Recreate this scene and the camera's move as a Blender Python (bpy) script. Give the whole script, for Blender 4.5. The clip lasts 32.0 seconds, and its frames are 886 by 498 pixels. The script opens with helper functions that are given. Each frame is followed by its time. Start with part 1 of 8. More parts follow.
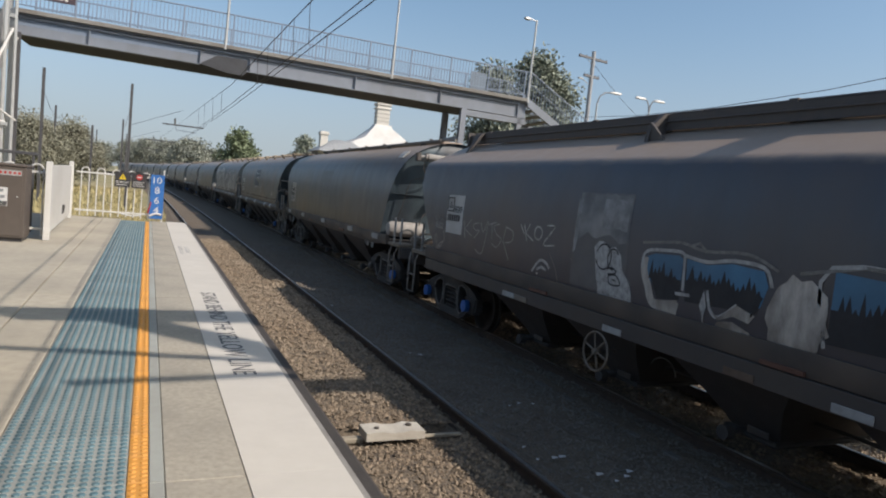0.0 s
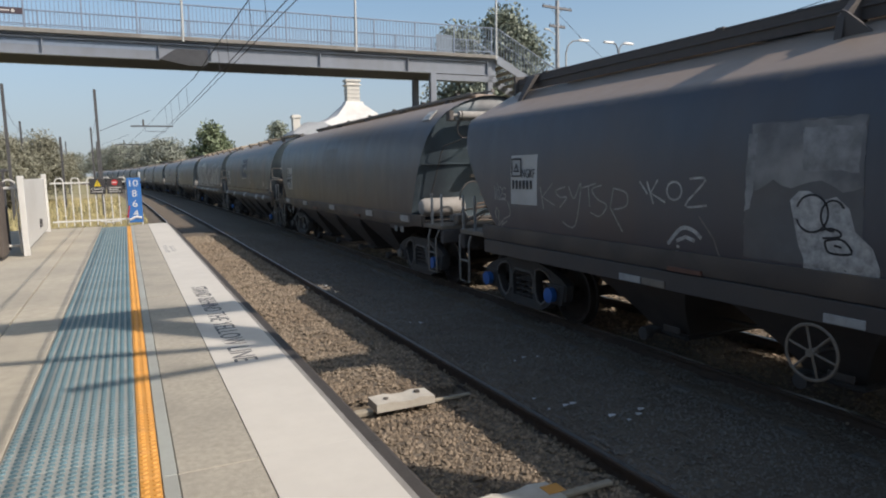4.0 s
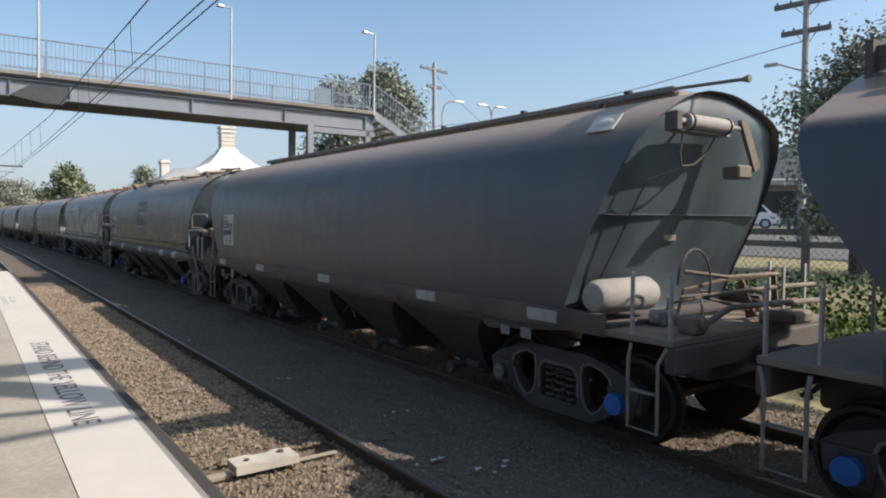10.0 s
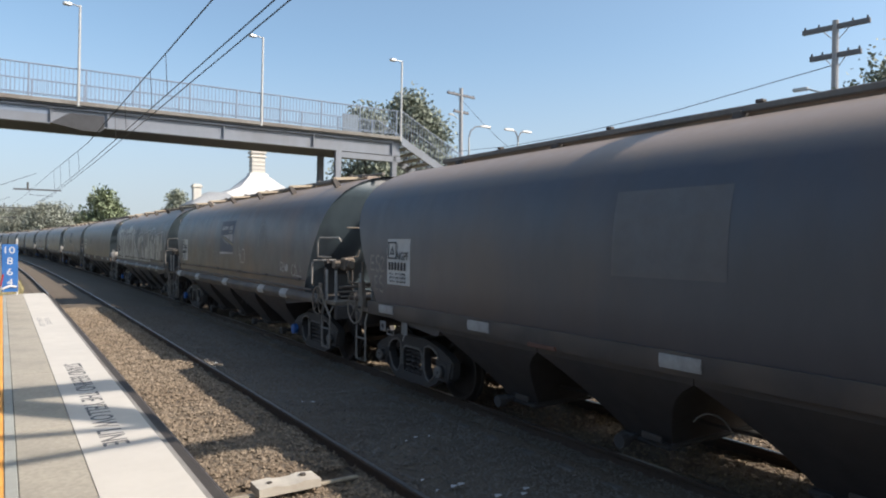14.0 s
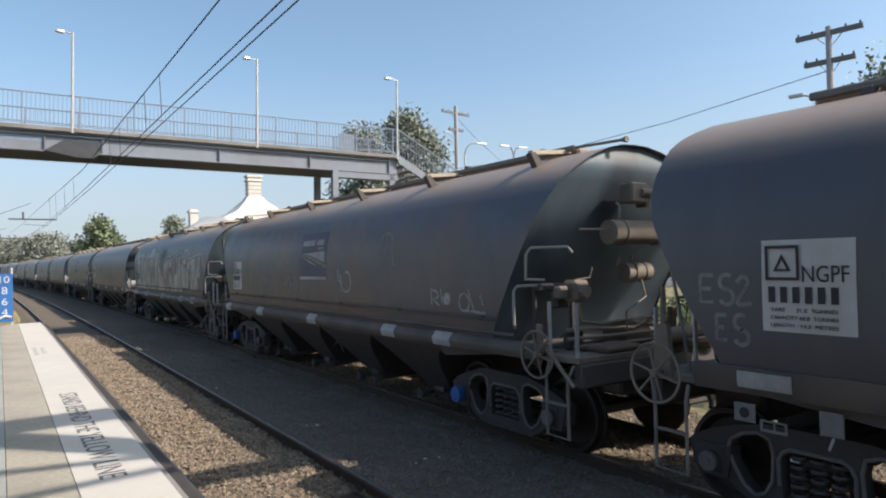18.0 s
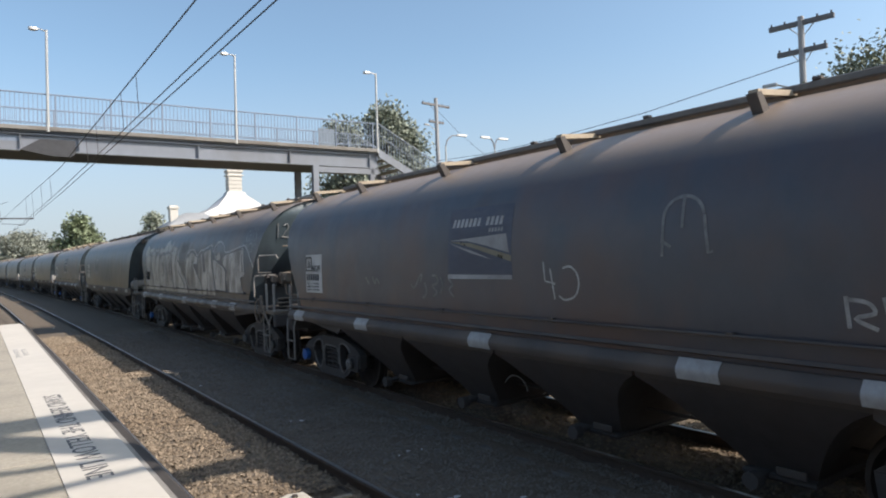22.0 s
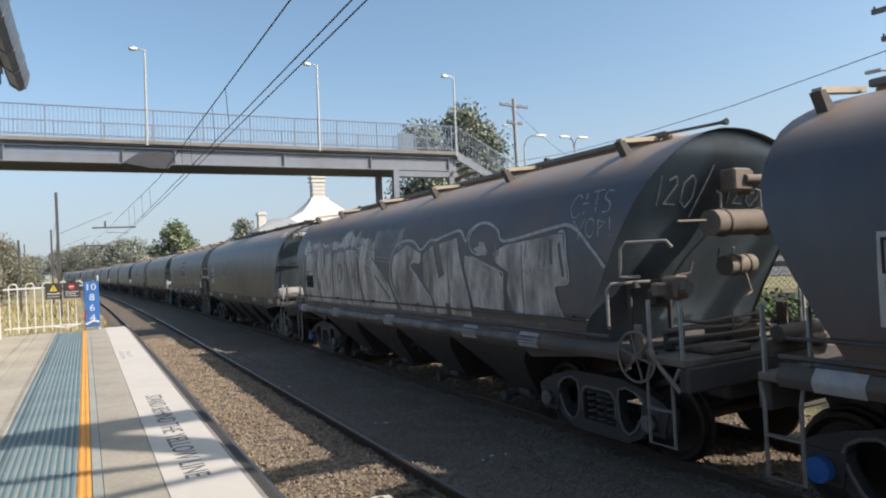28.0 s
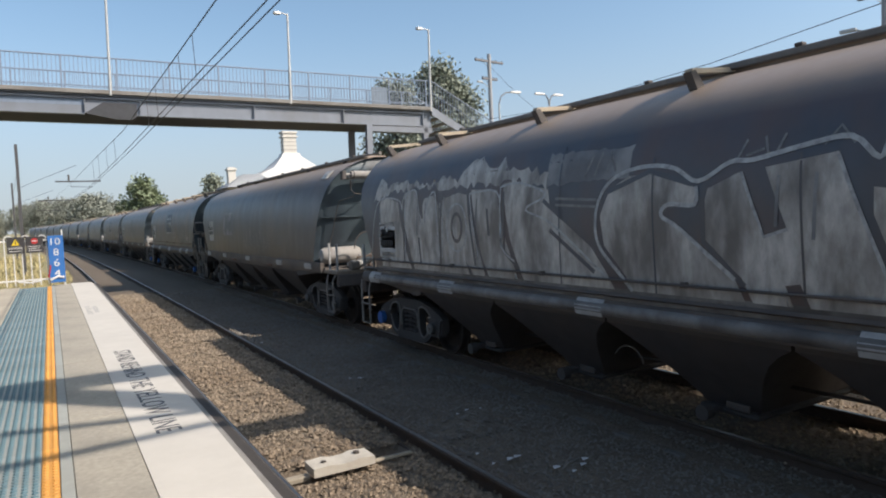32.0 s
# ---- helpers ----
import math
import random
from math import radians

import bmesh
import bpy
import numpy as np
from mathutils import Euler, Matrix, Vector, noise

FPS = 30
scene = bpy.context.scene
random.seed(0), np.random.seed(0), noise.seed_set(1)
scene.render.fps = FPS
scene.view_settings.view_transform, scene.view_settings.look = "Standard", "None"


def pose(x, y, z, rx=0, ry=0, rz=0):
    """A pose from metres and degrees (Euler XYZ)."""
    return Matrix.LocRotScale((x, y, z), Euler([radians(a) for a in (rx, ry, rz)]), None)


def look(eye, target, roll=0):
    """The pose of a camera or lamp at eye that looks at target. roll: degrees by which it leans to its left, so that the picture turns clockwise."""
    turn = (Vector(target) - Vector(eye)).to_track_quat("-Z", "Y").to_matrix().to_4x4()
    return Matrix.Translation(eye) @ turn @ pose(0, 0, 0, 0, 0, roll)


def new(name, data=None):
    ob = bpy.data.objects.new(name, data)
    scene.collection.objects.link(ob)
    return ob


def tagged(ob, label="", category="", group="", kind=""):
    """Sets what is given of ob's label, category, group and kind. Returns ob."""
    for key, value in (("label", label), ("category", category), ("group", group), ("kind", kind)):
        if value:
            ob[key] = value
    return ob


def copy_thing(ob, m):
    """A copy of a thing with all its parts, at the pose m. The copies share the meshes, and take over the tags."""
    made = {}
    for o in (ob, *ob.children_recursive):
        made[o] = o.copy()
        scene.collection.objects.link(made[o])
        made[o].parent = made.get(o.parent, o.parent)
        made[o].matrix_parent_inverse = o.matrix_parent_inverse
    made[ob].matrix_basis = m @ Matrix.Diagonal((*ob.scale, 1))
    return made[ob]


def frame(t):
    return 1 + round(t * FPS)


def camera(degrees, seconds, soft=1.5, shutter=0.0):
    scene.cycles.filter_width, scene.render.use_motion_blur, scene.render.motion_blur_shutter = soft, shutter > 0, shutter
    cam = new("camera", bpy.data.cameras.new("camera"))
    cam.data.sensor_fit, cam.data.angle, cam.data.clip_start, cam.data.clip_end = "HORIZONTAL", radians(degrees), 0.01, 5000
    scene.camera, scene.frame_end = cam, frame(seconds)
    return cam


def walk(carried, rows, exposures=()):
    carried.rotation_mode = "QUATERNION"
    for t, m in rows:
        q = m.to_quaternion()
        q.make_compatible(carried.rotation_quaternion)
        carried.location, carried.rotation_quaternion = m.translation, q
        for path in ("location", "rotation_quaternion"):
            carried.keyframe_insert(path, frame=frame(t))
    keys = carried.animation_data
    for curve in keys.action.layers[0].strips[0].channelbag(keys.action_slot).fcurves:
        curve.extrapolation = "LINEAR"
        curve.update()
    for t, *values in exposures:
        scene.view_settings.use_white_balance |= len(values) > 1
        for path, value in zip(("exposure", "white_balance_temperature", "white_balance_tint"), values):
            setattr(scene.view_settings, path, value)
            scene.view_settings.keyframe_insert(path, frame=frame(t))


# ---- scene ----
cam = camera(67.0, 32.0, soft=2.0)
PATH = [
    (0, (-0.059, -0.354, 1.4), (0.755, 1.466, 1.248), 5.6),
    (0.5, (-0.069, -0.371, 1.392), (0.732, 1.455, 1.235), 6.1),
    (1, (-0.08, -0.334, 1.391), (0.705, 1.5, 1.244), 5.6),
    (1.5, (-0.066, -0.296, 1.386), (0.731, 1.533, 1.251), 5.9),
    (2, (-0.072, -0.303, 1.374), (0.726, 1.524, 1.215), 5.2),
    (2.5, (-0.076, -0.295, 1.377), (0.716, 1.532, 1.189), 4.1),
    (3, (-0.064, -0.272, 1.365), (0.722, 1.556, 1.164), 3.0),
    (3.5, (-0.049, -0.245, 1.342), (0.78, 1.562, 1.124), -1.9),
    (4, (-0.03, -0.293, 1.329), (0.814, 1.504, 1.087), -1.4),
    (4.5, (-0.04, -0.322, 1.347), (0.612, 1.563, 1.208), -1.3),
    (6.5, (-0.039, -0.211, 1.34), (0.698, 1.647, 1.267), -2.2),
    (7, (-0.04, -0.164, 1.321), (0.685, 1.698, 1.242), -1.4),
    (7.5, (-0.006, -0.102, 1.312), (0.804, 1.724, 1.222), 0.4),
    (8, (0.053, -0.114, 1.3), (1.039, 1.623, 1.2), -0.1),
    (8.5, (0.057, -0.227, 1.315), (1.167, 1.431, 1.174), -0.8),
    (9, (0.028, -0.355, 1.343), (1.136, 1.306, 1.224), 0.7),
    (9.5, (0.039, -0.332, 1.349), (1.178, 1.309, 1.261), -0.1),
    (10, (0.022, -0.353, 1.341), (1.187, 1.269, 1.252), 0.2),
    (10.5, (0.026, -0.371, 1.354), (1.208, 1.239, 1.258), 0.3),
    (11, (0.01, -0.437, 1.341), (1.203, 1.165, 1.258), 1.2),
    (11.5, (0.065, -0.394, 1.383), (1.255, 1.212, 1.324), -0.2),
    (12, (0.017, -0.427, 1.374), (1.241, 1.154, 1.354), -0.3),
    (12.5, (-0.016, -0.46, 1.366), (1.194, 1.132, 1.339), 0.3),
    (13, (0.006, -0.457, 1.39), (1.198, 1.148, 1.356), -0.1),
    (13.5, (-0.013, -0.494, 1.379), (1.144, 1.138, 1.367), -0.2),
    (14, (0.011, -0.469, 1.381), (1.111, 1.201, 1.361), 0.4),
    (14.5, (0.033, -0.401, 1.364), (1.124, 1.275, 1.369), 1.3),
    (15, (0.042, -0.32, 1.353), (1.116, 1.366, 1.393), -0.2),
    (15.5, (0.05, -0.261, 1.338), (1.128, 1.423, 1.386), 0.9),
    (17.5, (0.08, -0.234, 1.323), (1.178, 1.437, 1.347), -1.0),
    (18, (0.062, -0.237, 1.325), (1.168, 1.429, 1.361), -1.3),
    (18.5, (0.051, -0.243, 1.329), (1.168, 1.416, 1.361), -0.9),
    (19, (0.043, -0.242, 1.333), (1.186, 1.399, 1.361), -0.5),
    (19.5, (0.044, -0.317, 1.342), (1.209, 1.309, 1.371), -1.0),
    (20, (0.042, -0.355, 1.358), (1.205, 1.272, 1.393), -1.1),
    (20.5, (0.034, -0.371, 1.361), (1.207, 1.249, 1.39), -1.1),
    (21, (0.028, -0.388, 1.367), (1.193, 1.238, 1.374), -1.6),
    (21.5, (0.029, -0.379, 1.374), (1.178, 1.257, 1.378), -1.2),
    (22, (0.029, -0.385, 1.376), (1.176, 1.254, 1.385), -2.3),
    (22.5, (0.031, -0.38, 1.38), (1.16, 1.272, 1.391), -2.1),
    (23, (0.036, -0.397, 1.391), (1.155, 1.261, 1.412), -3.0),
    (23.5, (0.026, -0.376, 1.387), (1.089, 1.317, 1.44), -1.9),
    (24, (0.025, -0.332, 1.399), (1.045, 1.387, 1.455), -1.9),
    (24.5, (-0.018, -0.343, 1.369), (0.992, 1.383, 1.416), -0.3),
    (25, (-0.002, -0.299, 1.38), (0.897, 1.487, 1.429), 2.8),
    (25.5, (0.048, -0.25, 1.382), (0.956, 1.531, 1.444), 0.5),
    (27.5, (0.055, -0.329, 1.391), (1.028, 1.418, 1.337), -1.4),
    (28, (0.035, -0.343, 1.398), (0.98, 1.419, 1.423), -3.0),
    (28.5, (0.061, -0.298, 1.412), (0.967, 1.479, 1.555), -2.4),
    (29, (0.053, -0.277, 1.387), (0.956, 1.503, 1.501), -3.7),
    (29.5, (0.062, -0.222, 1.369), (0.953, 1.568, 1.438), -3.3),
    (30, (0.077, -0.176, 1.378), (1.006, 1.595, 1.401), -2.7),
    (30.5, (0.052, -0.231, 1.368), (1.026, 1.516, 1.365), -2.4),
    (31, (0.035, -0.253, 1.373), (1.004, 1.496, 1.32), -2.4),
    (31.5, (0.054, -0.228, 1.37), (1.034, 1.514, 1.297), -1.9),
    (32, (0.057, -0.222, 1.355), (1.066, 1.501, 1.251), -2.6),
]
from mathutils import geometry

walk(cam, [(t, look(eye, target, roll)) for t, eye, target, roll in PATH],
     exposures=[(0.0, 0.44), (4.0, 0.48), (7.0, 0.62), (10.0, 0.76), (14.0, 0.84), (21.0, 0.84), (26.0, 0.79), (30.0, 0.72), (32.0, 0.72)])

# ---- light: clear day, sun behind the viewer on the far side of the train ----
SUN = Vector((0.79, -0.86, 1.0)).normalized()
world = bpy.data.worlds.new("sky")
scene.world = world
world.use_nodes = True
wn = world.node_tree.nodes
sky = wn.new("ShaderNodeTexSky")
sky.sky_type, sky.sun_disc = "NISHITA", False
sky.sun_elevation, sky.sun_rotation = radians(39), radians(138)
sky.air_density, sky.dust_density, sky.ozone_density = 1.0, 2.0, 0.6
wn["Background"].inputs["Strength"].default_value = 0.138
# the sky is read a little above the true direction
wv = wn.new("ShaderNodeVectorMath")
wv.operation = "ADD"
wv.inputs[1].default_value = (0, 0, 0.06)
world.node_tree.links.new(wn.new("ShaderNodeTexCoord").outputs["Generated"], wv.inputs[0])
world.node_tree.links.new(wv.outputs[0], sky.inputs[0])
wc = wn.new("ShaderNodeVectorMath")
wc.operation = "MULTIPLY"
wc.inputs[1].default_value = (0.83, 0.90, 0.88)
world.node_tree.links.new(sky.outputs[0], wc.inputs[0])
# pale haze all round, thickest at the horizon
wz = wn.new("ShaderNodeSeparateXYZ")
world.node_tree.links.new(wn["Texture Coordinate"].outputs["Generated"], wz.inputs[0])
wh = wn.new("ShaderNodeMapRange")
wh.interpolation_type = "SMOOTHSTEP"
wh.inputs["From Min"].default_value, wh.inputs["From Max"].default_value = -0.05, 0.30
wh.inputs["To Min"].default_value, wh.inputs["To Max"].default_value = 0.92, 0.0
world.node_tree.links.new(wz.outputs["Z"], wh.inputs["Value"])
wm = wn.new("ShaderNodeMix")
wm.data_type = "RGBA"
wm.inputs["B"].default_value = (2.25, 2.40, 2.65, 1)
world.node_tree.links.new(wh.outputs[0], wm.inputs["Factor"])
world.node_tree.links.new(wc.outputs[0], wm.inputs["A"])
world.node_tree.links.new(wm.outputs["Result"], wn["Background"].inputs["Color"])
sun = new("sun", bpy.data.lights.new("sun", "SUN"))
sun.data.energy, sun.data.angle, sun.data.color = 3.8, radians(0.4), (1.0, 0.89, 0.78)
sun.matrix_world = look(SUN * 60, (0, 0, 0))

# ---- building blocks ----
class Shape:
    """Collects corners and faces of one mesh."""

    def __init__(self):
        self.v, self.f = [], []

    def add(self, verts, faces):
        n = len(self.v)
        self.v.extend(tuple(p) for p in verts)
        self.f.extend(tuple(i + n for i in q) for q in faces)
        return self

    def box(self, x0, y0, z0, x1, y1, z1, c=0.0):
        """A block; c chamfers its twelve edges."""
        if c <= 0:
            p = [(x, y, z) for z in (z0, z1) for y in (y0, y1) for x in (x0, x1)]
            return self.add(p, [(0, 2, 3, 1), (4, 5, 7, 6), (0, 1, 5, 4), (2, 6, 7, 3), (0, 4, 6, 2), (1, 3, 7, 5)])
        c = min(c, (x1 - x0) * 0.45, (y1 - y0) * 0.45, (z1 - z0) * 0.45)

        def ring(e, z):
            return [(x0 + c, y0 + e, z), (x1 - c, y0 + e, z), (x1 - e, y0 + c, z), (x1 - e, y1 - c, z), (x1 - c, y1 - e, z), (x0 + c, y1 - e, z), (x0 + e, y1 - c, z), (x0 + e, y0 + c, z)]
        return self.loft([ring(c, z0), ring(0, z0 + c), ring(0, z1 - c), ring(c, z1)])

    def loft(self, rings, caps=True, closed=True):
        """Joins rings of equal length one after another."""
        n, base = len(rings[0]), len(self.v)
        for r in rings:
            self.v.extend(tuple(p) for p in r)
        for k in range(len(rings) - 1):
            for i in range(n if closed else n - 1):
                j = (i + 1) % n
                self.f.append((base + k * n + i, base + k * n + j, base + (k + 1) * n + j, base + (k + 1) * n + i))
        if caps:
            self.f.append(tuple(base + i for i in reversed(range(n))))
            self.f.append(tuple(base + (len(rings) - 1) * n + i for i in range(n)))
        return self

    def cyl(self, p, q, r, n=10, r2=None):
        """A round bar from p to q."""
        return self.tube([p, q], r, n, r2)

    def tube(self, pts, r, n=8, r2=None):
        """A round bar along points."""
        pts = [Vector(p) for p in pts]
        rings = []
        side = None
        for i, p in enumerate(pts):
            d = (pts[min(i + 1, len(pts) - 1)] - pts[max(i - 1, 0)]).normalized()
            if side is None:
                side = d.orthogonal().normalized()
            else:
                side = (side - d * side.dot(d)).normalized()
            up = d.cross(side)
            rr = r if r2 is None else r + (r2 - r) * i / (len(pts) - 1)
            rings.append([p + (side * math.cos(2 * math.pi * k / n) + up * math.sin(2 * math.pi * k / n)) * rr for k in range(n)])
        return self.loft(rings)

    def prism(self, poly, axis, a, b):
        """A flat outline swept along an axis from a to b."""
        def put(u, w, t):
            return (t, u, w) if axis == "x" else (u, t, w) if axis == "y" else (u, w, t)
        return self.loft([[put(u, w, a) for u, w in poly], [put(u, w, b) for u, w in poly]])

    def torus(self, c, axis, big, small, n=24, m=6, a0=0.0, a1=360.0):
        """A ring round an axis."""
        rings = []
        full = abs(a1 - a0) >= 360
        for i in range(n if full else n + 1):
            a = radians(a0 + (a1 - a0) * i / n)
            ring = []
            for k in range(m):
                b = 2 * math.pi * k / m
                u, w, t = (big + small * math.cos(b)) * math.cos(a), (big + small * math.cos(b)) * math.sin(a), small * math.sin(b)
                ring.append((c[0] + t, c[1] + u, c[2] + w) if axis == "x" else (c[0] + u, c[1] + t, c[2] + w) if axis == "y" else (c[0] + u, c[1] + w, c[2] + t))
            rings.append(ring)
        if full:
            rings.append(rings[0])
        return self.loft(rings, caps=not full)

    def dome(self, x, y, z, r, h, n=8):
        rings = [[(x + r * e * math.cos(2 * math.pi * k / n), y + r * e * math.sin(2 * math.pi * k / n), z + h * g) for k in range(n)] for e, g in ((1, 0), (0.8, 0.7), (0.4, 1.0))]
        return self.loft(rings)

    def ball(self, c, r, n=10, m=6, sx=1, sy=1, sz=1):
        rings = []
        for i in range(m + 1):
            a = math.pi * (i + 0.02) / (m + 0.04) - math.pi / 2
            rings.append([(c[0] + sx * r * math.cos(a) * math.cos(2 * math.pi * k / n), c[1] + sy * r * math.cos(a) * math.sin(2 * math.pi * k / n), c[2] + sz * r * math.sin(a)) for k in range(n)])
        return self.loft(rings)

    def mesh(self, name, mat, smooth=35):
        me = bpy.data.meshes.new(name)
        me.from_pydata(self.v, [], self.f)
        if len(self.f) < 60000:
            bm = bmesh.new()
            bm.from_mesh(me)
            bmesh.ops.recalc_face_normals(bm, faces=bm.faces)
            bm.to_mesh(me)
            bm.free()
        for m in mat if isinstance(mat, (list, tuple)) else (mat,):
            me.materials.append(m)
        if smooth:
            me.shade_smooth()
            me.set_sharp_from_angle(angle=radians(smooth))
        return me


def thing(name, at=None, label="", category="", group="", kind=""):
    ob = new(name)
    ob.empty_display_size = 0.2
    if at is not None:
        ob.matrix_world = at if isinstance(at, Matrix) else pose(*at)
    return tagged(ob, label, category, group, kind)


def part(name, shape, material, parent, label="", smooth=35, at=None):
    me = shape if isinstance(shape, bpy.types.Mesh) else shape.mesh(name, material, smooth)
    ob = new(name, me)
    ob.parent = parent
    if at is not None:
        ob.matrix_basis = at if isinstance(at, Matrix) else pose(*at)
    return tagged(ob, label)


def solo(name, shape, material, label="", category="", group="", kind="", smooth=35, at=None):
    """A thing that is one mesh."""
    me = shape if isinstance(shape, bpy.types.Mesh) else shape.mesh(name, material, smooth)
    ob = new(name, me)
    if at is not None:
        ob.matrix_world = at if isinstance(at, Matrix) else pose(*at)
    return tagged(ob, label, category, group, kind)


def letters(text, width, height, depth, material, spacing=1.0):
    """A mesh of raised letters, lying in the xy plane, its lower left corner at the origin."""
    cu = bpy.data.curves.new("lettering", "FONT")
    cu.body, cu.extrude, cu.space_character, cu.resolution_u = text, 0.01, spacing, 3
    ob = bpy.data.objects.new("lettering", cu)
    scene.collection.objects.link(ob)
    bpy.context.view_layer.update()
    me = bpy.data.meshes.new_from_object(ob.evaluated_get(bpy.context.evaluated_depsgraph_get()))
    bpy.data.objects.remove(ob)
    p = np.empty(len(me.vertices) * 3)
    me.vertices.foreach_get("co", p)
    p = p.reshape(-1, 3)
    lo, hi = p.min(0), p.max(0)
    p = (p - lo) / np.maximum(hi - lo, 1e-6) * np.array([width, height, depth])
    me.vertices.foreach_set("co", p.ravel())
    me.materials.clear()
    me.materials.append(material)
    return me


# ---- materials ----
def material(name, color, rough=0.7, metal=0.0, other=None, scale=6.0, big=0.7, mix=0.6, bump=0.25, fine=60.0, dist=0.01, dirt=None, dirt_amount=0.0, random_tone=0.0, island=False, spec=0.4, sunlit_dust=None, sunlit_dust_at=3.02, sunlit_dust_soft=0.27, streak=1.0):
    """A surface with grain and larger stains: color to other by noise, dirt by a wide noise, relief by a fine one."""
    m = bpy.data.materials.new(name)
    m.use_nodes = True
    n, l = m.node_tree.nodes, m.node_tree.links
    b = n["Principled BSDF"]
    co = n.new("ShaderNodeTexCoord")
    a = n.new("ShaderNodeTexNoise")
    a.inputs["Scale"].default_value, a.inputs["Detail"].default_value, a.inputs["Roughness"].default_value = scale, 8, 0.65
    w = n.new("ShaderNodeTexNoise")
    w.inputs["Scale"].default_value, w.inputs["Detail"].default_value = big, 5
    f = n.new("ShaderNodeTexNoise")
    f.inputs["Scale"].default_value, f.inputs["Detail"].default_value = fine, 6
    source = co.outputs["Object"]
    if streak != 1.0:
        # stains drawn out downwards by the rain
        mp = n.new("ShaderNodeMapping")
        mp.inputs["Scale"].default_value = (1.0, 1.0, streak)
        l.new(source, mp.inputs["Vector"])
        source = mp.outputs[0]
    l.new(source, a.inputs["Vector"])
    l.new(source, w.inputs["Vector"])
    l.new(co.outputs["Object"], f.inputs["Vector"])
    other = other or tuple(c * 0.62 for c in color)
    ra = n.new("ShaderNodeMapRange")
    ra.inputs["From Min"].default_value, ra.inputs["From Max"].default_value, ra.inputs["To Max"].default_value = 0.35, 0.68, mix
    l.new(a.outputs["Fac"], ra.inputs["Value"])
    m1 = n.new("ShaderNodeMix")
    m1.data_type = "RGBA"
    m1.inputs["A"].default_value, m1.inputs["B"].default_value = (*color, 1), (*other, 1)
    l.new(ra.outputs[0], m1.inputs["Factor"])
    out = m1.outputs["Result"]
    if dirt:
        rb = n.new("ShaderNodeMapRange")
        rb.inputs["From Min"].default_value, rb.inputs["From Max"].default_value, rb.inputs["To Max"].default_value = 0.42, 0.66, dirt_amount
        l.new(w.outputs["Fac"], rb.inputs["Value"])
        m2 = n.new("ShaderNodeMix")
        m2.data_type = "RGBA"
        m2.inputs["B"].default_value = (*dirt, 1)
        l.new(out, m2.inputs["A"])
        l.new(rb.outputs[0], m2.inputs["Factor"])
        out = m2.outputs["Result"]
    if sunlit_dust:
        # upper sheets: pale dust with the sunlit roof tone painted in, ragged lower edge
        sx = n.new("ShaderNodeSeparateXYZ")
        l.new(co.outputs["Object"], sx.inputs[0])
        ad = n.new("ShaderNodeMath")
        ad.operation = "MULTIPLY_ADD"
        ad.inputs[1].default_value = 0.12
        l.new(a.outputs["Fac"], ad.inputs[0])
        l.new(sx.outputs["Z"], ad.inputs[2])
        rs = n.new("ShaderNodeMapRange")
        rs.inputs["From Min"].default_value, rs.inputs["From Max"].default_value, rs.inputs["To Max"].default_value = sunlit_dust_at, sunlit_dust_at + sunlit_dust_soft, 0.90
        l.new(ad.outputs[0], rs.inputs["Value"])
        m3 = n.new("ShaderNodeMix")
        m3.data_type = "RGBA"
        m3.inputs["B"].default_value = (*sunlit_dust, 1)
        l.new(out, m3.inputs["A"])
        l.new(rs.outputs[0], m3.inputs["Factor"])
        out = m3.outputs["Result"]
    if random_tone:
        src = n.new("ShaderNodeNewGeometry").outputs["Random Per Island"] if island else n.new("ShaderNodeObjectInfo").outputs["Random"]
        rt = n.new("ShaderNodeMapRange")
        rt.inputs["To Min"].default_value, rt.inputs["To Max"].default_value = 1 - random_tone, 1 + random_tone
        l.new(src, rt.inputs["Value"])
        hs = n.new("ShaderNodeHueSaturation")
        l.new(rt.outputs[0], hs.inputs["Value"])
        l.new(out, hs.inputs["Color"])
        out = hs.outputs["Color"]
    l.new(out, b.inputs["Base Color"])
    rr = n.new("ShaderNodeMapRange")
    rr.inputs["To Min"].default_value, rr.inputs["To Max"].default_value = max(rough - 0.12, 0.05), min(rough + 0.12, 1.0)
    l.new(a.outputs["Fac"], rr.inputs["Value"])
    l.new(rr.outputs[0], b.inputs["Roughness"])
    b.inputs["Metallic"].default_value = metal
    b.inputs["Specular IOR Level"].default_value = spec
    if bump:
        bp = n.new("ShaderNodeBump")
        bp.inputs["Strength"].default_value, bp.inputs["Distance"].default_value = bump, dist
        l.new(f.outputs["Fac"], bp.inputs["Height"])
        l.new(bp.outputs[0], b.inputs["Normal"])
    return m


CONCRETE = material("platform concrete", (0.399, 0.36, 0.29), 0.85, other=(0.28, 0.256, 0.21), scale=9, big=0.8, dirt=(0.252, 0.231, 0.193), dirt_amount=0.55, bump=0.3, fine=90, dist=0.004, random_tone=0.06)
CONCRETE_GREY = material("grey edge concrete", (0.36, 0.33, 0.275), 0.9, other=(0.235, 0.215, 0.18), scale=26, big=1.6, mix=0.7, dirt=(0.20, 0.187, 0.163), dirt_amount=0.6, bump=0.5, fine=120, dist=0.005, random_tone=0.05)
WHITE_PAVE = material("white painted edge", (0.511, 0.483, 0.438), 0.75, other=(0.441, 0.416, 0.378), scale=4, mix=0.5, dirt=(0.406, 0.385, 0.357), dirt_amount=0.4, bump=0.2, fine=140, dist=0.002)
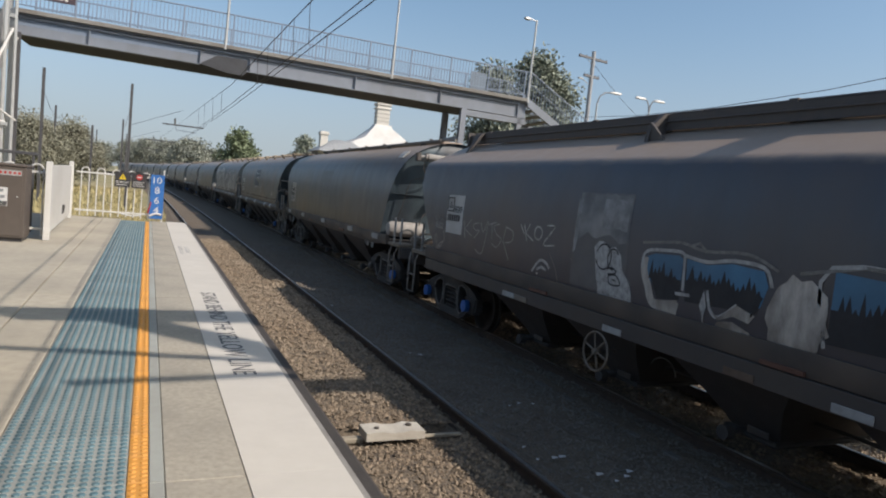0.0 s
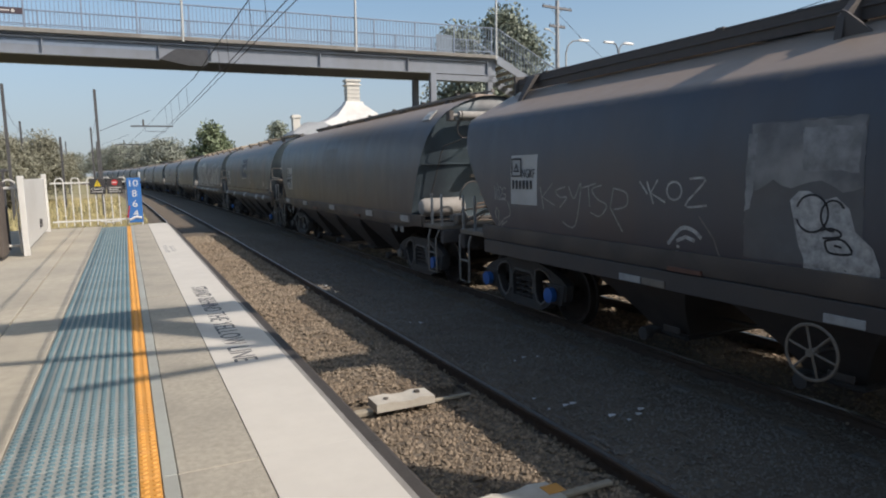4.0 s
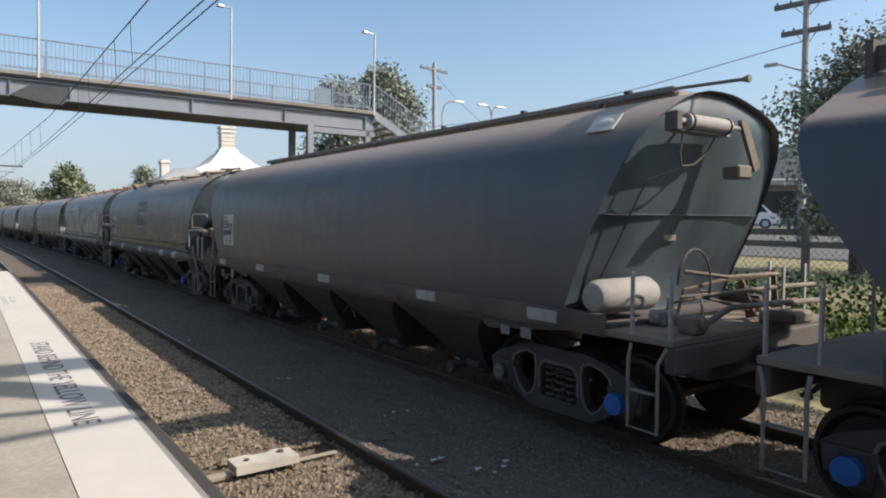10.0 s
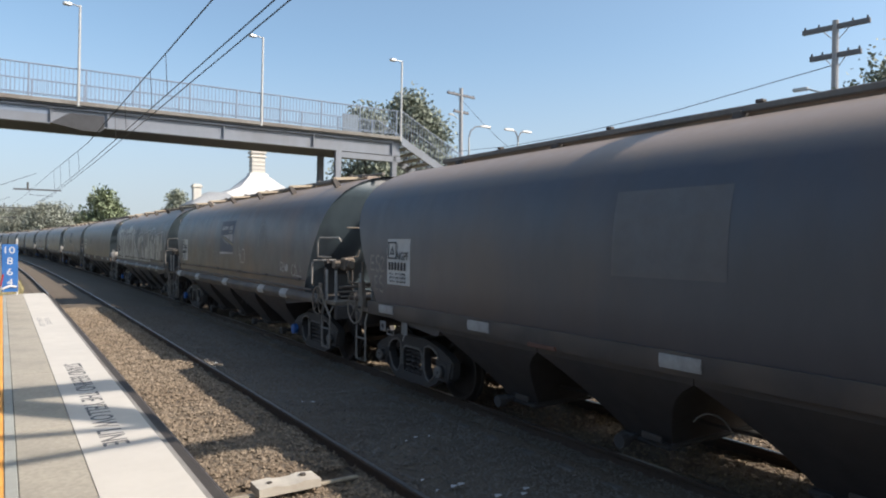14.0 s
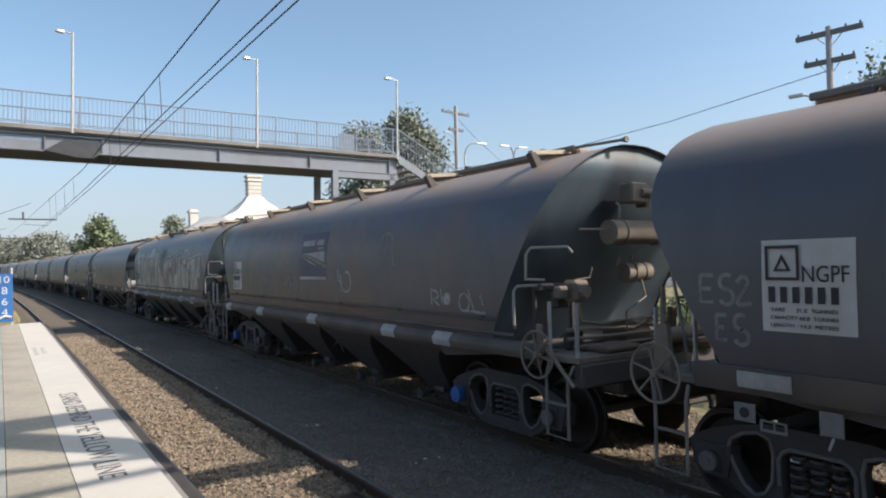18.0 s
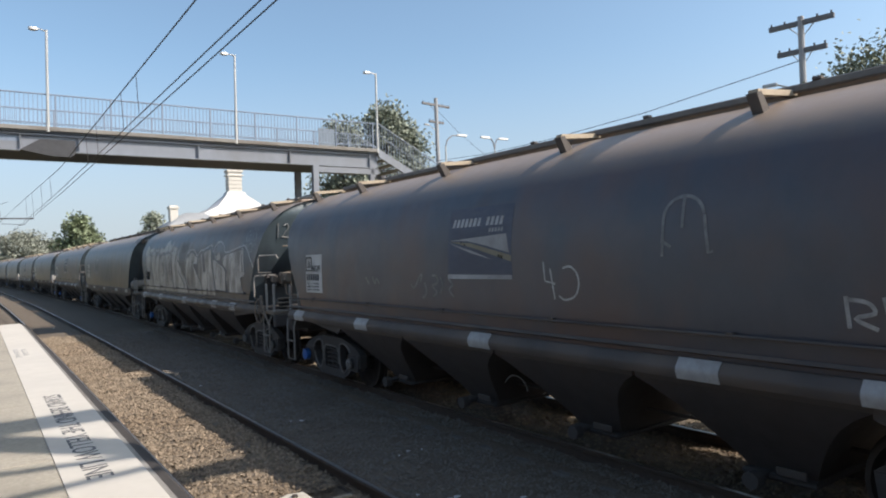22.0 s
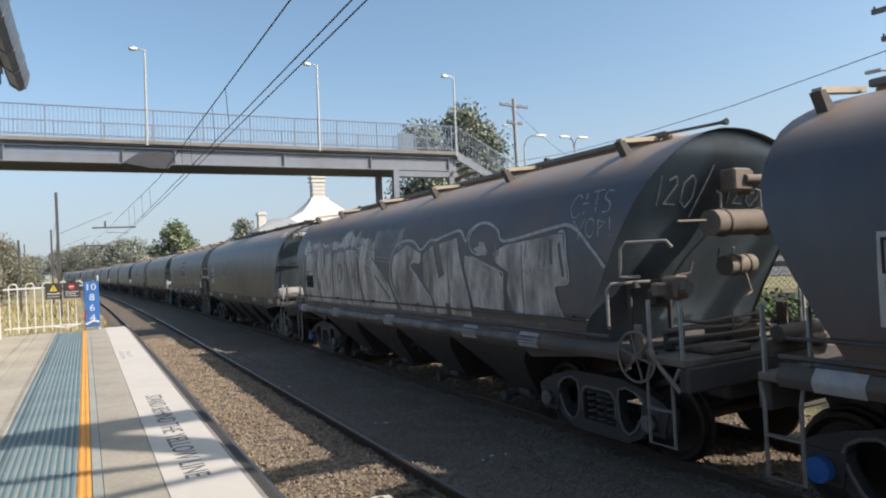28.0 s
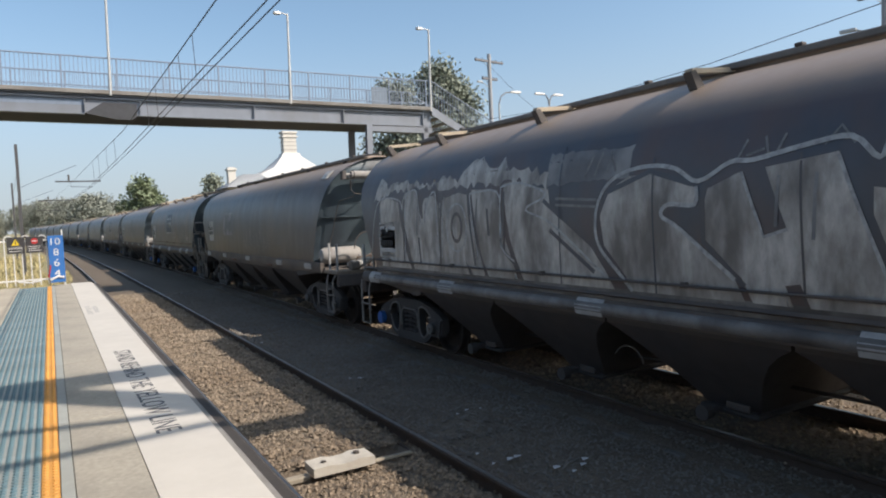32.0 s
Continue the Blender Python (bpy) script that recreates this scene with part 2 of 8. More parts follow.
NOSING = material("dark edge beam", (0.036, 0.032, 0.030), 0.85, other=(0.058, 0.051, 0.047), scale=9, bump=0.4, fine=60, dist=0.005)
TEAL = material("worn grey teal tactile tile", (0.265, 0.285, 0.275), 0.7, other=(0.225, 0.24, 0.23), scale=9, dirt=(0.20, 0.195, 0.178), dirt_amount=0.6, bump=0.15, dist=0.002, random_tone=0.10)
TEAL_STUD = material("worn blue teal stud", (0.062, 0.128, 0.160), 0.6, other=(0.09, 0.155, 0.18), scale=12, dirt=(0.15, 0.18, 0.185), dirt_amount=0.35, bump=0, random_tone=0.12)
ORANGE = material("orange tactile tile", (0.56, 0.265, 0.05), 0.65, other=(0.47, 0.235, 0.065), scale=9, dirt=(0.35, 0.23, 0.115), dirt_amount=0.45, bump=0.15, dist=0.002, random_tone=0.06)
PALE = material("pale grey line", (0.315, 0.329, 0.308), 0.8, other=(0.252, 0.259, 0.238), scale=8, dirt=(0.21, 0.203, 0.182), dirt_amount=0.5, bump=0.2, dist=0.002)
INK = material("faded dark lettering", (0.07, 0.074, 0.085), 0.8, other=(0.15, 0.15, 0.15), scale=14, bump=0)
BALLAST = material("ballast bed", (0.155, 0.125, 0.094), 0.95, other=(0.105, 0.085, 0.065), scale=14, big=1.0, dirt=(0.11, 0.084, 0.062), dirt_amount=0.5, bump=0.9, fine=26, dist=0.05)
STONE = material("ballast stone", (0.236, 0.190, 0.141), 0.95, other=(0.163, 0.133, 0.10), scale=20, big=0.5, dirt=(0.16, 0.116, 0.078), dirt_amount=0.5, bump=0.5, fine=60, dist=0.01, random_tone=0.34, island=True)
# greyer, flatter copy of STONE; the train's shade is put into its colour
STONE_SHADED = material("fine ballast greyed for train shade", (0.185, 0.168, 0.148), 0.95, other=(0.145, 0.130, 0.114), scale=20, big=0.5, dirt=(0.135, 0.112, 0.09), dirt_amount=0.5, bump=0.5, fine=60, dist=0.01, random_tone=0.14, island=True)
RAIL_RUST = material("rusty rail side", (0.065, 0.047, 0.037), 0.9, other=(0.042, 0.032, 0.026), scale=12, bump=0.3)
RAIL_TOP = material("worn rail head", (0.37, 0.345, 0.32), 0.38, 1.0, other=(0.25, 0.225, 0.20), scale=10, bump=0.05)
SLEEPER = material("grey sleeper", (0.154, 0.14, 0.126), 0.9, bump=0.4)
GROUND = material("dry grass and earth", (0.285, 0.24, 0.14), 0.95, other=(0.21, 0.19, 0.095), scale=1.4, big=0.12, dirt=(0.18, 0.175, 0.08), dirt_amount=0.7, bump=0.8, fine=14, dist=0.06)
ASPHALT = material("asphalt", (0.10, 0.10, 0.10), 0.9, other=(0.14, 0.14, 0.135), scale=3, bump=0.3)
WHITE_STEEL = material("white painted steel", (0.56, 0.553, 0.539), 0.45, other=(0.49, 0.476, 0.455), scale=7, mix=0.4, dirt=(0.364, 0.336, 0.294), dirt_amount=0.25, bump=0.05)
GREY_STEEL = material("pale grey bridge paint", (0.20, 0.222, 0.265), 0.55, other=(0.165, 0.18, 0.21), scale=3, big=0.6, dirt=(0.13, 0.128, 0.135), dirt_amount=0.5, streak=0.5, bump=0.08)
RAILING = material("blue grey railing paint", (0.19, 0.235, 0.31), 0.5, other=(0.15, 0.18, 0.23), scale=8, bump=0.05)
GALV = material("galvanised steel", (0.434, 0.441, 0.441), 0.42, 0.35, other=(0.35, 0.35, 0.35), scale=9, bump=0.05)
DECK_EDGE = material("weathered deck concrete", (0.238, 0.231, 0.22), 0.9, other=(0.168, 0.158, 0.147), scale=6, dirt=(0.112, 0.091, 0.077), dirt_amount=0.6, bump=0.4)
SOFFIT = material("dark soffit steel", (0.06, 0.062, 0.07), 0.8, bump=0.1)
WIRE = material("dark overhead wire", (0.05, 0.05, 0.055), 0.6, 0.3, bump=0)
TIMBER = material("weathered pole timber", (0.33, 0.335, 0.35), 0.9, other=(0.24, 0.24, 0.25), scale=12, bump=0.4)
ARM_TIMBER = material("dark cross arm timber", (0.16, 0.16, 0.17), 0.9, other=(0.11, 0.11, 0.115), scale=12, bump=0.3)
MAST = material("dark steel mast", (0.055, 0.056, 0.062), 0.8, other=(0.075, 0.072, 0.075), bump=0.1)

# ---- ground and track ----
RAIL = -0.90            # top of the rails; the platform surface is zero
BED = -1.03
TRACK1, TRACK2 = 2.42, 6.36


def ground_height(x, y):
    """Level round the tracks, a bank that climbs to the street on the far side."""
    e = min(max((x - 10.2) / 4.0, 0.0), 1.0)
    g = min(max((x - 14.0) / 45.0, 0.0), 1.0)
    z = -1.16 + 1.25 * e * e * (3 - 2 * e) + 1.15 * g
    w = min(max((-x - 14.0) / 60.0, 0.0), 1.0)
    return z + 0.5 * w + 0.05 * noise.noise((x * 0.2, y * 0.2, 0)) * (1 if x < -4 or x > 10 else 0)


def make_ground():
    xs = [-2500, -900, -300, -120, -60, -30, -20, -14, -9, -4, 0, 4, 8, 9.5, 10.2, 10.8, 11.4, 12, 12.6, 13.2, 14.2, 17, 22, 30, 40, 59, 90, 300, 900, 2500]
    ys = [-2500, -600, -150, -60, -30, -15, 0, 8, 16, 24, 32, 40, 50, 65, 80, 100, 140, 200, 320, 600, 1200, 2500]
    s = Shape()
    v = [(x, y, ground_height(x, y)) for y in ys for x in xs]
    n = len(xs)
    s.add(v, [(j * n + i, j * n + i + 1, (j + 1) * n + i + 1, (j + 1) * n + i) for j in range(len(ys) - 1) for i in range(n - 1)])
    solo("ground", s, GROUND, "dry grass and earth beside the railway", "ground", kind="structure")


make_ground()


def bend(y):
    """How far the line has swung to the left at a distance along it."""
    return max(0.0, y - 20.0) ** 2 / 3400.0


def ballast_height(x, y):
    z = BED
    if x < 1.15 or x > 8.6:
        z -= 0.10
    if 3.5 < x < 5.3:
        z -= 0.07
    if 1.1 < x < 3.1 and 5.72 < y < 6.04:          # crib dug out behind the track transponder
        z -= 0.13
    return z + 0.028 * noise.noise((x * 2.1, y * 2.1, 3)) + 0.02 * noise.noise((x * 6, y * 6, 9))


def make_ballast():
    s = Shape()
    xs = [0.9 + 0.16 * i for i in range(52)]
    ys = [-12 + 1.5 * i for i in range(9)] + [2 + 0.16 * i for i in range(160)] + [28 + 2.0 * i for i in range(30)] + [90 + 15 * i for i in range(24)]
    n = len(xs)
    s.add([(x - bend(y), y, ballast_height(x, y)) for y in ys for x in xs], [(j * n + i, j * n + i + 1, (j + 1) * n + i + 1, (j + 1) * n + i) for j in range(len(ys) - 1) for i in range(n - 1)])
    # skirts down to the ground on both sides
    for x, o in ((xs[0], -0.4), (xs[-1], 0.5)):
        b = len(s.v)
        for y in ys:
            s.v.extend([(x - bend(y), y, BED - 0.1), (x + o - bend(y), y, -1.3)])
        s.f.extend((b + 2 * k, b + 2 * k + 2, b + 2 * k + 3, b + 2 * k + 1) for k in range(len(ys) - 1))
    solo("track_bed", s, BALLAST, "brown stone ballast bed under both tracks", "track bed", kind="structure")


make_ballast()


def stones(x0, x1, y0, y1, count, seed, size=1.0):
    """Loose crushed stones, each a small lump of its own."""
    rng = np.random.RandomState(seed)
    base = np.array([(1, 0, 0.1), (0.3, 0.9, -0.1), (-0.8, 0.55, 0.1), (-0.75, -0.6, -0.1), (0.35, -0.95, 0.1), (0.1, 0.1, 0.8), (0.0, 0.0, -0.7)])
    tri = [(0, 1, 5), (1, 2, 5), (2, 3, 5), (3, 4, 5), (4, 0, 5), (1, 0, 6), (2, 1, 6), (3, 2, 6), (4, 3, 6), (0, 4, 6)]
    verts, faces = [], []
    u = rng.rand(count)
    ys = y0 + (y1 - y0) * u ** 1.6
    xs = x0 + (x1 - x0) * rng.rand(count)
    for k in range(count):
        x, y = xs[k], ys[k]
        far = (y - y0) / (y1 - y0)
        r = size * (0.0075 + 0.0125 * rng.rand() ** 1.6) * (1 + 1.5 * far)
        a = rng.rand() * 6.28
        c, d = math.cos(a), math.sin(a)
        q = base * (r * rng.uniform(0.75, 1.3, 3)) + rng.normal(0, r * 0.16, (7, 3))
        t = rng.uniform(-0.6, 0.6)
        q = np.stack([q[:, 0] * c - q[:, 1] * d, q[:, 0] * d + q[:, 1] * c, q[:, 2] + q[:, 0] * t * 0.5], 1)
        q += (x, y, ballast_height(x, y) + r * 0.35)
        n = len(verts)
        verts.extend(map(tuple, q))
        faces.extend((p + n, g + n, h + n) for p, g, h in tri)
    s = Shape()
    s.v, s.f = verts, faces
    return s


solo("ballast_stones", stones(1.1, 3.2, 0.6, 26, 52000, 1), STONE, "loose brown crushed ballast stones between the rails", "ballast", kind="stuff", smooth=0)
solo("ballast_stones", stones(3.2, 5.6, 0.6, 26, 38000, 2, 0.8), STONE_SHADED, "loose ballast stones between the two tracks, greyed as in shade", "ballast", kind="stuff", smooth=0)
solo("ballast_stones", stones(5.6, 9.05, 1.0, 20, 26000, 3), STONE, "loose ballast stones under the train", "ballast", kind="stuff", smooth=0)


def rail_shape(y0):
    half = [(0.070, -0.170), (0.070, -0.158), (0.020, -0.135), (0.009, -0.10), (0.009, -0.05), (0.034, -0.036), (0.036, -0.008), (0.030, 0.0)]
    poly = half + [(-a, b) for a, b in reversed(half)]
    head = [(-0.021, 0.001), (0.021, 0.001), (0.021, 0.004), (-0.021, 0.004)]
    ys = [y0, 20.0] + [20.0 + 8.0 * k for k in range(1, 51)]
    return [Shape().loft([[(a - bend(y), y, b) for a, b in outline] for y in ys]) for outline in (poly, head)]


def make_track(name, x, label):
    t = thing(name, (x, 0, RAIL), label, "railway track", kind="structure")
    for side in (-0.7525, 0.7525):
        body, head = rail_shape(-14)
        r = part("rail", body, RAIL_RUST, t, "rust brown steel rail", at=(side, 0, 0))
        part("rail_head", head, RAIL_TOP, r, "bright worn running surface")
    sl = Shape().box(-1.2, -0.12, -0.33, 1.2, 0.12, -0.185, 0.02).mesh("sleeper", SLEEPER)
    for i in range(45):
        part("sleeper", sl, SLEEPER, t, at=(0, -3 + 0.66 * i, 0))


make_track("track_near", TRACK1, "railway track beside the platform, rails rust brown")
make_track("track_far", TRACK2, "railway track that carries the grain train")

# ---- platform ----
P_END = 19.3            # far end of the platform
STRIPE0, STRIPE1, NOSE = 0.446, 0.93, 1.07


def make_platform():
    t = thing("platform", (0, 0, 0), "concrete station platform with painted edge", "platform", kind="structure")
    part("platform_body", Shape().box(-9, -14, -1.2, 0.98, P_END - 0.02, -0.03), DECK_EDGE, t, "concrete platform wall and fill")
    y = -14.0
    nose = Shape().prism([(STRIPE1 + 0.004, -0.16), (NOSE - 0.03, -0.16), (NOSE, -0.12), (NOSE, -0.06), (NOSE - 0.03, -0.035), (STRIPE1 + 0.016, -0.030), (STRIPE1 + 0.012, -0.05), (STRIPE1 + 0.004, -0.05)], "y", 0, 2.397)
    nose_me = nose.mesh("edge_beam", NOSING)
    cells = {
        "white_slab": (Shape().box(STRIPE0 + 0.003, 0, -0.05, STRIPE1, 2.3995, 0.0, 0.0008).mesh("white_slab", WHITE_PAVE), ""),
        "grey_slab": (Shape().box(0.088, 0, -0.05, STRIPE0, 2.397, -0.002, 0.005).mesh("grey_slab", CONCRETE_GREY), ""),
        "pale_strip": (Shape().box(0.022, 0, -0.05, 0.086, 2.398, -0.001, 0.003).mesh("pale_strip", PALE), ""),
    }
    kerb = Shape().box(-1.072, 0, -0.05, -0.662, 2.394, -0.001, 0.004).mesh("paving_slab", CONCRETE)
    back = Shape().box(-3.0, 0, -0.05, -1.086, 2.394, -0.001, 0.004).mesh("paving_slab", CONCRETE)
    back2 = Shape().box(-6.0, 0, -0.05, -3.006, 2.394, -0.001, 0.004).mesh("paving_slab", CONCRETE)
    back3 = Shape().box(-9.0, 0, -0.05, -6.006, 2.394, -0.001, 0.004).mesh("paving_slab", CONCRETE)
    k = 0
    while y < P_END - 0.1:
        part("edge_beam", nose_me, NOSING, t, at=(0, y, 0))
        for nm, (me, lb) in cells.items():
            part(nm, me, None, t, lb, at=(0, y, 0))
        for me in (kerb, back, back2, back3):
            part("paving_slab", me, None, t, at=(0, y, 0))
        y += 2.4
        k += 1
    # tactile tiles
    tile = Shape().box(-0.655, 0.001, -0.05, -0.072, 0.299, 0.0, 0.003)
    for i in range(12):
        for j in range(6):
            tile.dome(-0.631 + 0.0486 * i, 0.025 + 0.05 * j, 0.0, 0.0190, 0.008, 7)
    tm = tile.mesh("tactile_tile", (TEAL, TEAL_STUD))
    for p in tm.polygons:
        if p.center.z > 0.0005:
            p.material_index = 1
    warn = Shape().box(-0.069, 0.001, -0.05, 0.018, 0.299, 0.002, 0.003)
    for i in range(2):
        for j in range(6):
            warn.dome(-0.047 + 0.044 * i, 0.025 + 0.05 * j, 0.002, 0.0165, 0.007, 7)
    wm = warn.mesh("warning_tile", ORANGE)
    y = -5.0
    while y < P_END - 0.31:
        part("tactile_tile", tm, TEAL, t, at=(0, y, 0))
        part("warning_tile", wm, ORANGE, t, at=(0, y, 0))
        y += 0.3
    part("tactile_base", Shape().box(-0.66, -14, -0.05, 0.02, P_END - 0.02, -0.012), CONCRETE_GREY, t)
    return t


PLATFORM = make_platform()
words = letters("STAND BEHIND THE YELLOW LINE", 3.50, 0.165, 0.0015, INK)
part("lettering", words, INK, PLATFORM, "faded dark words on the white edge", at=(0.577, 7.99, 0.0008, 0, 0, -90))
PALE_INK = material("worn grey lettering", (0.27, 0.27, 0.275), 0.8, other=(0.36, 0.355, 0.35), scale=14, bump=0)
for row, (x, n) in enumerate(((0.55, 5), (0.66, 4))):
    for i in range(n):
        bar = Shape().box(-0.036, -0.075, 0, 0.036, -0.045, 0.0015).box(-0.036, 0.045, 0, 0.036, 0.075, 0.0015).box(-0.036, -0.045, 0, -0.016, 0.045, 0.0015)
        part("stencil_mark", bar, PALE_INK, PLATFORM, "worn grey stencil on the white edge", at=(x, 13.15 - 0.27 * i - 0.1 * row, 0.0008))

# ---- transponder box in the near track ----
BOX_WHITE = material("chalky white casing", (0.476, 0.448, 0.392), 0.8, other=(0.35, 0.322, 0.28), scale=10, dirt=(0.28, 0.238, 0.189), dirt_amount=0.5, bump=0.3)
DARK_PART = material("dark grimy metal", (0.05, 0.045, 0.042), 0.75, other=(0.09, 0.075, 0.06), scale=14, bump=0.2)
PALE_TIMBER = material("pale weathered timber", (0.294, 0.259, 0.203), 0.9, other=(0.21, 0.182, 0.14), scale=14, bump=0.3)


def make_transponder():
    t = thing("track_transponder", (2.26, 5.62, BED), "worn white track transponder box on wooden bars between the rails", "track equipment")
    s = Shape().prism([(-0.30, 0.0), (0.30, 0.0), (0.30, 0.075), (0.14, 0.088), (0.06, 0.070), (-0.06, 0.070), (-0.14, 0.088), (-0.30, 0.080)], "y", -0.13, 0.13)
    part("casing", s, BOX_WHITE, t, at=(0, 0, 0.07))
    part("lug", Shape().cyl((0.17, 0.02, 0.15), (0.17, 0.02, 0.175), 0.03), DARK_PART, t)
    part("lug", Shape().cyl((-0.17, -0.02, 0.14), (-0.17, -0.02, 0.168), 0.025), DARK_PART, t)
    part("bar", Shape().box(-0.80, -0.045, 0.02, -0.30, 0.045, 0.075, 0.012), PALE_TIMBER, t, "pale timber bar")
    part("bar", Shape().box(0.30, -0.025, 0.03, 0.75, 0.025, 0.06, 0.008), PALE_TIMBER, t, "thin pale timber bar")
    b = thing("track_transponder", (2.24, 3.41, BED), "worn white track transponder box with a yellow patch between the rails", "track equipment")
    part("casing", s, BOX_WHITE, b, at=(0, 0, 0.03))
    part("bar", Shape().box(0.30, -0.03, 0.03, 0.78, 0.03, 0.065, 0.008), PALE_TIMBER, b, "pale timber bar")
    part("patch", Shape().box(0.20, -0.06, 0.113, 0.34, 0.06, 0.119, 0.002), ORANGE, b, "yellow paint patch")


make_transponder()


# ---- footbridge ----
B_YAW = -3.7
DECK, SOF = 5.68, 4.93
BRIDGE_AT = pose(2.13, 23.35, 0, 0, 0.9, B_YAW)      # the deck falls a little towards the far stair


NOTICE = material("dark sign face", (0.07, 0.05, 0.06), 0.5, bump=0)
NOTICE_BLUE = material("blue grey board", (0.16, 0.20, 0.25), 0.5, bump=0)


def make_footbridge():
    t = thing("footbridge", BRIDGE_AT, "pale grey steel footbridge with concrete deck over the tracks", "footbridge")
    x0, x1 = -6.2, 10.95
    part("deck", Shape().box(x0, -0.22, DECK - 0.13, x1, 2.3, DECK, 0.012), DECK_EDGE, t, "stained concrete deck with overhanging edge")
    for y in (0.0, 1.95):
        g = Shape().prism([(y - 0.11, SOF), (y + 0.11, SOF), (y + 0.11, SOF + 0.03), (y + 0.012, SOF + 0.03), (y + 0.012, DECK - 0.17), (y + 0.11, DECK - 0.17), (y + 0.11, DECK - 0.132), (y - 0.11, DECK - 0.132), (y - 0.11, DECK - 0.17), (y - 0.012, DECK - 0.17), (y - 0.012, SOF + 0.03), (y - 0.11, SOF + 0.03)], "x", x0, x1)
        gd = part("girder", g, GREY_STEEL, t, "pale grey steel girder")
        if y == 0.0:
            for x in (-4.2, -0.95, 0.62, 4.2, 7.4, 10.6):
                part("stiffener", Shape().box(x - 0.012, y - 0.10, SOF + 0.031, x + 0.012, y - 0.013, DECK - 0.171), GREY_STEEL, gd)
            part("pipe", Shape().cyl((x0, -0.07, DECK - 0.24), (x1 - 0.3, -0.07, DECK - 0.24), 0.035), GREY_STEEL, gd, "grey service pipe")
            # darker strip paints the deck overhang's shade onto the girder
            part("stain_plate", Shape().box(x0, -0.016, 5.22, -0.98, -0.0125, 5.42), RAILING, gd, "upper girder strip darkened as deck shade")
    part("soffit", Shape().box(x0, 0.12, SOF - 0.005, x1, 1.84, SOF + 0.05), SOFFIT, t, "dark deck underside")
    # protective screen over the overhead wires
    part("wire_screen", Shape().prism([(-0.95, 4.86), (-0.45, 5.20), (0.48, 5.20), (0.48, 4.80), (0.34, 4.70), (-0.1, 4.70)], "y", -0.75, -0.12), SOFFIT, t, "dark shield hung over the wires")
    # railings on both edges
    for y, back in ((-0.14, False), (2.22, True)):
        r = part("top_rail", Shape().box(x0, y - 0.022, DECK + 0.98, x1, y + 0.022, DECK + 1.02, 0.006), RAILING, t, "blue grey hand rail")
        part("bottom_rail", Shape().box(x0, y - 0.016, DECK + 0.10, x1, y + 0.016, DECK + 0.13, 0.004), RAILING, t)
        part("middle_rail", Shape().box(x0, y - 0.012, DECK + 0.50, x1, y + 0.012, DECK + 0.52, 0.003), RAILING, t)
        bar = Shape().box(-0.008, -0.008, DECK + 0.13, 0.008, 0.008, DECK + 0.98).mesh("baluster", RAILING)
        post = Shape().box(-0.025, -0.025, DECK, 0.025, 0.025, DECK + 1.0, 0.004).mesh("post", RAILING)
        x, k = x0 + 0.05, 0
        while x < x1:
            if k % 13 == 0:
                part("post", post, RAILING, t, at=(x, y, 0))
            else:
                part("baluster", bar, RAILING, t, at=(x, y, 0))
            x += 0.118
            k += 1
    # piers near the far stair
    for x in (8.38,):
        for y in (0.0, 1.95):
            part("pier_column", Shape().prism([(x - 0.11, y - 0.11), (x + 0.11, y - 0.11), (x + 0.11, y - 0.085), (x + 0.012, y - 0.085), (x + 0.012, y + 0.085), (x + 0.11, y + 0.085), (x + 0.11, y + 0.11), (x - 0.11, y + 0.11), (x - 0.11, y + 0.085), (x - 0.012, y + 0.085), (x - 0.012, y - 0.085), (x - 0.11, y - 0.085)], "z", -1.2, SOF), GREY_STEEL, t, "grey steel pier column")
    part("pier_beam", Shape().box(8.32, 0.11, 3.75, 8.44, 1.84, 3.9), GREY_STEEL, t)
    part("pier_beam", Shape().box(8.38, -0.10, SOF - 0.24, x1, 0.02, SOF - 0.03), GREY_STEEL, t)
    part("pier_brace", Shape().tube([(8.38, 0.1, 2.6), (8.38, 1.85, 3.8)], 0.04), GREY_STEEL, t)
    part("end_column", Shape().box(x1 - 0.35, -0.1, -1.2, x1 - 0.15, 0.1, SOF, 0.01), GREY_STEEL, t)
    # notices
    n = part("notice", Shape().box(-5.45, -0.19, DECK + 0.36, -4.62, -0.167, DECK + 0.55, 0.006), NOTICE, t, "dark sign with a pale line of writing")
    part("writing_bar", Shape().box(-5.38, -0.1935, DECK + 0.44, -4.95, -0.1902, DECK + 0.475), WHITE_STEEL, n)
    part("symbol", Shape().cyl((-4.86, -0.1935, DECK + 0.457), (-4.86, -0.1902, DECK + 0.457), 0.045, 14), WHITE_STEEL, n)
    part("notice", Shape().box(9.35, 2.10, DECK + 0.42, 10.05, 2.13, DECK + 1.12, 0.006), NOTICE_BLUE, t, "blue grey board behind the railing")
    # far stair, going down away from the deck
    s0 = Shape()
    L, drop = 7.0, 3.75
    for y in (-0.14, 2.15):
        s0.prism([(x1, DECK - 0.30), (x1, DECK + 0.02), (x1 + L, DECK - drop + 0.02), (x1 + L, DECK - drop - 0.30)], "y", y - 0.03, y + 0.03)
    part("stair_stringer", s0, GREY_STEEL, t, "pale grey stair string")
    tread = Shape().box(0, -0.1, -0.05, 0.3, 2.1, 0.0, 0.008).mesh("tread", DECK_EDGE)
    for i in range(21):
        part("tread", tread, DECK_EDGE, t, at=(x1 + 0.02 + i * L / 21, 0, DECK - 0.02 - (i + 0.6) * drop / 21))
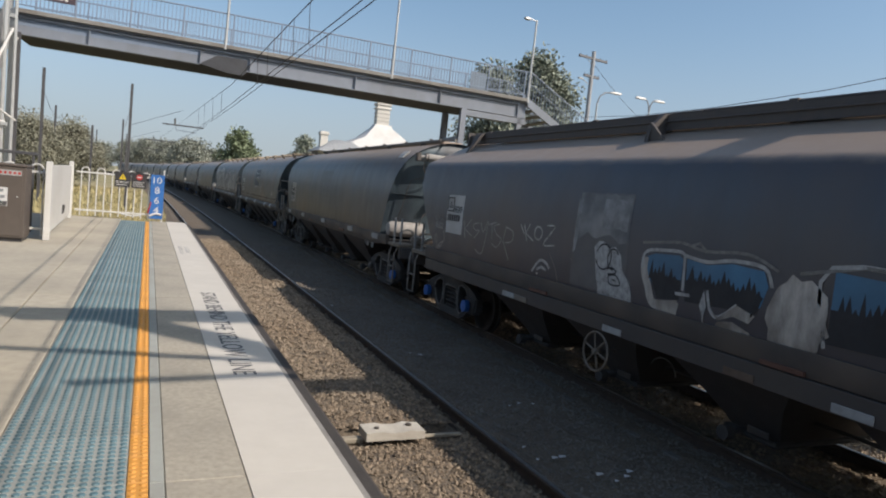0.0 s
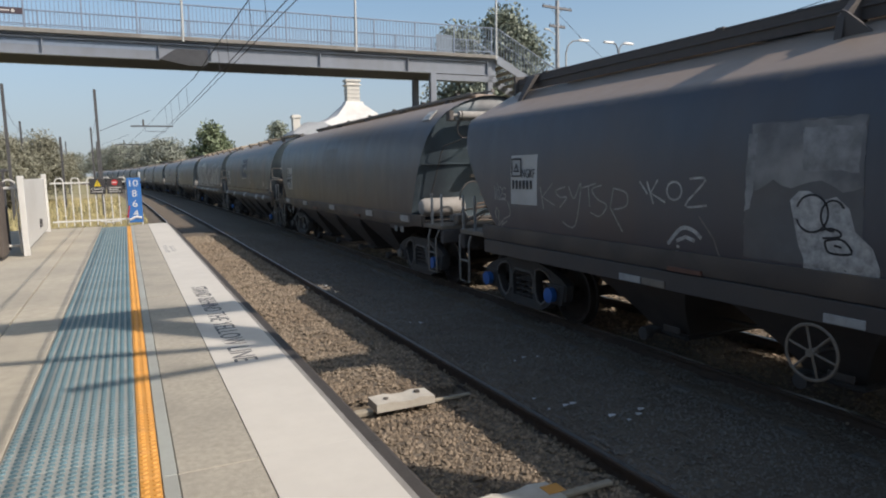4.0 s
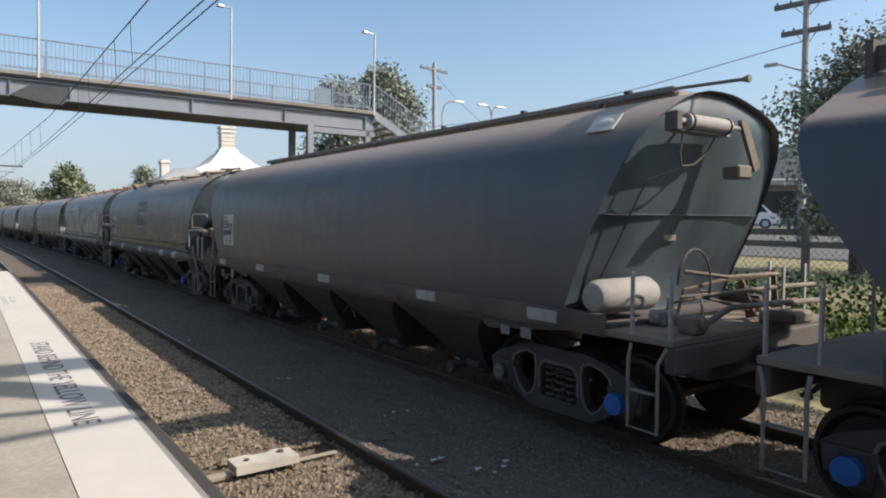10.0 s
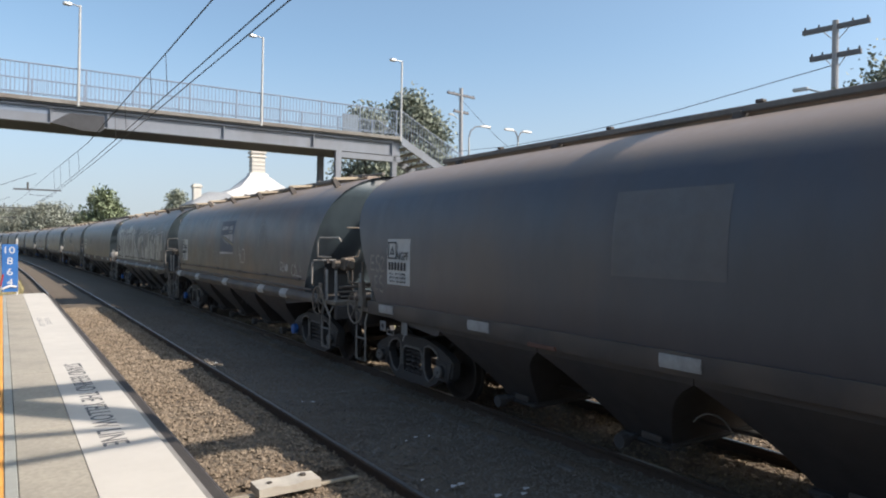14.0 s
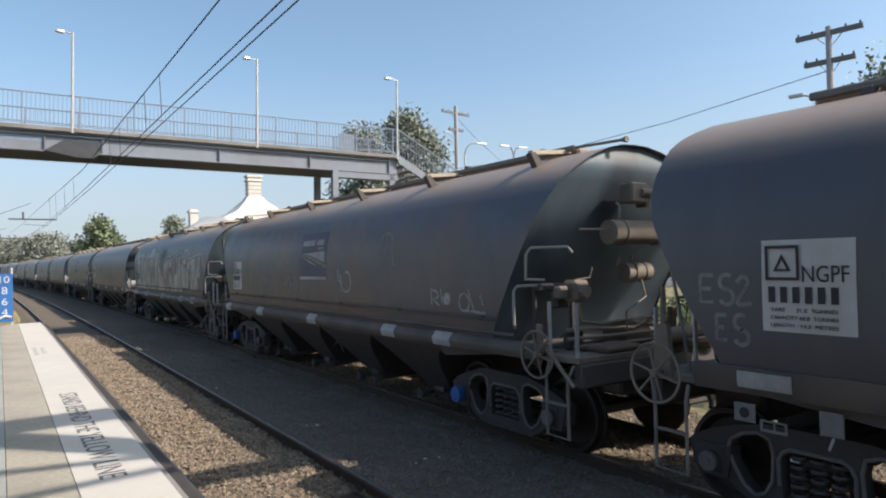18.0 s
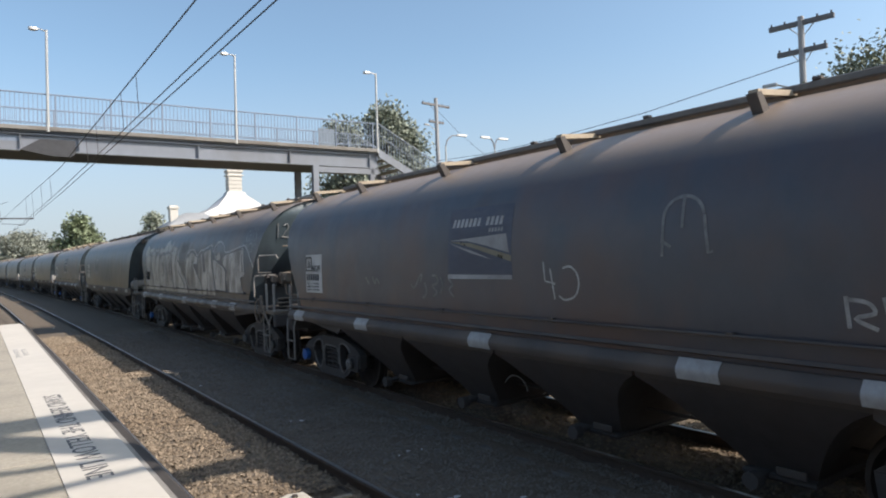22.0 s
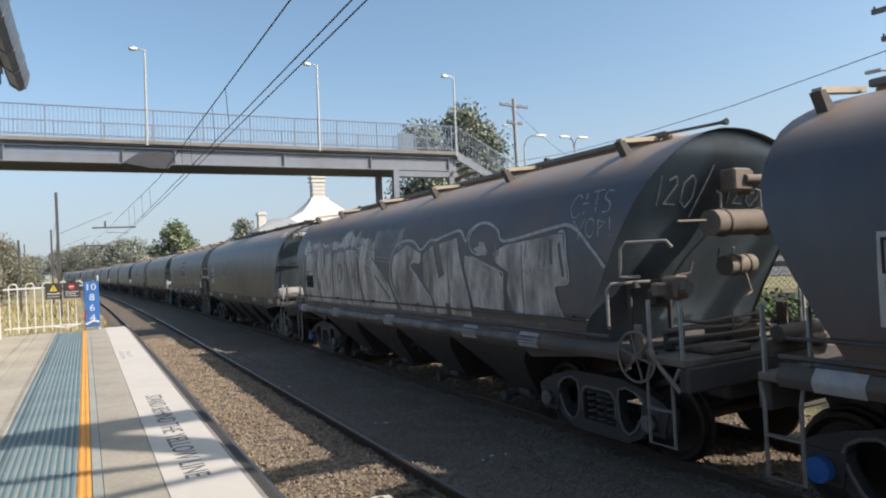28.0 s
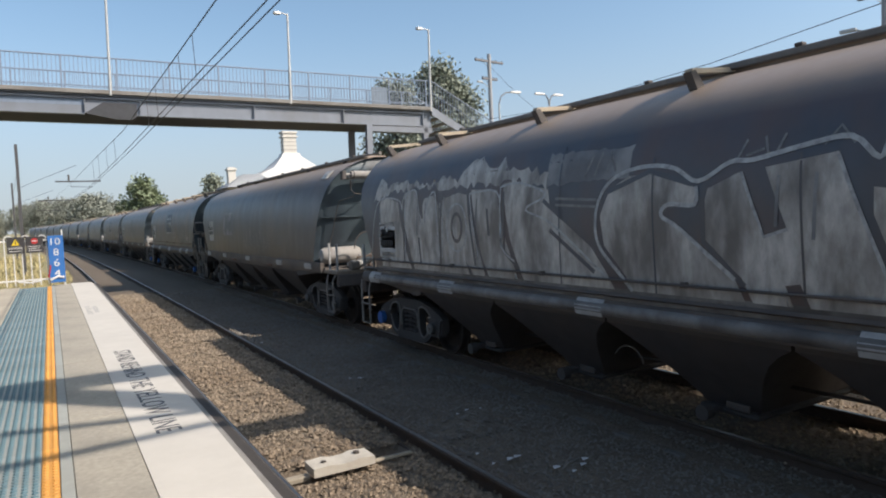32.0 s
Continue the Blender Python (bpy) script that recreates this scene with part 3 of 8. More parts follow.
    for y in (-0.14, 2.15):
        a = (x1 + 0.02, y, DECK + 1.0)
        b = (x1 + L, y, DECK - drop + 1.0)
        part("stair_rail", Shape().tube([a, b], 0.026), RAILING, t)
        part("stair_rail", Shape().tube([(a[0], y, a[2] - 0.45), (b[0], y, b[2] - 0.45)], 0.015), RAILING, t)
        br = Shape().box(-0.008, -0.008, 0.0, 0.008, 0.008, 0.98).mesh("baluster", RAILING)
        for i in range(56):
            f = (i + 0.5) / 56
            part("baluster", br, RAILING, t, at=(x1 + L * f, y, DECK - drop * f + 0.02))
    return t


make_footbridge()


def bridge_lamp(x, arm, label):
    t = thing("bridge_lamp", BRIDGE_AT @ pose(x, -0.18, 0), label, "lamp post", "lamps on the footbridge")
    part("pole", Shape().tube([(0, 0, DECK - 0.16), (0, 0, DECK + 0.6), (0, 0, 8.65)], 0.052, 10, 0.036), GALV, t, "white galvanised pole")
    part("bracket", Shape().box(-0.03, 0.0, DECK - 0.12, 0.03, 0.10, DECK - 0.04), GALV, t)
    part("arm", Shape().tube([(0, 0, 8.61), (arm * 0.35, 0, 8.65), (arm * 0.62, 0, 8.63)], 0.022), GALV, t)
    h = Shape().loft([[(arm * a, w * s2, z) for s2, z in ((-1, 8.61), (1, 8.61), (0.7, 8.68), (-0.7, 8.68))] for a, w in ((0.45, 0.05), (0.55, 0.09), (0.85, 0.10), (0.95, 0.05))])
    hd = part("lamp_head", h, GALV, t, "flat grey lamp head")
    part("lens", Shape().box(min(arm * 0.55, arm * 0.85), -0.07, 8.592, max(arm * 0.55, arm * 0.85), 0.07, 8.609, 0.005), LENS, hd)


LENS = material("milky lamp lens", (0.7, 0.7, 0.68), 0.3, bump=0)
bridge_lamp(-0.22, -0.50, "white lamp post on the footbridge")
bridge_lamp(5.45, -0.52, "white lamp post on the footbridge")
bridge_lamp(10.9, -0.56, "white lamp post at the head of the far stair")

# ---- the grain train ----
# these three shells carry dust plus a painted sunlit band on the roof
WAGON = material("grimy brown wagon paint", (0.056, 0.058, 0.072), 0.42, other=(0.043, 0.045, 0.055), scale=3.0, big=0.8, streak=0.35, sunlit_dust=(0.265, 0.205, 0.16), spec=0.6, dirt=(0.078, 0.062, 0.058), dirt_amount=0.75, bump=0.3, fine=2.2, dist=0.02)
WAGON_FLAT = material("grimy dark wagon paint under a dusty roof", (0.049, 0.053, 0.072), 0.42, other=(0.037, 0.040, 0.054), scale=3.0, big=0.8, streak=0.35, sunlit_dust=(0.265, 0.205, 0.16), sunlit_dust_at=2.95, sunlit_dust_soft=0.10, spec=0.6, dirt=(0.066, 0.054, 0.056), dirt_amount=0.75, bump=0.3, fine=2.2, dist=0.02)
WAGON_RED = material("grimy wagon paint with red-brown rust", (0.056, 0.058, 0.072), 0.42, other=(0.040, 0.042, 0.052), scale=3.0, big=1.1, streak=0.8, sunlit_dust=(0.265, 0.205, 0.16), spec=0.6, dirt=(0.094, 0.057, 0.048), dirt_amount=0.75, bump=0.3, fine=2.2, dist=0.02)
WAGON_LOW = material("grimy brown hopper paint", (0.062, 0.055, 0.055), 0.6, other=(0.046, 0.042, 0.043), scale=4, big=1.0, dirt=(0.08, 0.066, 0.058), dirt_amount=0.7, bump=0.2)
WAGON_TEAL = material("weathered teal end sheet", (0.080, 0.108, 0.128), 0.5, other=(0.052, 0.072, 0.09), scale=3, big=1.1, dirt=(0.026, 0.031, 0.042), dirt_amount=0.9, streak=0.4, bump=0.12, fine=40, dist=0.004)
UNDER = material("black grimy underframe", (0.075, 0.067, 0.065), 0.8, other=(0.105, 0.09, 0.082), scale=9, bump=0.2)
BOGIE = material("dusty bogie steel", (0.050, 0.047, 0.048), 0.8, other=(0.076, 0.068, 0.063), scale=10, bump=0.25)
RIM = material("worn casting edge", (0.165, 0.158, 0.15), 0.7, other=(0.10, 0.093, 0.088), scale=12, bump=0.1)
WHEEL = material("dark wheel steel", (0.05, 0.042, 0.038), 0.6, 0.4, bump=0.1)
DUSTY = material("dusty tan equipment", (0.215, 0.182, 0.15), 0.8, other=(0.14, 0.117, 0.097), scale=9, dirt=(0.10, 0.08, 0.066), dirt_amount=0.6, bump=0.2)
PLANK = material("pale dusty plank", (0.406, 0.343, 0.266), 0.85, other=(0.308, 0.259, 0.196), scale=10, bump=0.2)
DECK_PLATE = material("dusty chequer plate", (0.20, 0.165, 0.13), 0.85, other=(0.12, 0.10, 0.082), scale=8, bump=0.3)
STEP = material("pale worn step iron", (0.22, 0.20, 0.18), 0.7, other=(0.13, 0.115, 0.10), scale=12, bump=0.1)
TANK = material("pale dusty air tank", (0.29, 0.275, 0.26), 0.75, other=(0.21, 0.195, 0.18), scale=7, bump=0.1)
MARKER = material("dirty white marker", (0.36, 0.36, 0.36), 0.6, other=(0.22, 0.215, 0.21), scale=12, dirt=(0.19, 0.17, 0.15), dirt_amount=0.6, bump=0.05)
BOARD = material("pale number board", (0.50, 0.50, 0.49), 0.65, other=(0.40, 0.39, 0.375), scale=6, dirt=(0.27, 0.25, 0.23), dirt_amount=0.45, bump=0.05)
FADED = material("faded painted panel", (0.15, 0.15, 0.158), 0.65, other=(0.10, 0.098, 0.10), scale=4, big=2.4, dirt=(0.31, 0.305, 0.30), dirt_amount=0.75, bump=0.05)
SILVER = material("worn silver spray paint", (0.52, 0.49, 0.455), 0.5, 0.0, other=(0.225, 0.205, 0.185), scale=9, big=3.0, mix=0.85, streak=0.4, dirt=(0.12, 0.104, 0.094), dirt_amount=0.88, bump=0.08)
SPRAY = material("pale spray paint line", (0.46, 0.46, 0.455), 0.6, other=(0.13, 0.128, 0.13), scale=13, mix=0.75, bump=0)
DIM_SPRAY = material("dim spray paint line", (0.23, 0.225, 0.22), 0.6, other=(0.075, 0.073, 0.075), scale=13, mix=0.8, bump=0)
MID_SPRAY = material("thin grey spray line", (0.36, 0.355, 0.35), 0.6, other=(0.10, 0.098, 0.10), scale=13, mix=0.8, bump=0)
BLUE_SPRAY = material("blue spray paint", (0.07, 0.20, 0.34), 0.55, other=(0.05, 0.14, 0.24), scale=4, dirt=(0.05, 0.06, 0.08), dirt_amount=0.4, bump=0.05)
BLUE_CAP = material("blue axle cap", (0.03, 0.13, 0.42), 0.5, bump=0)
RED_DIRT = material("dull red reflector", (0.13, 0.062, 0.045), 0.6, bump=0)
BOARD_INK = material("black stencil paint", (0.03, 0.03, 0.035), 0.7, bump=0)

SILL = material("dusty brown sill paint", (0.072, 0.061, 0.057), 0.65, other=(0.052, 0.046, 0.044), scale=6, big=1.5, dirt=(0.118, 0.094, 0.078), dirt_amount=0.8, bump=0.2)
RIDGE = material("dusty grey rail", (0.17, 0.155, 0.14), 0.75, other=(0.11, 0.10, 0.095), scale=9, bump=0.1)
PROFILE = [(1.22, 1.385), (1.36, 1.425), (1.70, 1.43), (2.05, 1.43), (2.30, 1.42), (2.55, 1.39), (2.78, 1.335), (2.96, 1.255), (3.10, 1.155), (3.22, 1.04), (3.32, 0.88), (3.41, 0.68), (3.49, 0.45), (3.54, 0.22), (3.55, 0.0)]


# the wagon with the roof walkway has flatter roof sheets and a tighter shoulder
FLAT_ROOF = PROFILE[:7] + [(2.90, 1.305), (2.96, 1.265), (3.01, 1.19), (3.12, 0.97), (3.23, 0.76), (3.34, 0.55), (3.45, 0.32), (3.52, 0.0)]


def half_width(h):
    for (a, wa), (b, wb) in zip(PROFILE, PROFILE[1:]):
        if h <= b:
            return wa + (wb - wa) * max(0.0, (h - a) / (b - a))
    return 0.0


def end_at(h, low, top):
    """How far the sloping end sheet reaches at a height."""
    if top > 0:
        f = min(max((h - 1.22) / 1.45, 0.0), 1.0)
        f = f * (1.3 - 0.3 * f)
    else:
        f = min(max((h - 1.40) / 1.85, 0.0), 1.0)
    return low + (top - low) * min(f, 1.0) - math.copysign(1, top) * max(0.0, h - 3.3) * 0.25


MESHES = {}


def cached(key, make):
    if key not in MESHES:
        MESHES[key] = make()
    return MESHES[key]


BOGIES = {"smooth": (-4.65, 5.54), "walk": (-4.65, 5.78), "bracket": (-4.96, 5.10)}
DECK_END = {"smooth": (-6.30, 6.85), "walk": (-6.30, 7.25), "bracket": (-6.55, 6.35)}
NEAR_END = {"smooth": (-5.06, -5.92), "walk": (-5.06, -5.92), "bracket": (-5.20, -6.25)}
LEFT_END = {"smooth": (6.0, 6.82), "walk": (5.85, 7.0), "bracket": (5.45, 6.25)}


def shell_mesh(style):
    s = Shape()
    st = 9
    rows = []
    for h, w in FLAT_ROOF if style == "walk" else PROFILE:
        a, b = end_at(h, *NEAR_END[style]), end_at(h, *LEFT_END[style])
        rows.append((h, w, [a + (b - a) * i / (st - 1) for i in range(st)]))
    for sx in (-1, 1):
        base = len(s.v)
        for h, w, ys in rows:
            s.v.extend((sx * w, y, h) for y in ys)
        for r in range(len(rows) - 1):
            for i in range(st - 1):
                s.f.append((base + r * st + i, base + r * st + i + 1, base + (r + 1) * st + i + 1, base + (r + 1) * st + i))
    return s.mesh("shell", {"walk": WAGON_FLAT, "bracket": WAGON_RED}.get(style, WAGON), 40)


def sheet_at(h, low, top):
    """The end sheet stands back under a short hood of the roof."""
    return end_at(h, low, top) - math.copysign(1, top) * (0.02 + 0.07 * min(max((h - 2.30) / 0.8, 0.0), 1.0))


def end_mesh(low, top, outline=PROFILE):
    """A sheet that bows outwards between the sides and rolls back into them."""
    s = Shape()
    n = 15
    for h, w in outline:
        y = sheet_at(h, low, top)
        for i in range(n):
            e = -1 + 2 * i / (n - 1)
            bow = 0.06 * (1 - abs(e) ** 3) * min(max((3.5 - h) / 0.5, 0.0), 1.0)
            s.v.append((w * e * 0.999, y + math.copysign(bow, top), h))
    for r in range(len(outline) - 1):
        for i in range(n - 1):
            s.f.append((r * n + i, r * n + i + 1, (r + 1) * n + i + 1, (r + 1) * n + i))
    return s.mesh("end_sheet", WAGON_TEAL, 40)


SHIFT = [0.0]


def surface(u, h, out=0.004):
    return (-(half_width(h) + 0.6 * out), u + SHIFT[0], h)


def band(us, lo, hi, out=0.004, n=26):
    """A sheet of paint on the near side between two heights."""
    s = Shape()
    for u in us:
        a, b = lo(u), hi(u)
        s.v.extend(surface(u, a + (b - a) * k / n, out) for k in range(n + 1))
    m = n + 1
    s.f.extend((i * m + k, i * m + k + 1, (i + 1) * m + k + 1, (i + 1) * m + k) for i in range(len(us) - 1) for k in range(n))
    return s


def steps(a, b, n=12):
    return [a + (b - a) * i / n for i in range(n + 1)]


def rounded(path):
    """Points along a curve through a path, as a hand draws it."""
    ext = [path[0]] + list(path) + [path[-1]]
    out = []
    for p, q, r, t in zip(ext, ext[1:], ext[2:], ext[3:]):
        for i in range(4):
            f = i / 4
            out.append(tuple(0.5 * (2 * q[k] + (r[k] - p[k]) * f + (2 * p[k] - 5 * q[k] + 4 * r[k] - t[k]) * f * f + (3 * q[k] - p[k] - 3 * r[k] + t[k]) * f ** 3) for k in (0, 1)))
    return out + [path[-1]]


def stroke(paths, width, out=0.008):
    """Spray lines on the near side; each path is points of (u, h)."""
    s = Shape()
    for path in paths:
        pts = []
        if len(path) > 3:
            path = rounded(path)
        for (a, b), (c, d) in zip(path, path[1:]):
            k = max(1, int(math.hypot(c - a, d - b) / 0.12))
            pts.extend((a + (c - a) * i / k, b + (d - b) * i / k) for i in range(k))
        pts.append(path[-1])
        base = len(s.v)
        for i, (u, h) in enumerate(pts):
            p, q = pts[max(i - 1, 0)], pts[min(i + 1, len(pts) - 1)]
            du, dh = q[0] - p[0], q[1] - p[1]
            ln = math.hypot(du, dh) or 1
            w = width * 0.5
            s.v.append(surface(u - dh / ln * w, h + du / ln * w, out))
            s.v.append(surface(u + dh / ln * w, h - du / ln * w, out))
        s.f.extend((base + 2 * i, base + 2 * i + 1, base + 2 * i + 3, base + 2 * i + 2) for i in range(len(pts) - 1))
    return s


def fill(poly, out=0.006, step=0.05):
    """A patch of paint on the near side, bounded by an outline of (u, h)."""
    s = Shape()
    lo, hi = min(p[0] for p in poly), max(p[0] for p in poly)
    n = max(2, int((hi - lo) / step))
    cuts = sorted(set([lo + (hi - lo) * i / n for i in range(n + 1)] + [p[0] for p in poly]))

    def spans(u):
        hs = []
        for (a, b), (c, d) in zip(poly, poly[1:] + poly[:1]):
            if (a <= u < c) or (c <= u < a):
                hs.append(b + (d - b) * (u - a) / (c - a))
        hs.sort()
        return list(zip(hs[::2], hs[1::2]))
    seen = {}

    def at(u, h):
        key = (round(u, 4), round(h, 4))
        if key not in seen:
            seen[key] = len(s.v)
            s.v.append(surface(u, h, out))
        return seen[key]
    for p, q in zip(cuts, cuts[1:]):
        if q - p < 1e-4:
            continue
        e = (q - p) * 1e-3
        for (a, b), (c, d) in zip(spans(p + e), spans(q - e)):
            k = max(1, int(max(b - a, d - c) / 0.06))
            for i in range(k):
                q4 = [at(p, a + (b - a) * i / k), at(q, c + (d - c) * i / k), at(q, c + (d - c) * (i + 1) / k), at(p, a + (b - a) * (i + 1) / k)]
                f4 = [v for j, v in enumerate(q4) if v != q4[j - 1]]
                if len(f4) > 2:
                    s.f.append(tuple(f4))
    return s


def arc(u, h, ru, rh, a0, a1, n=12):
    return [(u + ru * math.cos(radians(a0 + (a1 - a0) * i / n)), h + rh * math.sin(radians(a0 + (a1 - a0) * i / n))) for i in range(n + 1)]


def side_frame_mesh():
    """The cast frame of a bogie: a plate with rounded openings and raised rims."""
    outer = [(-1.12, 0.58), (-1.0, 0.66), (-0.72, 0.76), (-0.40, 0.83), (0.40, 0.83), (0.72, 0.76), (1.0, 0.66), (1.12, 0.58), (1.09, 0.36), (0.80, 0.34), (0.66, 0.22), (0.46, 0.13), (-0.46, 0.13), (-0.66, 0.22), (-0.80, 0.34), (-1.09, 0.36)]
    holes = [[(e * a, b) for a, b in ((0.735, 0.56), (0.70, 0.64), (0.60, 0.70), (0.47, 0.73), (0.37, 0.70), (0.345, 0.60), (0.36, 0.38), (0.42, 0.27), (0.50, 0.24), (0.59, 0.30), (0.68, 0.44))] for e in (-1, 1)]
    holes.append([(-0.27, 0.27), (0.27, 0.27), (0.27, 0.58), (0.20, 0.64), (-0.20, 0.64), (-0.27, 0.58)])
    loops = [outer] + holes
    s = Shape()
    flat = [p for lp in loops for p in lp]
    tris = geometry.tessellate_polygon([[Vector((a, b, 0)) for a, b in lp] for lp in loops])
    n = len(flat)
    s.add([(-0.06, a, b) for a, b in flat] + [(0.06, a, b) for a, b in flat], [tuple(t) for t in tris] + [tuple(n + i for i in reversed(t)) for t in tris])
    k = 0
    for lp in loops:
        m = len(lp)
        s.f.extend((k + i, k + (i + 1) % m, n + k + (i + 1) % m, n + k + i) for i in range(m))
        k += m
    for e in (-1, 1):
        s.prism([(e * 0.74, 0.30), (e * 1.02, 0.30), (e * 1.10, 0.58), (e * 0.70, 0.58)], "x", -0.085, 0.06)
    return s.mesh("side_frame", BOGIE, 30)


def rim_mesh(e):
    """Raised cast rim round one opening of the frame."""
    lp = [(e * a, b) for a, b in ((0.745, 0.56), (0.71, 0.65), (0.605, 0.715), (0.47, 0.745), (0.36, 0.71), (0.335, 0.60), (0.35, 0.375), (0.415, 0.26), (0.50, 0.228), (0.60, 0.29), (0.69, 0.435))]
    pts = []
    for i in range(len(lp)):
        p, q = lp[i], lp[(i + 1) % len(lp)]
        pts += [(-0.065, p[0], p[1]), (-0.065, (p[0] + q[0]) / 2, (p[1] + q[1]) / 2)]
    return Shape().tube(pts + pts[:2], 0.017, 6).mesh("rim", RIM)


def window_rim():
    """Cast edge over the springs, open at the bottom."""
    return Shape().tube([(-0.066, a, b) for a, b in ((-0.29, 0.36), (-0.295, 0.56), (-0.26, 0.63), (-0.20, 0.665), (0.20, 0.665), (0.26, 0.63), (0.295, 0.56), (0.29, 0.36))], 0.017, 6).mesh("rim", RIM)


def spring_mesh():
    s = Shape()
    for k in range(5):
        s.torus((0, 0, 0.30 + 0.075 * k), "z", 0.055, 0.018, 10, 4)
    return s.mesh("coil_spring", UNDER)


def wheel_mesh():
    s = Shape()
    s.cyl((-0.95, 0, 0), (0.95, 0, 0), 0.075, 12)
    for e in (-1, 1):
        prof = [(0.675, 0.10), (0.70, 0.30), (0.685, 0.385), (0.69, 0.455), (0.72, 0.455), (0.73, 0.428), (0.815, 0.42), (0.82, 0.38), (0.76, 0.33), (0.755, 0.12), (0.84, 0.11), (0.84, 0.07)]
        s.loft([[(e * x, r * math.cos(2 * math.pi * k / 28), r * math.sin(2 * math.pi * k / 28)) for k in range(28)] for x, r in prof])
    return s.mesh("wheelset", WHEEL, 30)


def hand_wheel(parent, u, h, r=0.25, x=-1.50):
    s = Shape().torus((x, u, h), "x", r, 0.014, 28, 6)
    w = part("hand_wheel", s, DUSTY, parent, "pale spoked brake wheel")
    for k in range(6):
        a = radians(60 * k + 15)
        part("spoke", Shape().cyl((x, u, h), (x + 0.01, u + r * math.cos(a), h + r * math.sin(a)), 0.011, 6), DUSTY, w)
    part("hub", Shape().cyl((x - 0.03, u, h), (x + 0.05, u, h), 0.035, 10), DUSTY, w)
    part("spindle", Shape().cyl((x + 0.04, u, h), (x + 0.30, u, h), 0.022), UNDER, w)


def chute_mesh(a):
    """A discharge hopper; the bays between two of them are arched under the sill."""
    rows = ((1.24, 1.385, a), (1.06, 1.36, a * 0.999), (0.98, 1.31, a * 0.86), (0.86, 1.22, a * 0.71), (0.70, 1.08, a * 0.57), (0.52, 0.92, a * 0.44), (0.36, 0.78, a * 0.34), (0.27, 0.72, a * 0.30))
    s = Shape()
    s.loft([[(-w, -q, h), (w, -q, h), (w, q, h), (-w, q, h)] for h, w, q in rows])
    return s.mesh("hopper_chute", WAGON_LOW, 20)


HOPPERS = {"smooth": (-2.70, -0.68, 1.34, 3.36), "walk": (-2.95, -0.93, 1.09, 3.11), "bracket": (-2.97, -0.93, 1.11, 3.15)}


def blue_cap(t, u):
    part("axle_cap", cached("bluecap", lambda: Shape().cyl((-0.03, 0, 0), (0.05, 0, 0), 0.105, 16).mesh("axle_cap", BLUE_CAP)), BLUE_CAP, t, "bright blue axle end cap", at=(-1.20, u, 0.44))


def bogie(parent, u, wheels):
    for e in (-1, 1):
        f = part("side_frame", cached("frame", side_frame_mesh), BOGIE, parent, "cast bogie side frame", at=(e * 1.02, u, 0))
        if e < 0:
            for q in (-1, 1):
                part("rim", cached(f"rim{q}", lambda: rim_mesh(q)), RIM, f, "pale worn rim")
            part("rim", cached("rim0", window_rim), RIM, f, "pale worn rim")
        for y in (-0.16, 0.0, 0.16):
            part("coil_spring", cached("spring", spring_mesh), UNDER, f, at=(0, y, 0))
        for d in (-0.875, 0.875):
            part("axle_box", cached("axlebox", lambda: Shape().box(-0.07, -0.13, -0.12, 0.07, 0.13, 0.14, 0.03).cyl((-0.12, 0, 0), (0.0, 0, 0), 0.09, 12).mesh("axle_box", BOGIE)), BOGIE, f, at=(-0.03 if e < 0 else 0.03, d, 0.44, 0, 0, 0 if e < 0 else 180))
            if e < 0:
                part("axle_end", cached("axleend", lambda: Shape().cyl((-0.15, 0, 0), (-0.118, 0, 0), 0.085, 14).cyl((-0.172, 0, 0), (-0.148, 0, 0), 0.035, 8).mesh("axle_end", RIM)), RIM, f, "pale worn axle end", at=(-0.03, d, 0.44))
    part("bolster", cached("bolster", lambda: Shape().box(-0.98, -0.17, 0.50, 0.98, 0.17, 0.80, 0.03).mesh("bolster", UNDER)), UNDER, parent, at=(0, u, 0))
    for d in (-0.875, 0.875):
        w = part("wheelset", cached("wheelset", wheel_mesh), WHEEL, parent, "steel wheels on their axle", at=(0, u + d, 0.42))
        wheels.append((w, u + d))


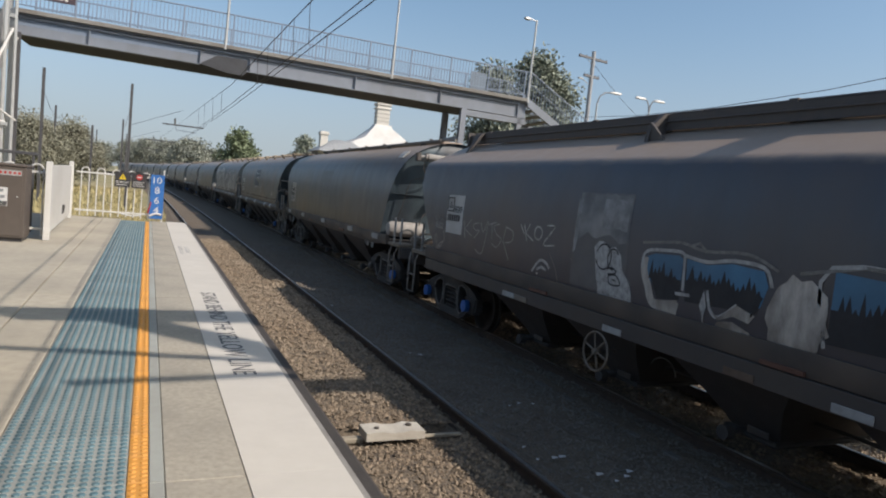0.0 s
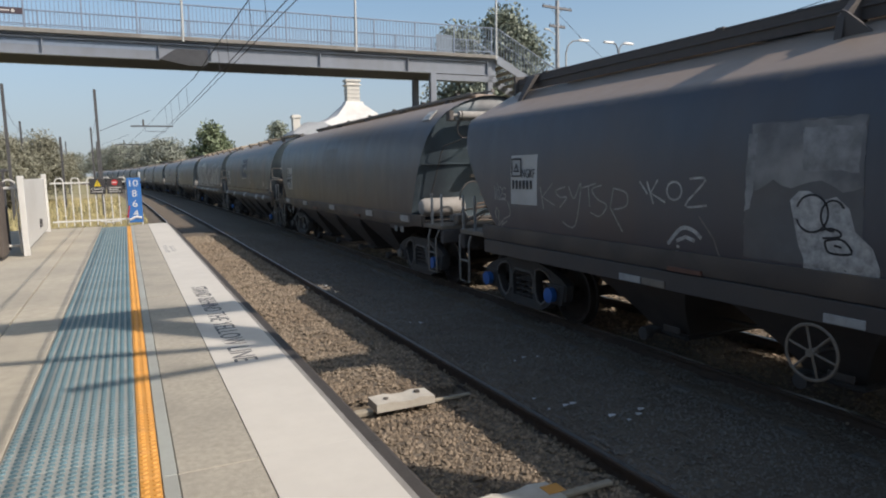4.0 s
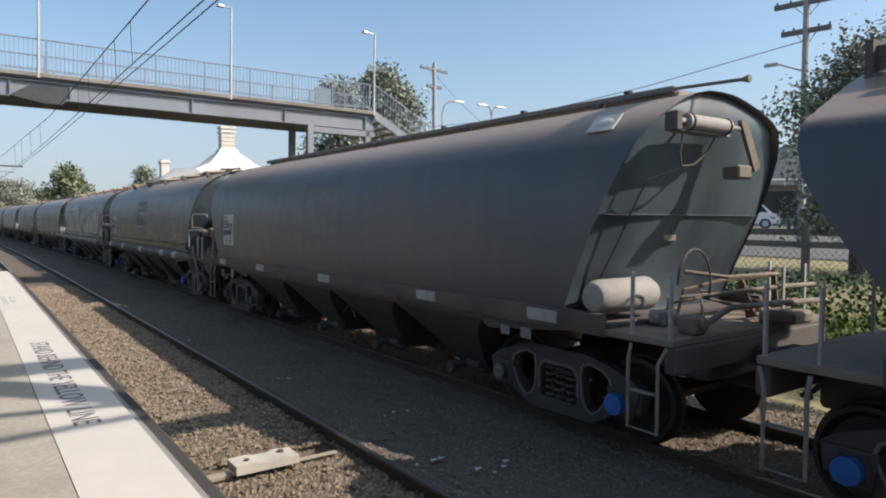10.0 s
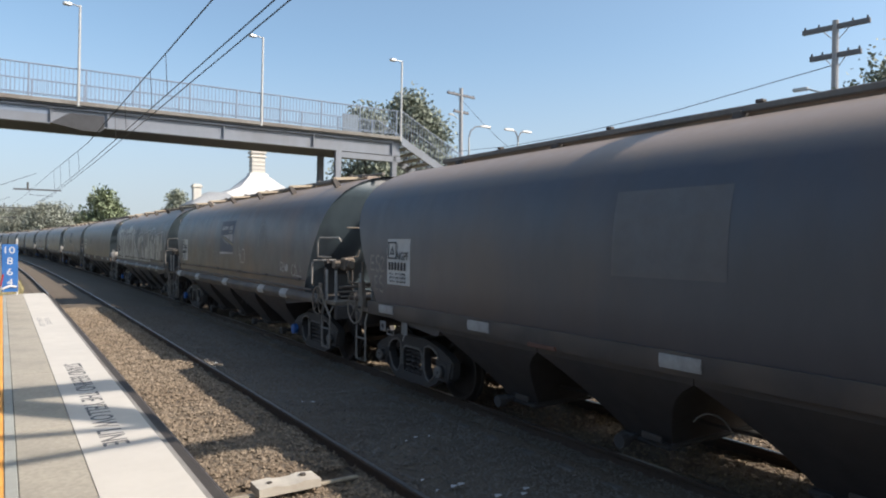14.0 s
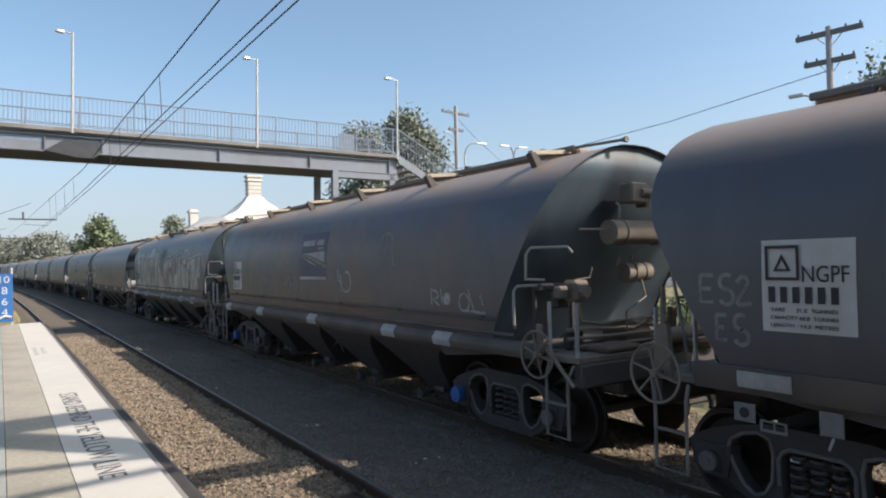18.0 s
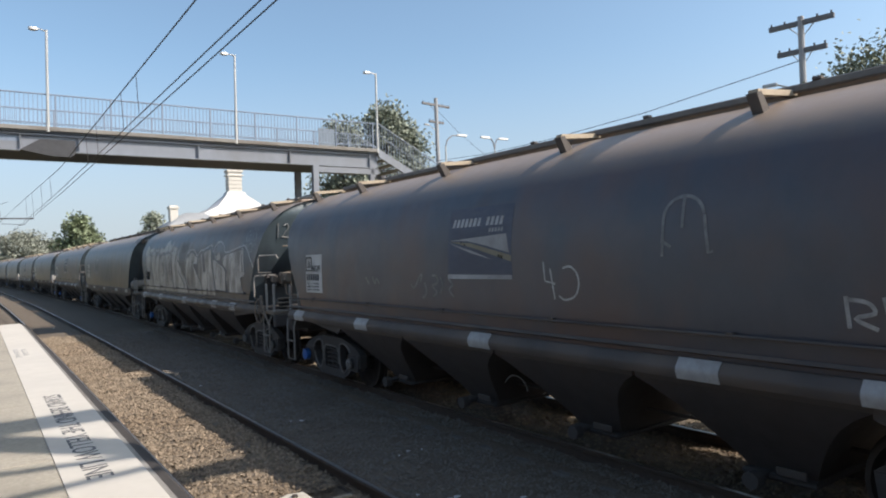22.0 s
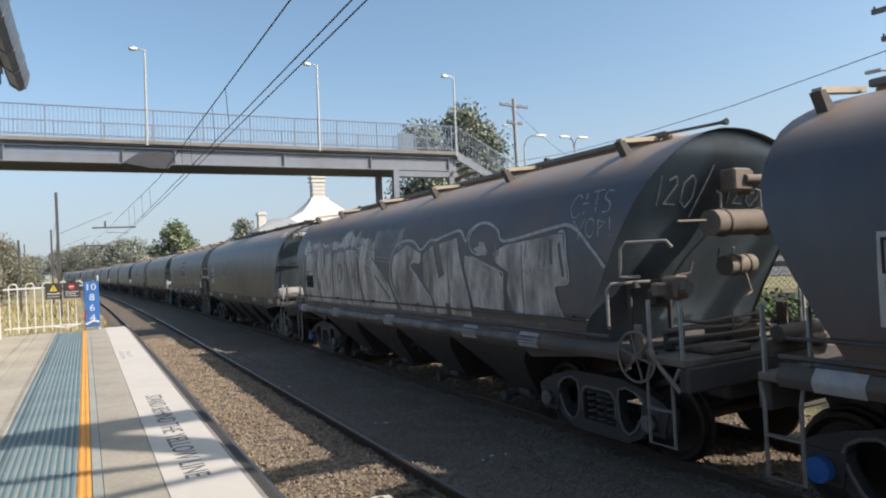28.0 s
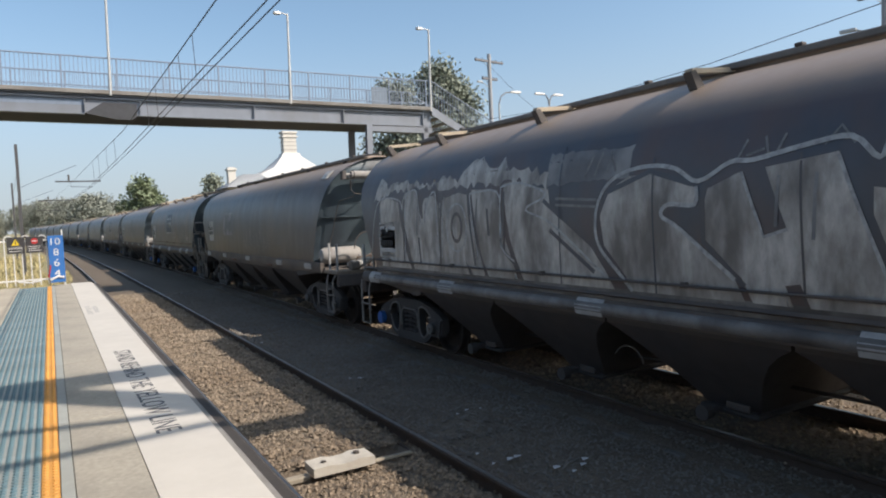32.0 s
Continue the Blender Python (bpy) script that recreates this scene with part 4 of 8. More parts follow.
def number_board(parent, u, h0, h1, width, code, detail=True):
    b = part("number_board", band(steps(u - width, u, 5), lambda q: h0, lambda q: h1, 0.006), BOARD, parent, "pale grey board with stencilled letters")
    k = (h1 - h0) / 0.66
    turn = Matrix(((0, 0, -1, 0), (-1, 0, 0, 0), (0, 1, 0, 0), (0, 0, 0, 1)))
    def at(du, h):
        return Matrix.Translation((-(half_width(h) + 0.010), u - du * width, h)) @ turn
    def tri_frame():
        s = Shape()
        a, o = 0.25 * k, 0.022 * k
        for r0, r1, r2, r3 in ((0, 0, a, o), (0, a - o, a, a), (0, o, o, a - o), (a - o, o, a, a - o)):
            s.box(r0, r1, 0, r2, r3, 0.002)
        # hollow triangle
        p = [(a * 0.24, a * 0.26), (a * 0.76, a * 0.26), (a * 0.5, a * 0.76)]
        q = [(a * 0.36, a * 0.33), (a * 0.64, a * 0.33), (a * 0.5, a * 0.60)]
        for i in range(3):
            j = (i + 1) % 3
            s.prism([p[i], p[j], q[j], q[i]], "z", 0, 0.002)
        return s
    part("emblem", tri_frame(), BOARD_INK, b, "black triangle in a square frame", at=at(0.05, h1 - 0.29 * k))
    part("stencil_letters", letters(code, width * 0.48, 0.115 * k, 0.002, BOARD_INK), BOARD_INK, b, at=at(0.46, h1 - 0.30 * k))
    bar = Shape().box(0, 0, 0, width * 0.075, 0.115 * k, 0.002).mesh("number_bar", BOARD_INK)
    for i in range(6):
        part("number_bar", bar, BOARD_INK, b, at=at(0.08 + 0.135 * i, h1 - 0.45 * k))
    if detail:
        for i, words in enumerate(("TARE      21.0  TONNES", "CAPACITY 60.0  TONNES", "LENGTH   14.3  METRES")):
            part("stencil_words", letters(words, width * 0.72, 0.028 * k, 0.002, BOARD_INK), BOARD_INK, b, at=at(0.10, h1 - (0.515 + 0.055 * i) * k))
    return b


def wagon(name, at_y, style, label):
    t = thing(name, (TRACK2, at_y, RAIL), label, "freight wagon", "wagons of the grain train")
    wheels = []
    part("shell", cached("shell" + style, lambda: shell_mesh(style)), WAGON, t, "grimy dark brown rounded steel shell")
    part("end_sheet", cached("end_r" + style, lambda: end_mesh(*NEAR_END[style], FLAT_ROOF if style == "walk" else PROFILE)), WAGON_TEAL, t, "sloping teal grey end sheet")
    part("end_sheet", cached("end_l" + style, lambda: end_mesh(*LEFT_END[style], FLAT_ROOF if style == "walk" else PROFILE)), WAGON_TEAL, t, "sloping teal grey end sheet")
    for u in HOPPERS[style]:
        part("hopper_chute", cached("chute", lambda: chute_mesh(1.005)), WAGON_LOW, t, "dark tapering discharge hopper", at=(0, u, 0))
    # sloping floor sheets over the bogies
    for e, u in ((-1, HOPPERS[style][0] - 1.0), (1, HOPPERS[style][3] + 1.0)):
        part("slope_sheet", cached("slope%d" % e, lambda: Shape().prism([(0, 1.24), (0, 1.02), (e * 0.10, 0.98), (e * 1.9, 1.17), (e * 1.9, 1.24)], "x", -1.36, 1.36).mesh("slope_sheet", UNDER, 20)), UNDER, t, at=(0, u, 0))
    part("centre_sill", cached("csill", lambda: Shape().box(-0.18, -6.25, 0.86, 0.18, 6.3, 1.125, 0.02).mesh("centre_sill", UNDER)), UNDER, t)
    # side sills
    for e in (-1, 1):
        if style == "smooth" or style == "walk":
            me = cached(f"sill_s{e}", lambda: Shape().prism([(e * 1.38, 1.12), (e * 1.425, 1.13), (e * 1.448, 1.24), (e * 1.44, 1.34), (e * 1.36, 1.34), (e * 1.36, 1.12)], "y", -5.55, 6.35).mesh("side_sill", SILL))
        else:
            me = cached(f"sill_t{e}", lambda: Shape().prism([(e * 1.385, 1.30), (e * 1.425, 1.295), (e * 1.482, 1.225), (e * 1.488, 1.19), (e * 1.465, 1.125), (e * 1.40, 1.11), (e * 1.385, 1.13)], "y", -6.0, 6.1).mesh("side_sill", SILL))
        sill = part("side_sill", me, WAGON, t)
        if e < 0:
            for u in () if style == "walk" else ((-4.77, -2.62, 0.41, 3.35, 5.72) if style != "bracket" else (-4.15, -2.70, 0.23, 3.19, 5.6)):
                if style in ("smooth", "walk"):
                    part("marker", cached("marker", lambda: Shape().prism([(-1.452, 1.185), (-1.466, 1.24), (-1.460, 1.31), (-1.440, 1.31), (-1.440, 1.185)], "y", -0.215, 0.215).mesh("marker", MARKER)), MARKER, sill, "dirty white marker plate", at=(0, u, 0))
                else:
                    part("marker", cached("marker_t", lambda: Shape().prism([(-1.428, 1.302), (-1.488, 1.228), (-1.494, 1.19), (-1.470, 1.122), (-1.460, 1.125), (-1.478, 1.19), (-1.474, 1.222), (-1.42, 1.292)], "y", -0.20, 0.20).mesh("marker", MARKER)), MARKER, sill, "dirty white folded plate on the sill", at=(0, u, 0))
            for u in (-1.7, 2.2):
                part("reflector", cached("reflector", lambda: Shape().box(-1.455, -0.22, 1.13, -1.425, 0.22, 1.175, 0.003).mesh("reflector", RED_DIRT)), RED_DIRT, sill, at=(0, u, 0))
    if style in ("bracket",):
        p = Shape().tube([(-1.465, -5.3, 1.52), (-1.465, 6.0, 1.52)], 0.015, 6)
        for u in (-5, -3, -1, 1, 3, 5):
            p.box(-1.475, u - 0.03, 1.50, -1.42, u + 0.03, 1.55)
        part("side_pipe", cached("sidepipe", lambda: p.mesh("side_pipe", SILL)), WAGON, t)
        part("sill_rib", cached("sillrib", lambda: Shape().prism([(-1.42, 1.335), (-1.452, 1.355), (-1.436, 1.385), (-1.40, 1.375)], "y", -5.6, 6.1).mesh("sill_rib", SILL)), WAGON, t)
    # roof
    rh = part("roof_hatch", cached("hatch" + style, lambda: Shape().box(-0.24, -5.5, 3.46, 0.26, 5.9, 3.61, 0.03).mesh("roof_hatch", WAGON)), WAGON, t, "long hatch along the roof ridge")
    if style == "smooth":
        for u in (-4.5, -2, 0.6, 3.2, 5.4):
            part("hatch_clip", cached("hatchclip", lambda: Shape().box(-0.38, -0.05, 3.48, -0.20, 0.05, 3.58, 0.01).mesh("hatch_clip", UNDER)), UNDER, rh, at=(0, u, 0))
        part("lifting_plate", cached("liftplate", lambda: Shape().box(-0.12, -0.17, 0, 0.12, 0.17, 0.02, 0.006).ball((0, 0, 0.02), 0.09, 12, 6, 0.7, 1.4, 0.15).mesh("lifting_plate", BOARD)), BOARD, t, "pale lashing plate", at=(-1.07, -5.25, 3.20, 0, -46, 0))
    else:
        for u in (-3.9, 1.2) if style == "walk" else (-5.33, -2.95, -0.65, 1.72, 4.2, 6.0):
            if style == "walk":
                br = part("walkway_bracket", cached("wbr" + style, lambda: Shape().prism([(-0.36, 3.63), (-0.50, 3.63), (-0.70, 3.44), (-0.74, 3.21), (-0.62, 3.28), (-0.50, 3.34), (-0.36, 3.41)], "y", -0.035, 0.035).prism([(-0.30, 3.25), (-0.05, 3.47), (0.0, 3.50), (0.0, 3.23)], "x", -0.70, -0.66).mesh("walkway_bracket", WAGON_LOW)), WAGON_LOW, t, "dark steel bracket for the roof walkway", at=(0, u, 0))
            else:
                br = part("walkway_bracket", cached("wbr" + style, lambda: Shape().prism([(-0.72, 3.38), (-0.82, 3.33), (-0.92, 3.51), (-0.85, 3.53)], "y", -0.05, 0.05).mesh("walkway_bracket", UNDER)), UNDER, t, "dark steel stub bracket on the roof", at=(0, u, 0))
                part("walkway_plank", cached("wpl" + style, lambda: Shape().prism([(-0.89, 3.495), (-0.24, 3.55), (-0.24, 3.60), (-0.89, 3.545)], "y", -0.045, 0.045).mesh("walkway_plank", PLANK)), PLANK, br, "short pale dusty plank")
        if style == "walk":
            part("walkway", cached("walkway", lambda: Shape().box(-0.44, -5.9, 3.575, -0.245, 6.85, 3.61, 0.01).box(-0.465, -5.9, 3.42, -0.445, 6.85, 3.615).mesh("walkway", UNDER)), UNDER, t, "dark grating walkway along the roof")
            for i in range(11):
                part("clip", cached("walkclip%d" % (i % 3), lambda: Shape().box(-0.40, -0.05 - 0.02 * (i % 3), 3.612, -0.30, 0.05, 3.655 + 0.02 * (i % 2), 0.01).mesh("clip", UNDER)), UNDER, t, at=(0, -5.3 + 1.13 * i + 0.2 * (i % 3), 0))
            part("walkway_rail", cached("walkrail", lambda: Shape().tube([(-0.475, -5.9, 3.53), (-0.475, 6.8, 3.53)], 0.012).tube([(-0.36, -6.0, 3.645), (-0.36, 6.8, 3.645)], 0.022).mesh("walkway_rail", UNDER)), UNDER, t)
            part("end_bracket", cached("endbr", lambda: Shape().prism([(-0.52, 3.66), (-0.20, 3.67), (-0.20, 3.40), (-0.30, 3.44), (-0.42, 3.46), (-0.52, 3.36)], "y", 6.84, 6.90).mesh("end_bracket", UNDER)), UNDER, t)
            part("hanging_plate", cached("hang", lambda: Shape().loft([[(-0.56, -0.10, 3.60), (-0.47, -0.10, 3.63), (-0.47, 0.10, 3.63), (-0.56, 0.10, 3.60)], [(-0.80, -0.05, 3.20), (-0.74, -0.05, 3.23), (-0.74, 0.05, 3.23), (-0.80, 0.05, 3.20)]]).mesh("hanging_plate", UNDER)), UNDER, t, at=(0, 6.3, 0))
    if style != "walk":
        rr = part("ridge_rail", cached("ridgerail", lambda: Shape().box(-0.325, -5.5, 3.565, -0.262, 5.9, 3.635, 0.012).tube([(-0.29, -5.45, 3.605), (-0.29, -6.30, 3.575)], 0.018).loft([[(-0.29 + r * math.cos(k * 0.785), y, 3.575 + r * math.sin(k * 0.785)) for k in range(8)] for y, r in ((-6.24, 0.02), (-6.31, 0.04), (-6.32, 0.035))]).mesh("ridge_rail", RIDGE)), RIDGE, t, "grey operating rail along the roof ridge")
        for u in (-4.9, -3.2, -1.4, 0.4, 2.3, 4.4):
            part("knob", cached("knob", lambda: Shape().box(-0.33, -0.04, 3.634, -0.25, 0.04, 3.67, 0.01).mesh("knob", UNDER)), UNDER, rr, at=(0, u, 0))
    # decks, buffers, couplers at both ends
    near_end, left_end = DECK_END[style]
    for e, a, b in ((-1, 5.0, -near_end), (1, left_end - 1.0, left_end)):
        key = f"{e}{style}"
        lo, hi = min(e * a, e * b), max(e * a, e * b)
        d = part("end_deck", cached("deck" + key, lambda: Shape().box(-1.38, lo, 1.13, 1.38, hi, 1.20, 0.01).mesh("end_deck", DECK_PLATE)), DECK_PLATE, t, "dusty brown end platform")
        part("headstock", cached("head" + key, lambda: Shape().box(-1.36, min(e * (b - 0.10), e * (b + 0.02)), 0.88, 1.36, max(e * (b - 0.10), e * (b + 0.02)), 1.128, 0.02).mesh("headstock", UNDER)), UNDER, d)
        part("coupler", cached("coup" + key, lambda: Shape().box(-0.10, min(e * b, e * (b + 0.45)), 0.82, 0.10, max(e * b, e * (b + 0.45)), 1.02, 0.03).box(-0.17, min(e * (b + 0.25), e * (b + 0.48)), 0.78, 0.15, max(e * (b + 0.25), e * (b + 0.48)), 1.06, 0.04).mesh("coupler", BOGIE)), BOGIE, d, "knuckle coupler")
        # draft gear, plus a far-side box added to block light under the deck
        part("draft_gear", cached("draft" + key, lambda: Shape().box(-0.62, min(e * (b - 0.62), e * (b - 0.12)), 0.70, 0.62, max(e * (b - 0.62), e * (b - 0.12)), 1.127, 0.03).box(0.55, min(e * (b - 1.0), e * (b - 0.14)), 0.42, 1.28, max(e * (b - 1.0), e * (b - 0.14)), 1.127, 0.03).mesh("draft_gear", UNDER)), UNDER, d, "dark draft gear and an added light blocker under the deck")
        part("brake_hose", cached("hose" + key, lambda: Shape().tube([(0.32, e * (b + 0.02), 0.92), (0.34, e * (b + 0.2), 0.80), (0.30, e * (b + 0.35), 0.60), (0.20, e * (b + 0.42), 0.55)], 0.025).mesh("brake_hose", UNDER)), UNDER, d)
        part("step_iron", cached("step" + key, lambda: Shape().tube([(-1.40, e * (b - 0.42), 1.12), (-1.44, e * (b - 0.42), 0.98), (-1.44, e * (b - 0.42), 0.36), (-1.44, e * (b - 0.10), 0.36), (-1.44, e * (b - 0.10), 0.98), (-1.40, e * (b - 0.04), 1.12)], 0.018, 6).box(-1.47, min(e * (b - 0.42), e * (b - 0.10)), 0.70, -1.41, max(e * (b - 0.42), e * (b - 0.10)), 0.715).mesh("step_iron", STEP)), STEP, d, "bent steel step")
        for x, u in ((-1.34, b - 0.46), (-1.34, b - 0.05), (0.55, b - 0.05), (1.30, b - 0.60), (1.30, b - 0.20)):
            part("stanchion", cached("stanchion", lambda: Shape().box(-0.022, -0.012, 1.18, 0.022, 0.012, 1.76, 0.004).mesh("stanchion", MARKER)), MARKER, d, "pale upright iron", at=(x, e * u, 0))
    # underframe rigging seen below the sills
    part("brake_rod", cached("brakerod", lambda: Shape().tube([(-0.45, -3.8, 0.52), (-0.45, 4.5, 0.46)], 0.02).tube([(0.62, -3.6, 0.56), (0.62, 4.2, 0.56)], 0.018).mesh("brake_rod", BOGIE)), BOGIE, t, "brake rods under the hoppers")
    for u in HOPPERS[style]:
        part("gate_gear", cached("gategear", lambda: Shape().box(-0.80, -0.33, 0.21, 0.80, 0.33, 0.268, 0.02).cyl((-0.98, 0.1, 0.25), (0.98, 0.1, 0.25), 0.028).mesh("gate_gear", BOGIE)), BOGIE, t, "hopper gate gear", at=(0, u, 0))
        part("pinion", cached("pinion", lambda: Shape().cyl((-1.05, 0, 0.25), (-0.95, 0, 0.25), 0.075, 10).mesh("pinion", BOGIE)), BOGIE, t, at=(0, u + 0.1, 0))
        part("gate_plate", cached("gateplate", lambda: Shape().box(-0.86, -0.13, 0.29, -0.84, 0.13, 0.36, 0.008).mesh("gate_plate", SILL)), SILL, t, "dull iron gate plate", at=(0, u - 0.15, 0))
    # added beams, not a known part; they block sun and lit ground
    for u in HOPPERS[style]:
        part("gate_beam", cached("sunblocker", lambda: Shape().box(0.86, -0.72, 0.17, 0.96, 0.62, 0.40, 0.02).mesh("gate_beam", UNDER)), UNDER, t, "added dark beam that keeps sun off the ground", at=(0, u, 0))
    for u in HOPPERS[style][:3]:
        part("bay_rod", cached("bayrod", lambda: Shape().tube([(0.55, 0.40, 0.58), (0.35, -0.30, 0.66)], 0.014, 6).mesh("bay_rod", TANK)), TANK, t, "pale rod across the bay", at=(0, u + 1.02, 0))
    part("bay_hose", cached("bayhose", lambda: Shape().tube([(-0.98, -0.06 - 0.22 * math.cos(radians(q)), 0.52 + 0.22 * math.sin(radians(q))) for q in range(150, 0, -15)], 0.009, 6).mesh("bay_hose", RIM)), RIM, t, "curved pale air hose", at=(0, HOPPERS[style][1] + 1.15, 0))
    for u in BOGIES[style]:
        bogie(t, u, wheels)
    return t, wheels


RUSTY = material("rusty brown steel", (0.15, 0.105, 0.078), 0.85, other=(0.085, 0.062, 0.05), scale=12, bump=0.3)


FAINT = material("faint painted-out square", (0.115, 0.117, 0.125), 0.5, other=(0.085, 0.085, 0.09), scale=5, dirt=(0.10, 0.085, 0.08), dirt_amount=0.6, bump=0.05)


def tank_end(t):
    """Air tank, pipes and fittings on the platform at the near end."""
    part("air_tank", cached("tank", lambda: Shape().loft([[(x, -5.37 + r * math.cos(2 * math.pi * k / 16), 1.48 + r * math.sin(2 * math.pi * k / 16)) for k in range(16)] for x, r in ((-1.38, 0.07), (-1.35, 0.14), (-1.28, 0.175), (-0.55, 0.175), (-0.48, 0.14), (-0.45, 0.07))]).mesh("air_tank", TANK)), TANK, t, "pale dusty air tank")
    part("pipework", cached("pipes1", lambda: Shape().tube([(-0.4, -5.7, 1.45), (-0.1, -6.0, 1.50), (0.5, -6.2, 1.55), (1.2, -6.25, 1.55)], 0.025).tube([(-0.9, -6.2, 1.22), (-0.5, -6.3, 1.42), (0.2, -6.35, 1.42), (1.0, -6.4, 1.40)], 0.03).tube([(-0.2, -5.6, 1.7), (0.1, -5.9, 1.65), (0.9, -6.0, 1.66)], 0.022).mesh("pipework", DUSTY)), DUSTY, t, "tan brake pipes")
    part("valve", cached("valve1", lambda: Shape().box(-1.05, -6.30, 1.20, -0.85, -6.10, 1.38, 0.03).cyl((-0.95, -6.34, 1.30), (-0.95, -6.05, 1.30), 0.05).mesh("valve", DUSTY)), DUSTY, t, "small brake valve")
    part("valve", cached("valve2", lambda: Shape().box(0.3, -6.5, 1.20, 0.7, -6.2, 1.33, 0.03).mesh("valve", DUSTY)), DUSTY, t, "small brake valve")
    part("hose", cached("hose_c", lambda: Shape().tube(arcs_yz(-0.55, -5.95, 1.62, 0.34), 0.012).mesh("hose", UNDER)), UNDER, t)
    # cylinder and crank high on the end sheet
    part("end_cylinder", cached("endcyl", lambda: Shape().cyl((-0.85, -6.70, 3.22), (-0.15, -6.70, 3.22), 0.075, 14).cyl((-0.98, -6.70, 3.22), (-0.85, -6.70, 3.22), 0.03).cyl((-0.15, -6.70, 3.22), (0.10, -6.70, 3.22), 0.025).box(-0.9, -6.70, 3.13, -0.1, -6.55, 3.17).mesh("end_cylinder", TANK)), TANK, t, "pale hatch cylinder on the end sheet", at=(0, 0.68, -0.06))
    part("crank", cached("crank", lambda: Shape().prism([(0.02, 3.30), (0.14, 3.30), (0.40, 2.85), (0.30, 2.80)], "y", -6.74, -6.70).box(0.0, -6.74, 2.72, 0.25, -6.55, 2.86, 0.02).mesh("crank", DUSTY)), DUSTY, t, "tan crank arm", at=(0, 0.68, -0.06))
    for x in (-0.80, -0.20):
        part("cylinder_band", cached("cband", lambda: Shape().torus((0, -6.70, 3.22), "x", 0.078, 0.010, 16, 6).mesh("cylinder_band", UNDER)), UNDER, t, at=(x, 0.68, -0.06))
    part("end_plate", cached("cplate", lambda: Shape().box(-1.06, -6.76, 3.12, -0.97, -6.62, 3.30, 0.01).mesh("end_plate", UNDER)), UNDER, t, at=(0, 0.68, -0.06))
    part("cable", cached("ecable", lambda: Shape().tube([(-0.85, -6.42, 3.08), (-0.84, -6.38, 2.86), (-0.72, -6.32, 2.76), (-0.50, -6.30, 2.78), (-0.32, -6.32, 2.90), (-0.24, -6.36, 3.06)], 0.010, 5).tube([(-0.75, -6.30, 2.72), (-1.02, -6.16, 2.62), (-1.05, -6.10, 2.50), (-1.08, -5.85, 2.0), (-1.12, -5.62, 1.55)], 0.009, 5).mesh("cable", UNDER)), UNDER, t, "thin black cable on the end sheet", at=(0, 0.42, 0))
    part("pipework", cached("pipes1b", lambda: Shape().tube([(-0.35, -5.62, 1.22), (-0.30, -5.66, 1.52), (0.25, -5.75, 1.60), (1.15, -5.85, 1.62), (1.2, -5.9, 1.25)], 0.020, 6).tube([(-0.75, -5.75, 1.25), (-0.70, -5.78, 1.42), (-0.25, -5.85, 1.46), (0.35, -6.05, 1.30), (0.9, -6.15, 1.30)], 0.016, 6).tube([(-0.55, -6.05, 1.22), (0.1, -5.6, 1.48), (0.6, -5.7, 1.42), (0.9, -6.3, 1.26)], 0.014, 6).tube([(0.05, -6.3, 1.24), (0.5, -6.05, 1.36), (1.25, -6.05, 1.36)], 0.022, 6).mesh("pipework", RUSTY)), RUSTY, t, "rusty brown brake rigging on the deck")
    part("valve", cached("valve3", lambda: Shape().box(-0.82, -5.80, 1.20, -0.58, -5.62, 1.36, 0.02).cyl((-0.70, -5.86, 1.30), (-0.70, -5.60, 1.30), 0.045, 8).cyl((-0.62, -5.72, 1.30), (-0.62, -5.72, 1.48), 0.03, 8).box(-0.90, -5.76, 1.24, -0.80, -5.68, 1.33, 0.01).mesh("valve", MARKER)), MARKER, t, "small pale valve beside the tank")
    part("lever", cached("lever1", lambda: Shape().prism([(-0.10, 1.25), (0.0, 1.22), (0.12, 1.58), (0.05, 1.62)], "x", 0.30, 0.33).mesh("lever", RUSTY)), RUSTY, t, at=(0, -6.0, 0))
    part("lever", cached("lever2", lambda: Shape().prism([(-0.06, 1.19), (0.02, 1.19), (0.05, 1.70), (0.0, 1.70)], "x", 0.85, 0.88).mesh("lever", RUSTY)), RUSTY, t, at=(0, -6.0, 0))
    part("weld_seam", cached("seam", lambda: Shape().box(-1.36, sheet_at(2.3, *NEAR_END["smooth"]) - 0.075, 2.29, 1.36, sheet_at(2.3, *NEAR_END["smooth"]) + 0.02, 2.298).mesh("weld_seam", WAGON_TEAL)), WAGON_TEAL, t)
    part("warning_label", cached("wlabel", lambda: Shape().box(-0.32, sheet_at(2.03, *NEAR_END["smooth"]) - 0.085, 2.02, -0.10, sheet_at(2.03, *NEAR_END["smooth"]) - 0.02, 2.13).mesh("warning_label", DUSTY)), DUSTY, t, "small orange label")


def arcs_yz(x, y, z, r):
    return [(x + r * 0.8 * math.cos(radians(a)), y, z + r * math.sin(radians(a))) for a in range(-20, 200, 20)]


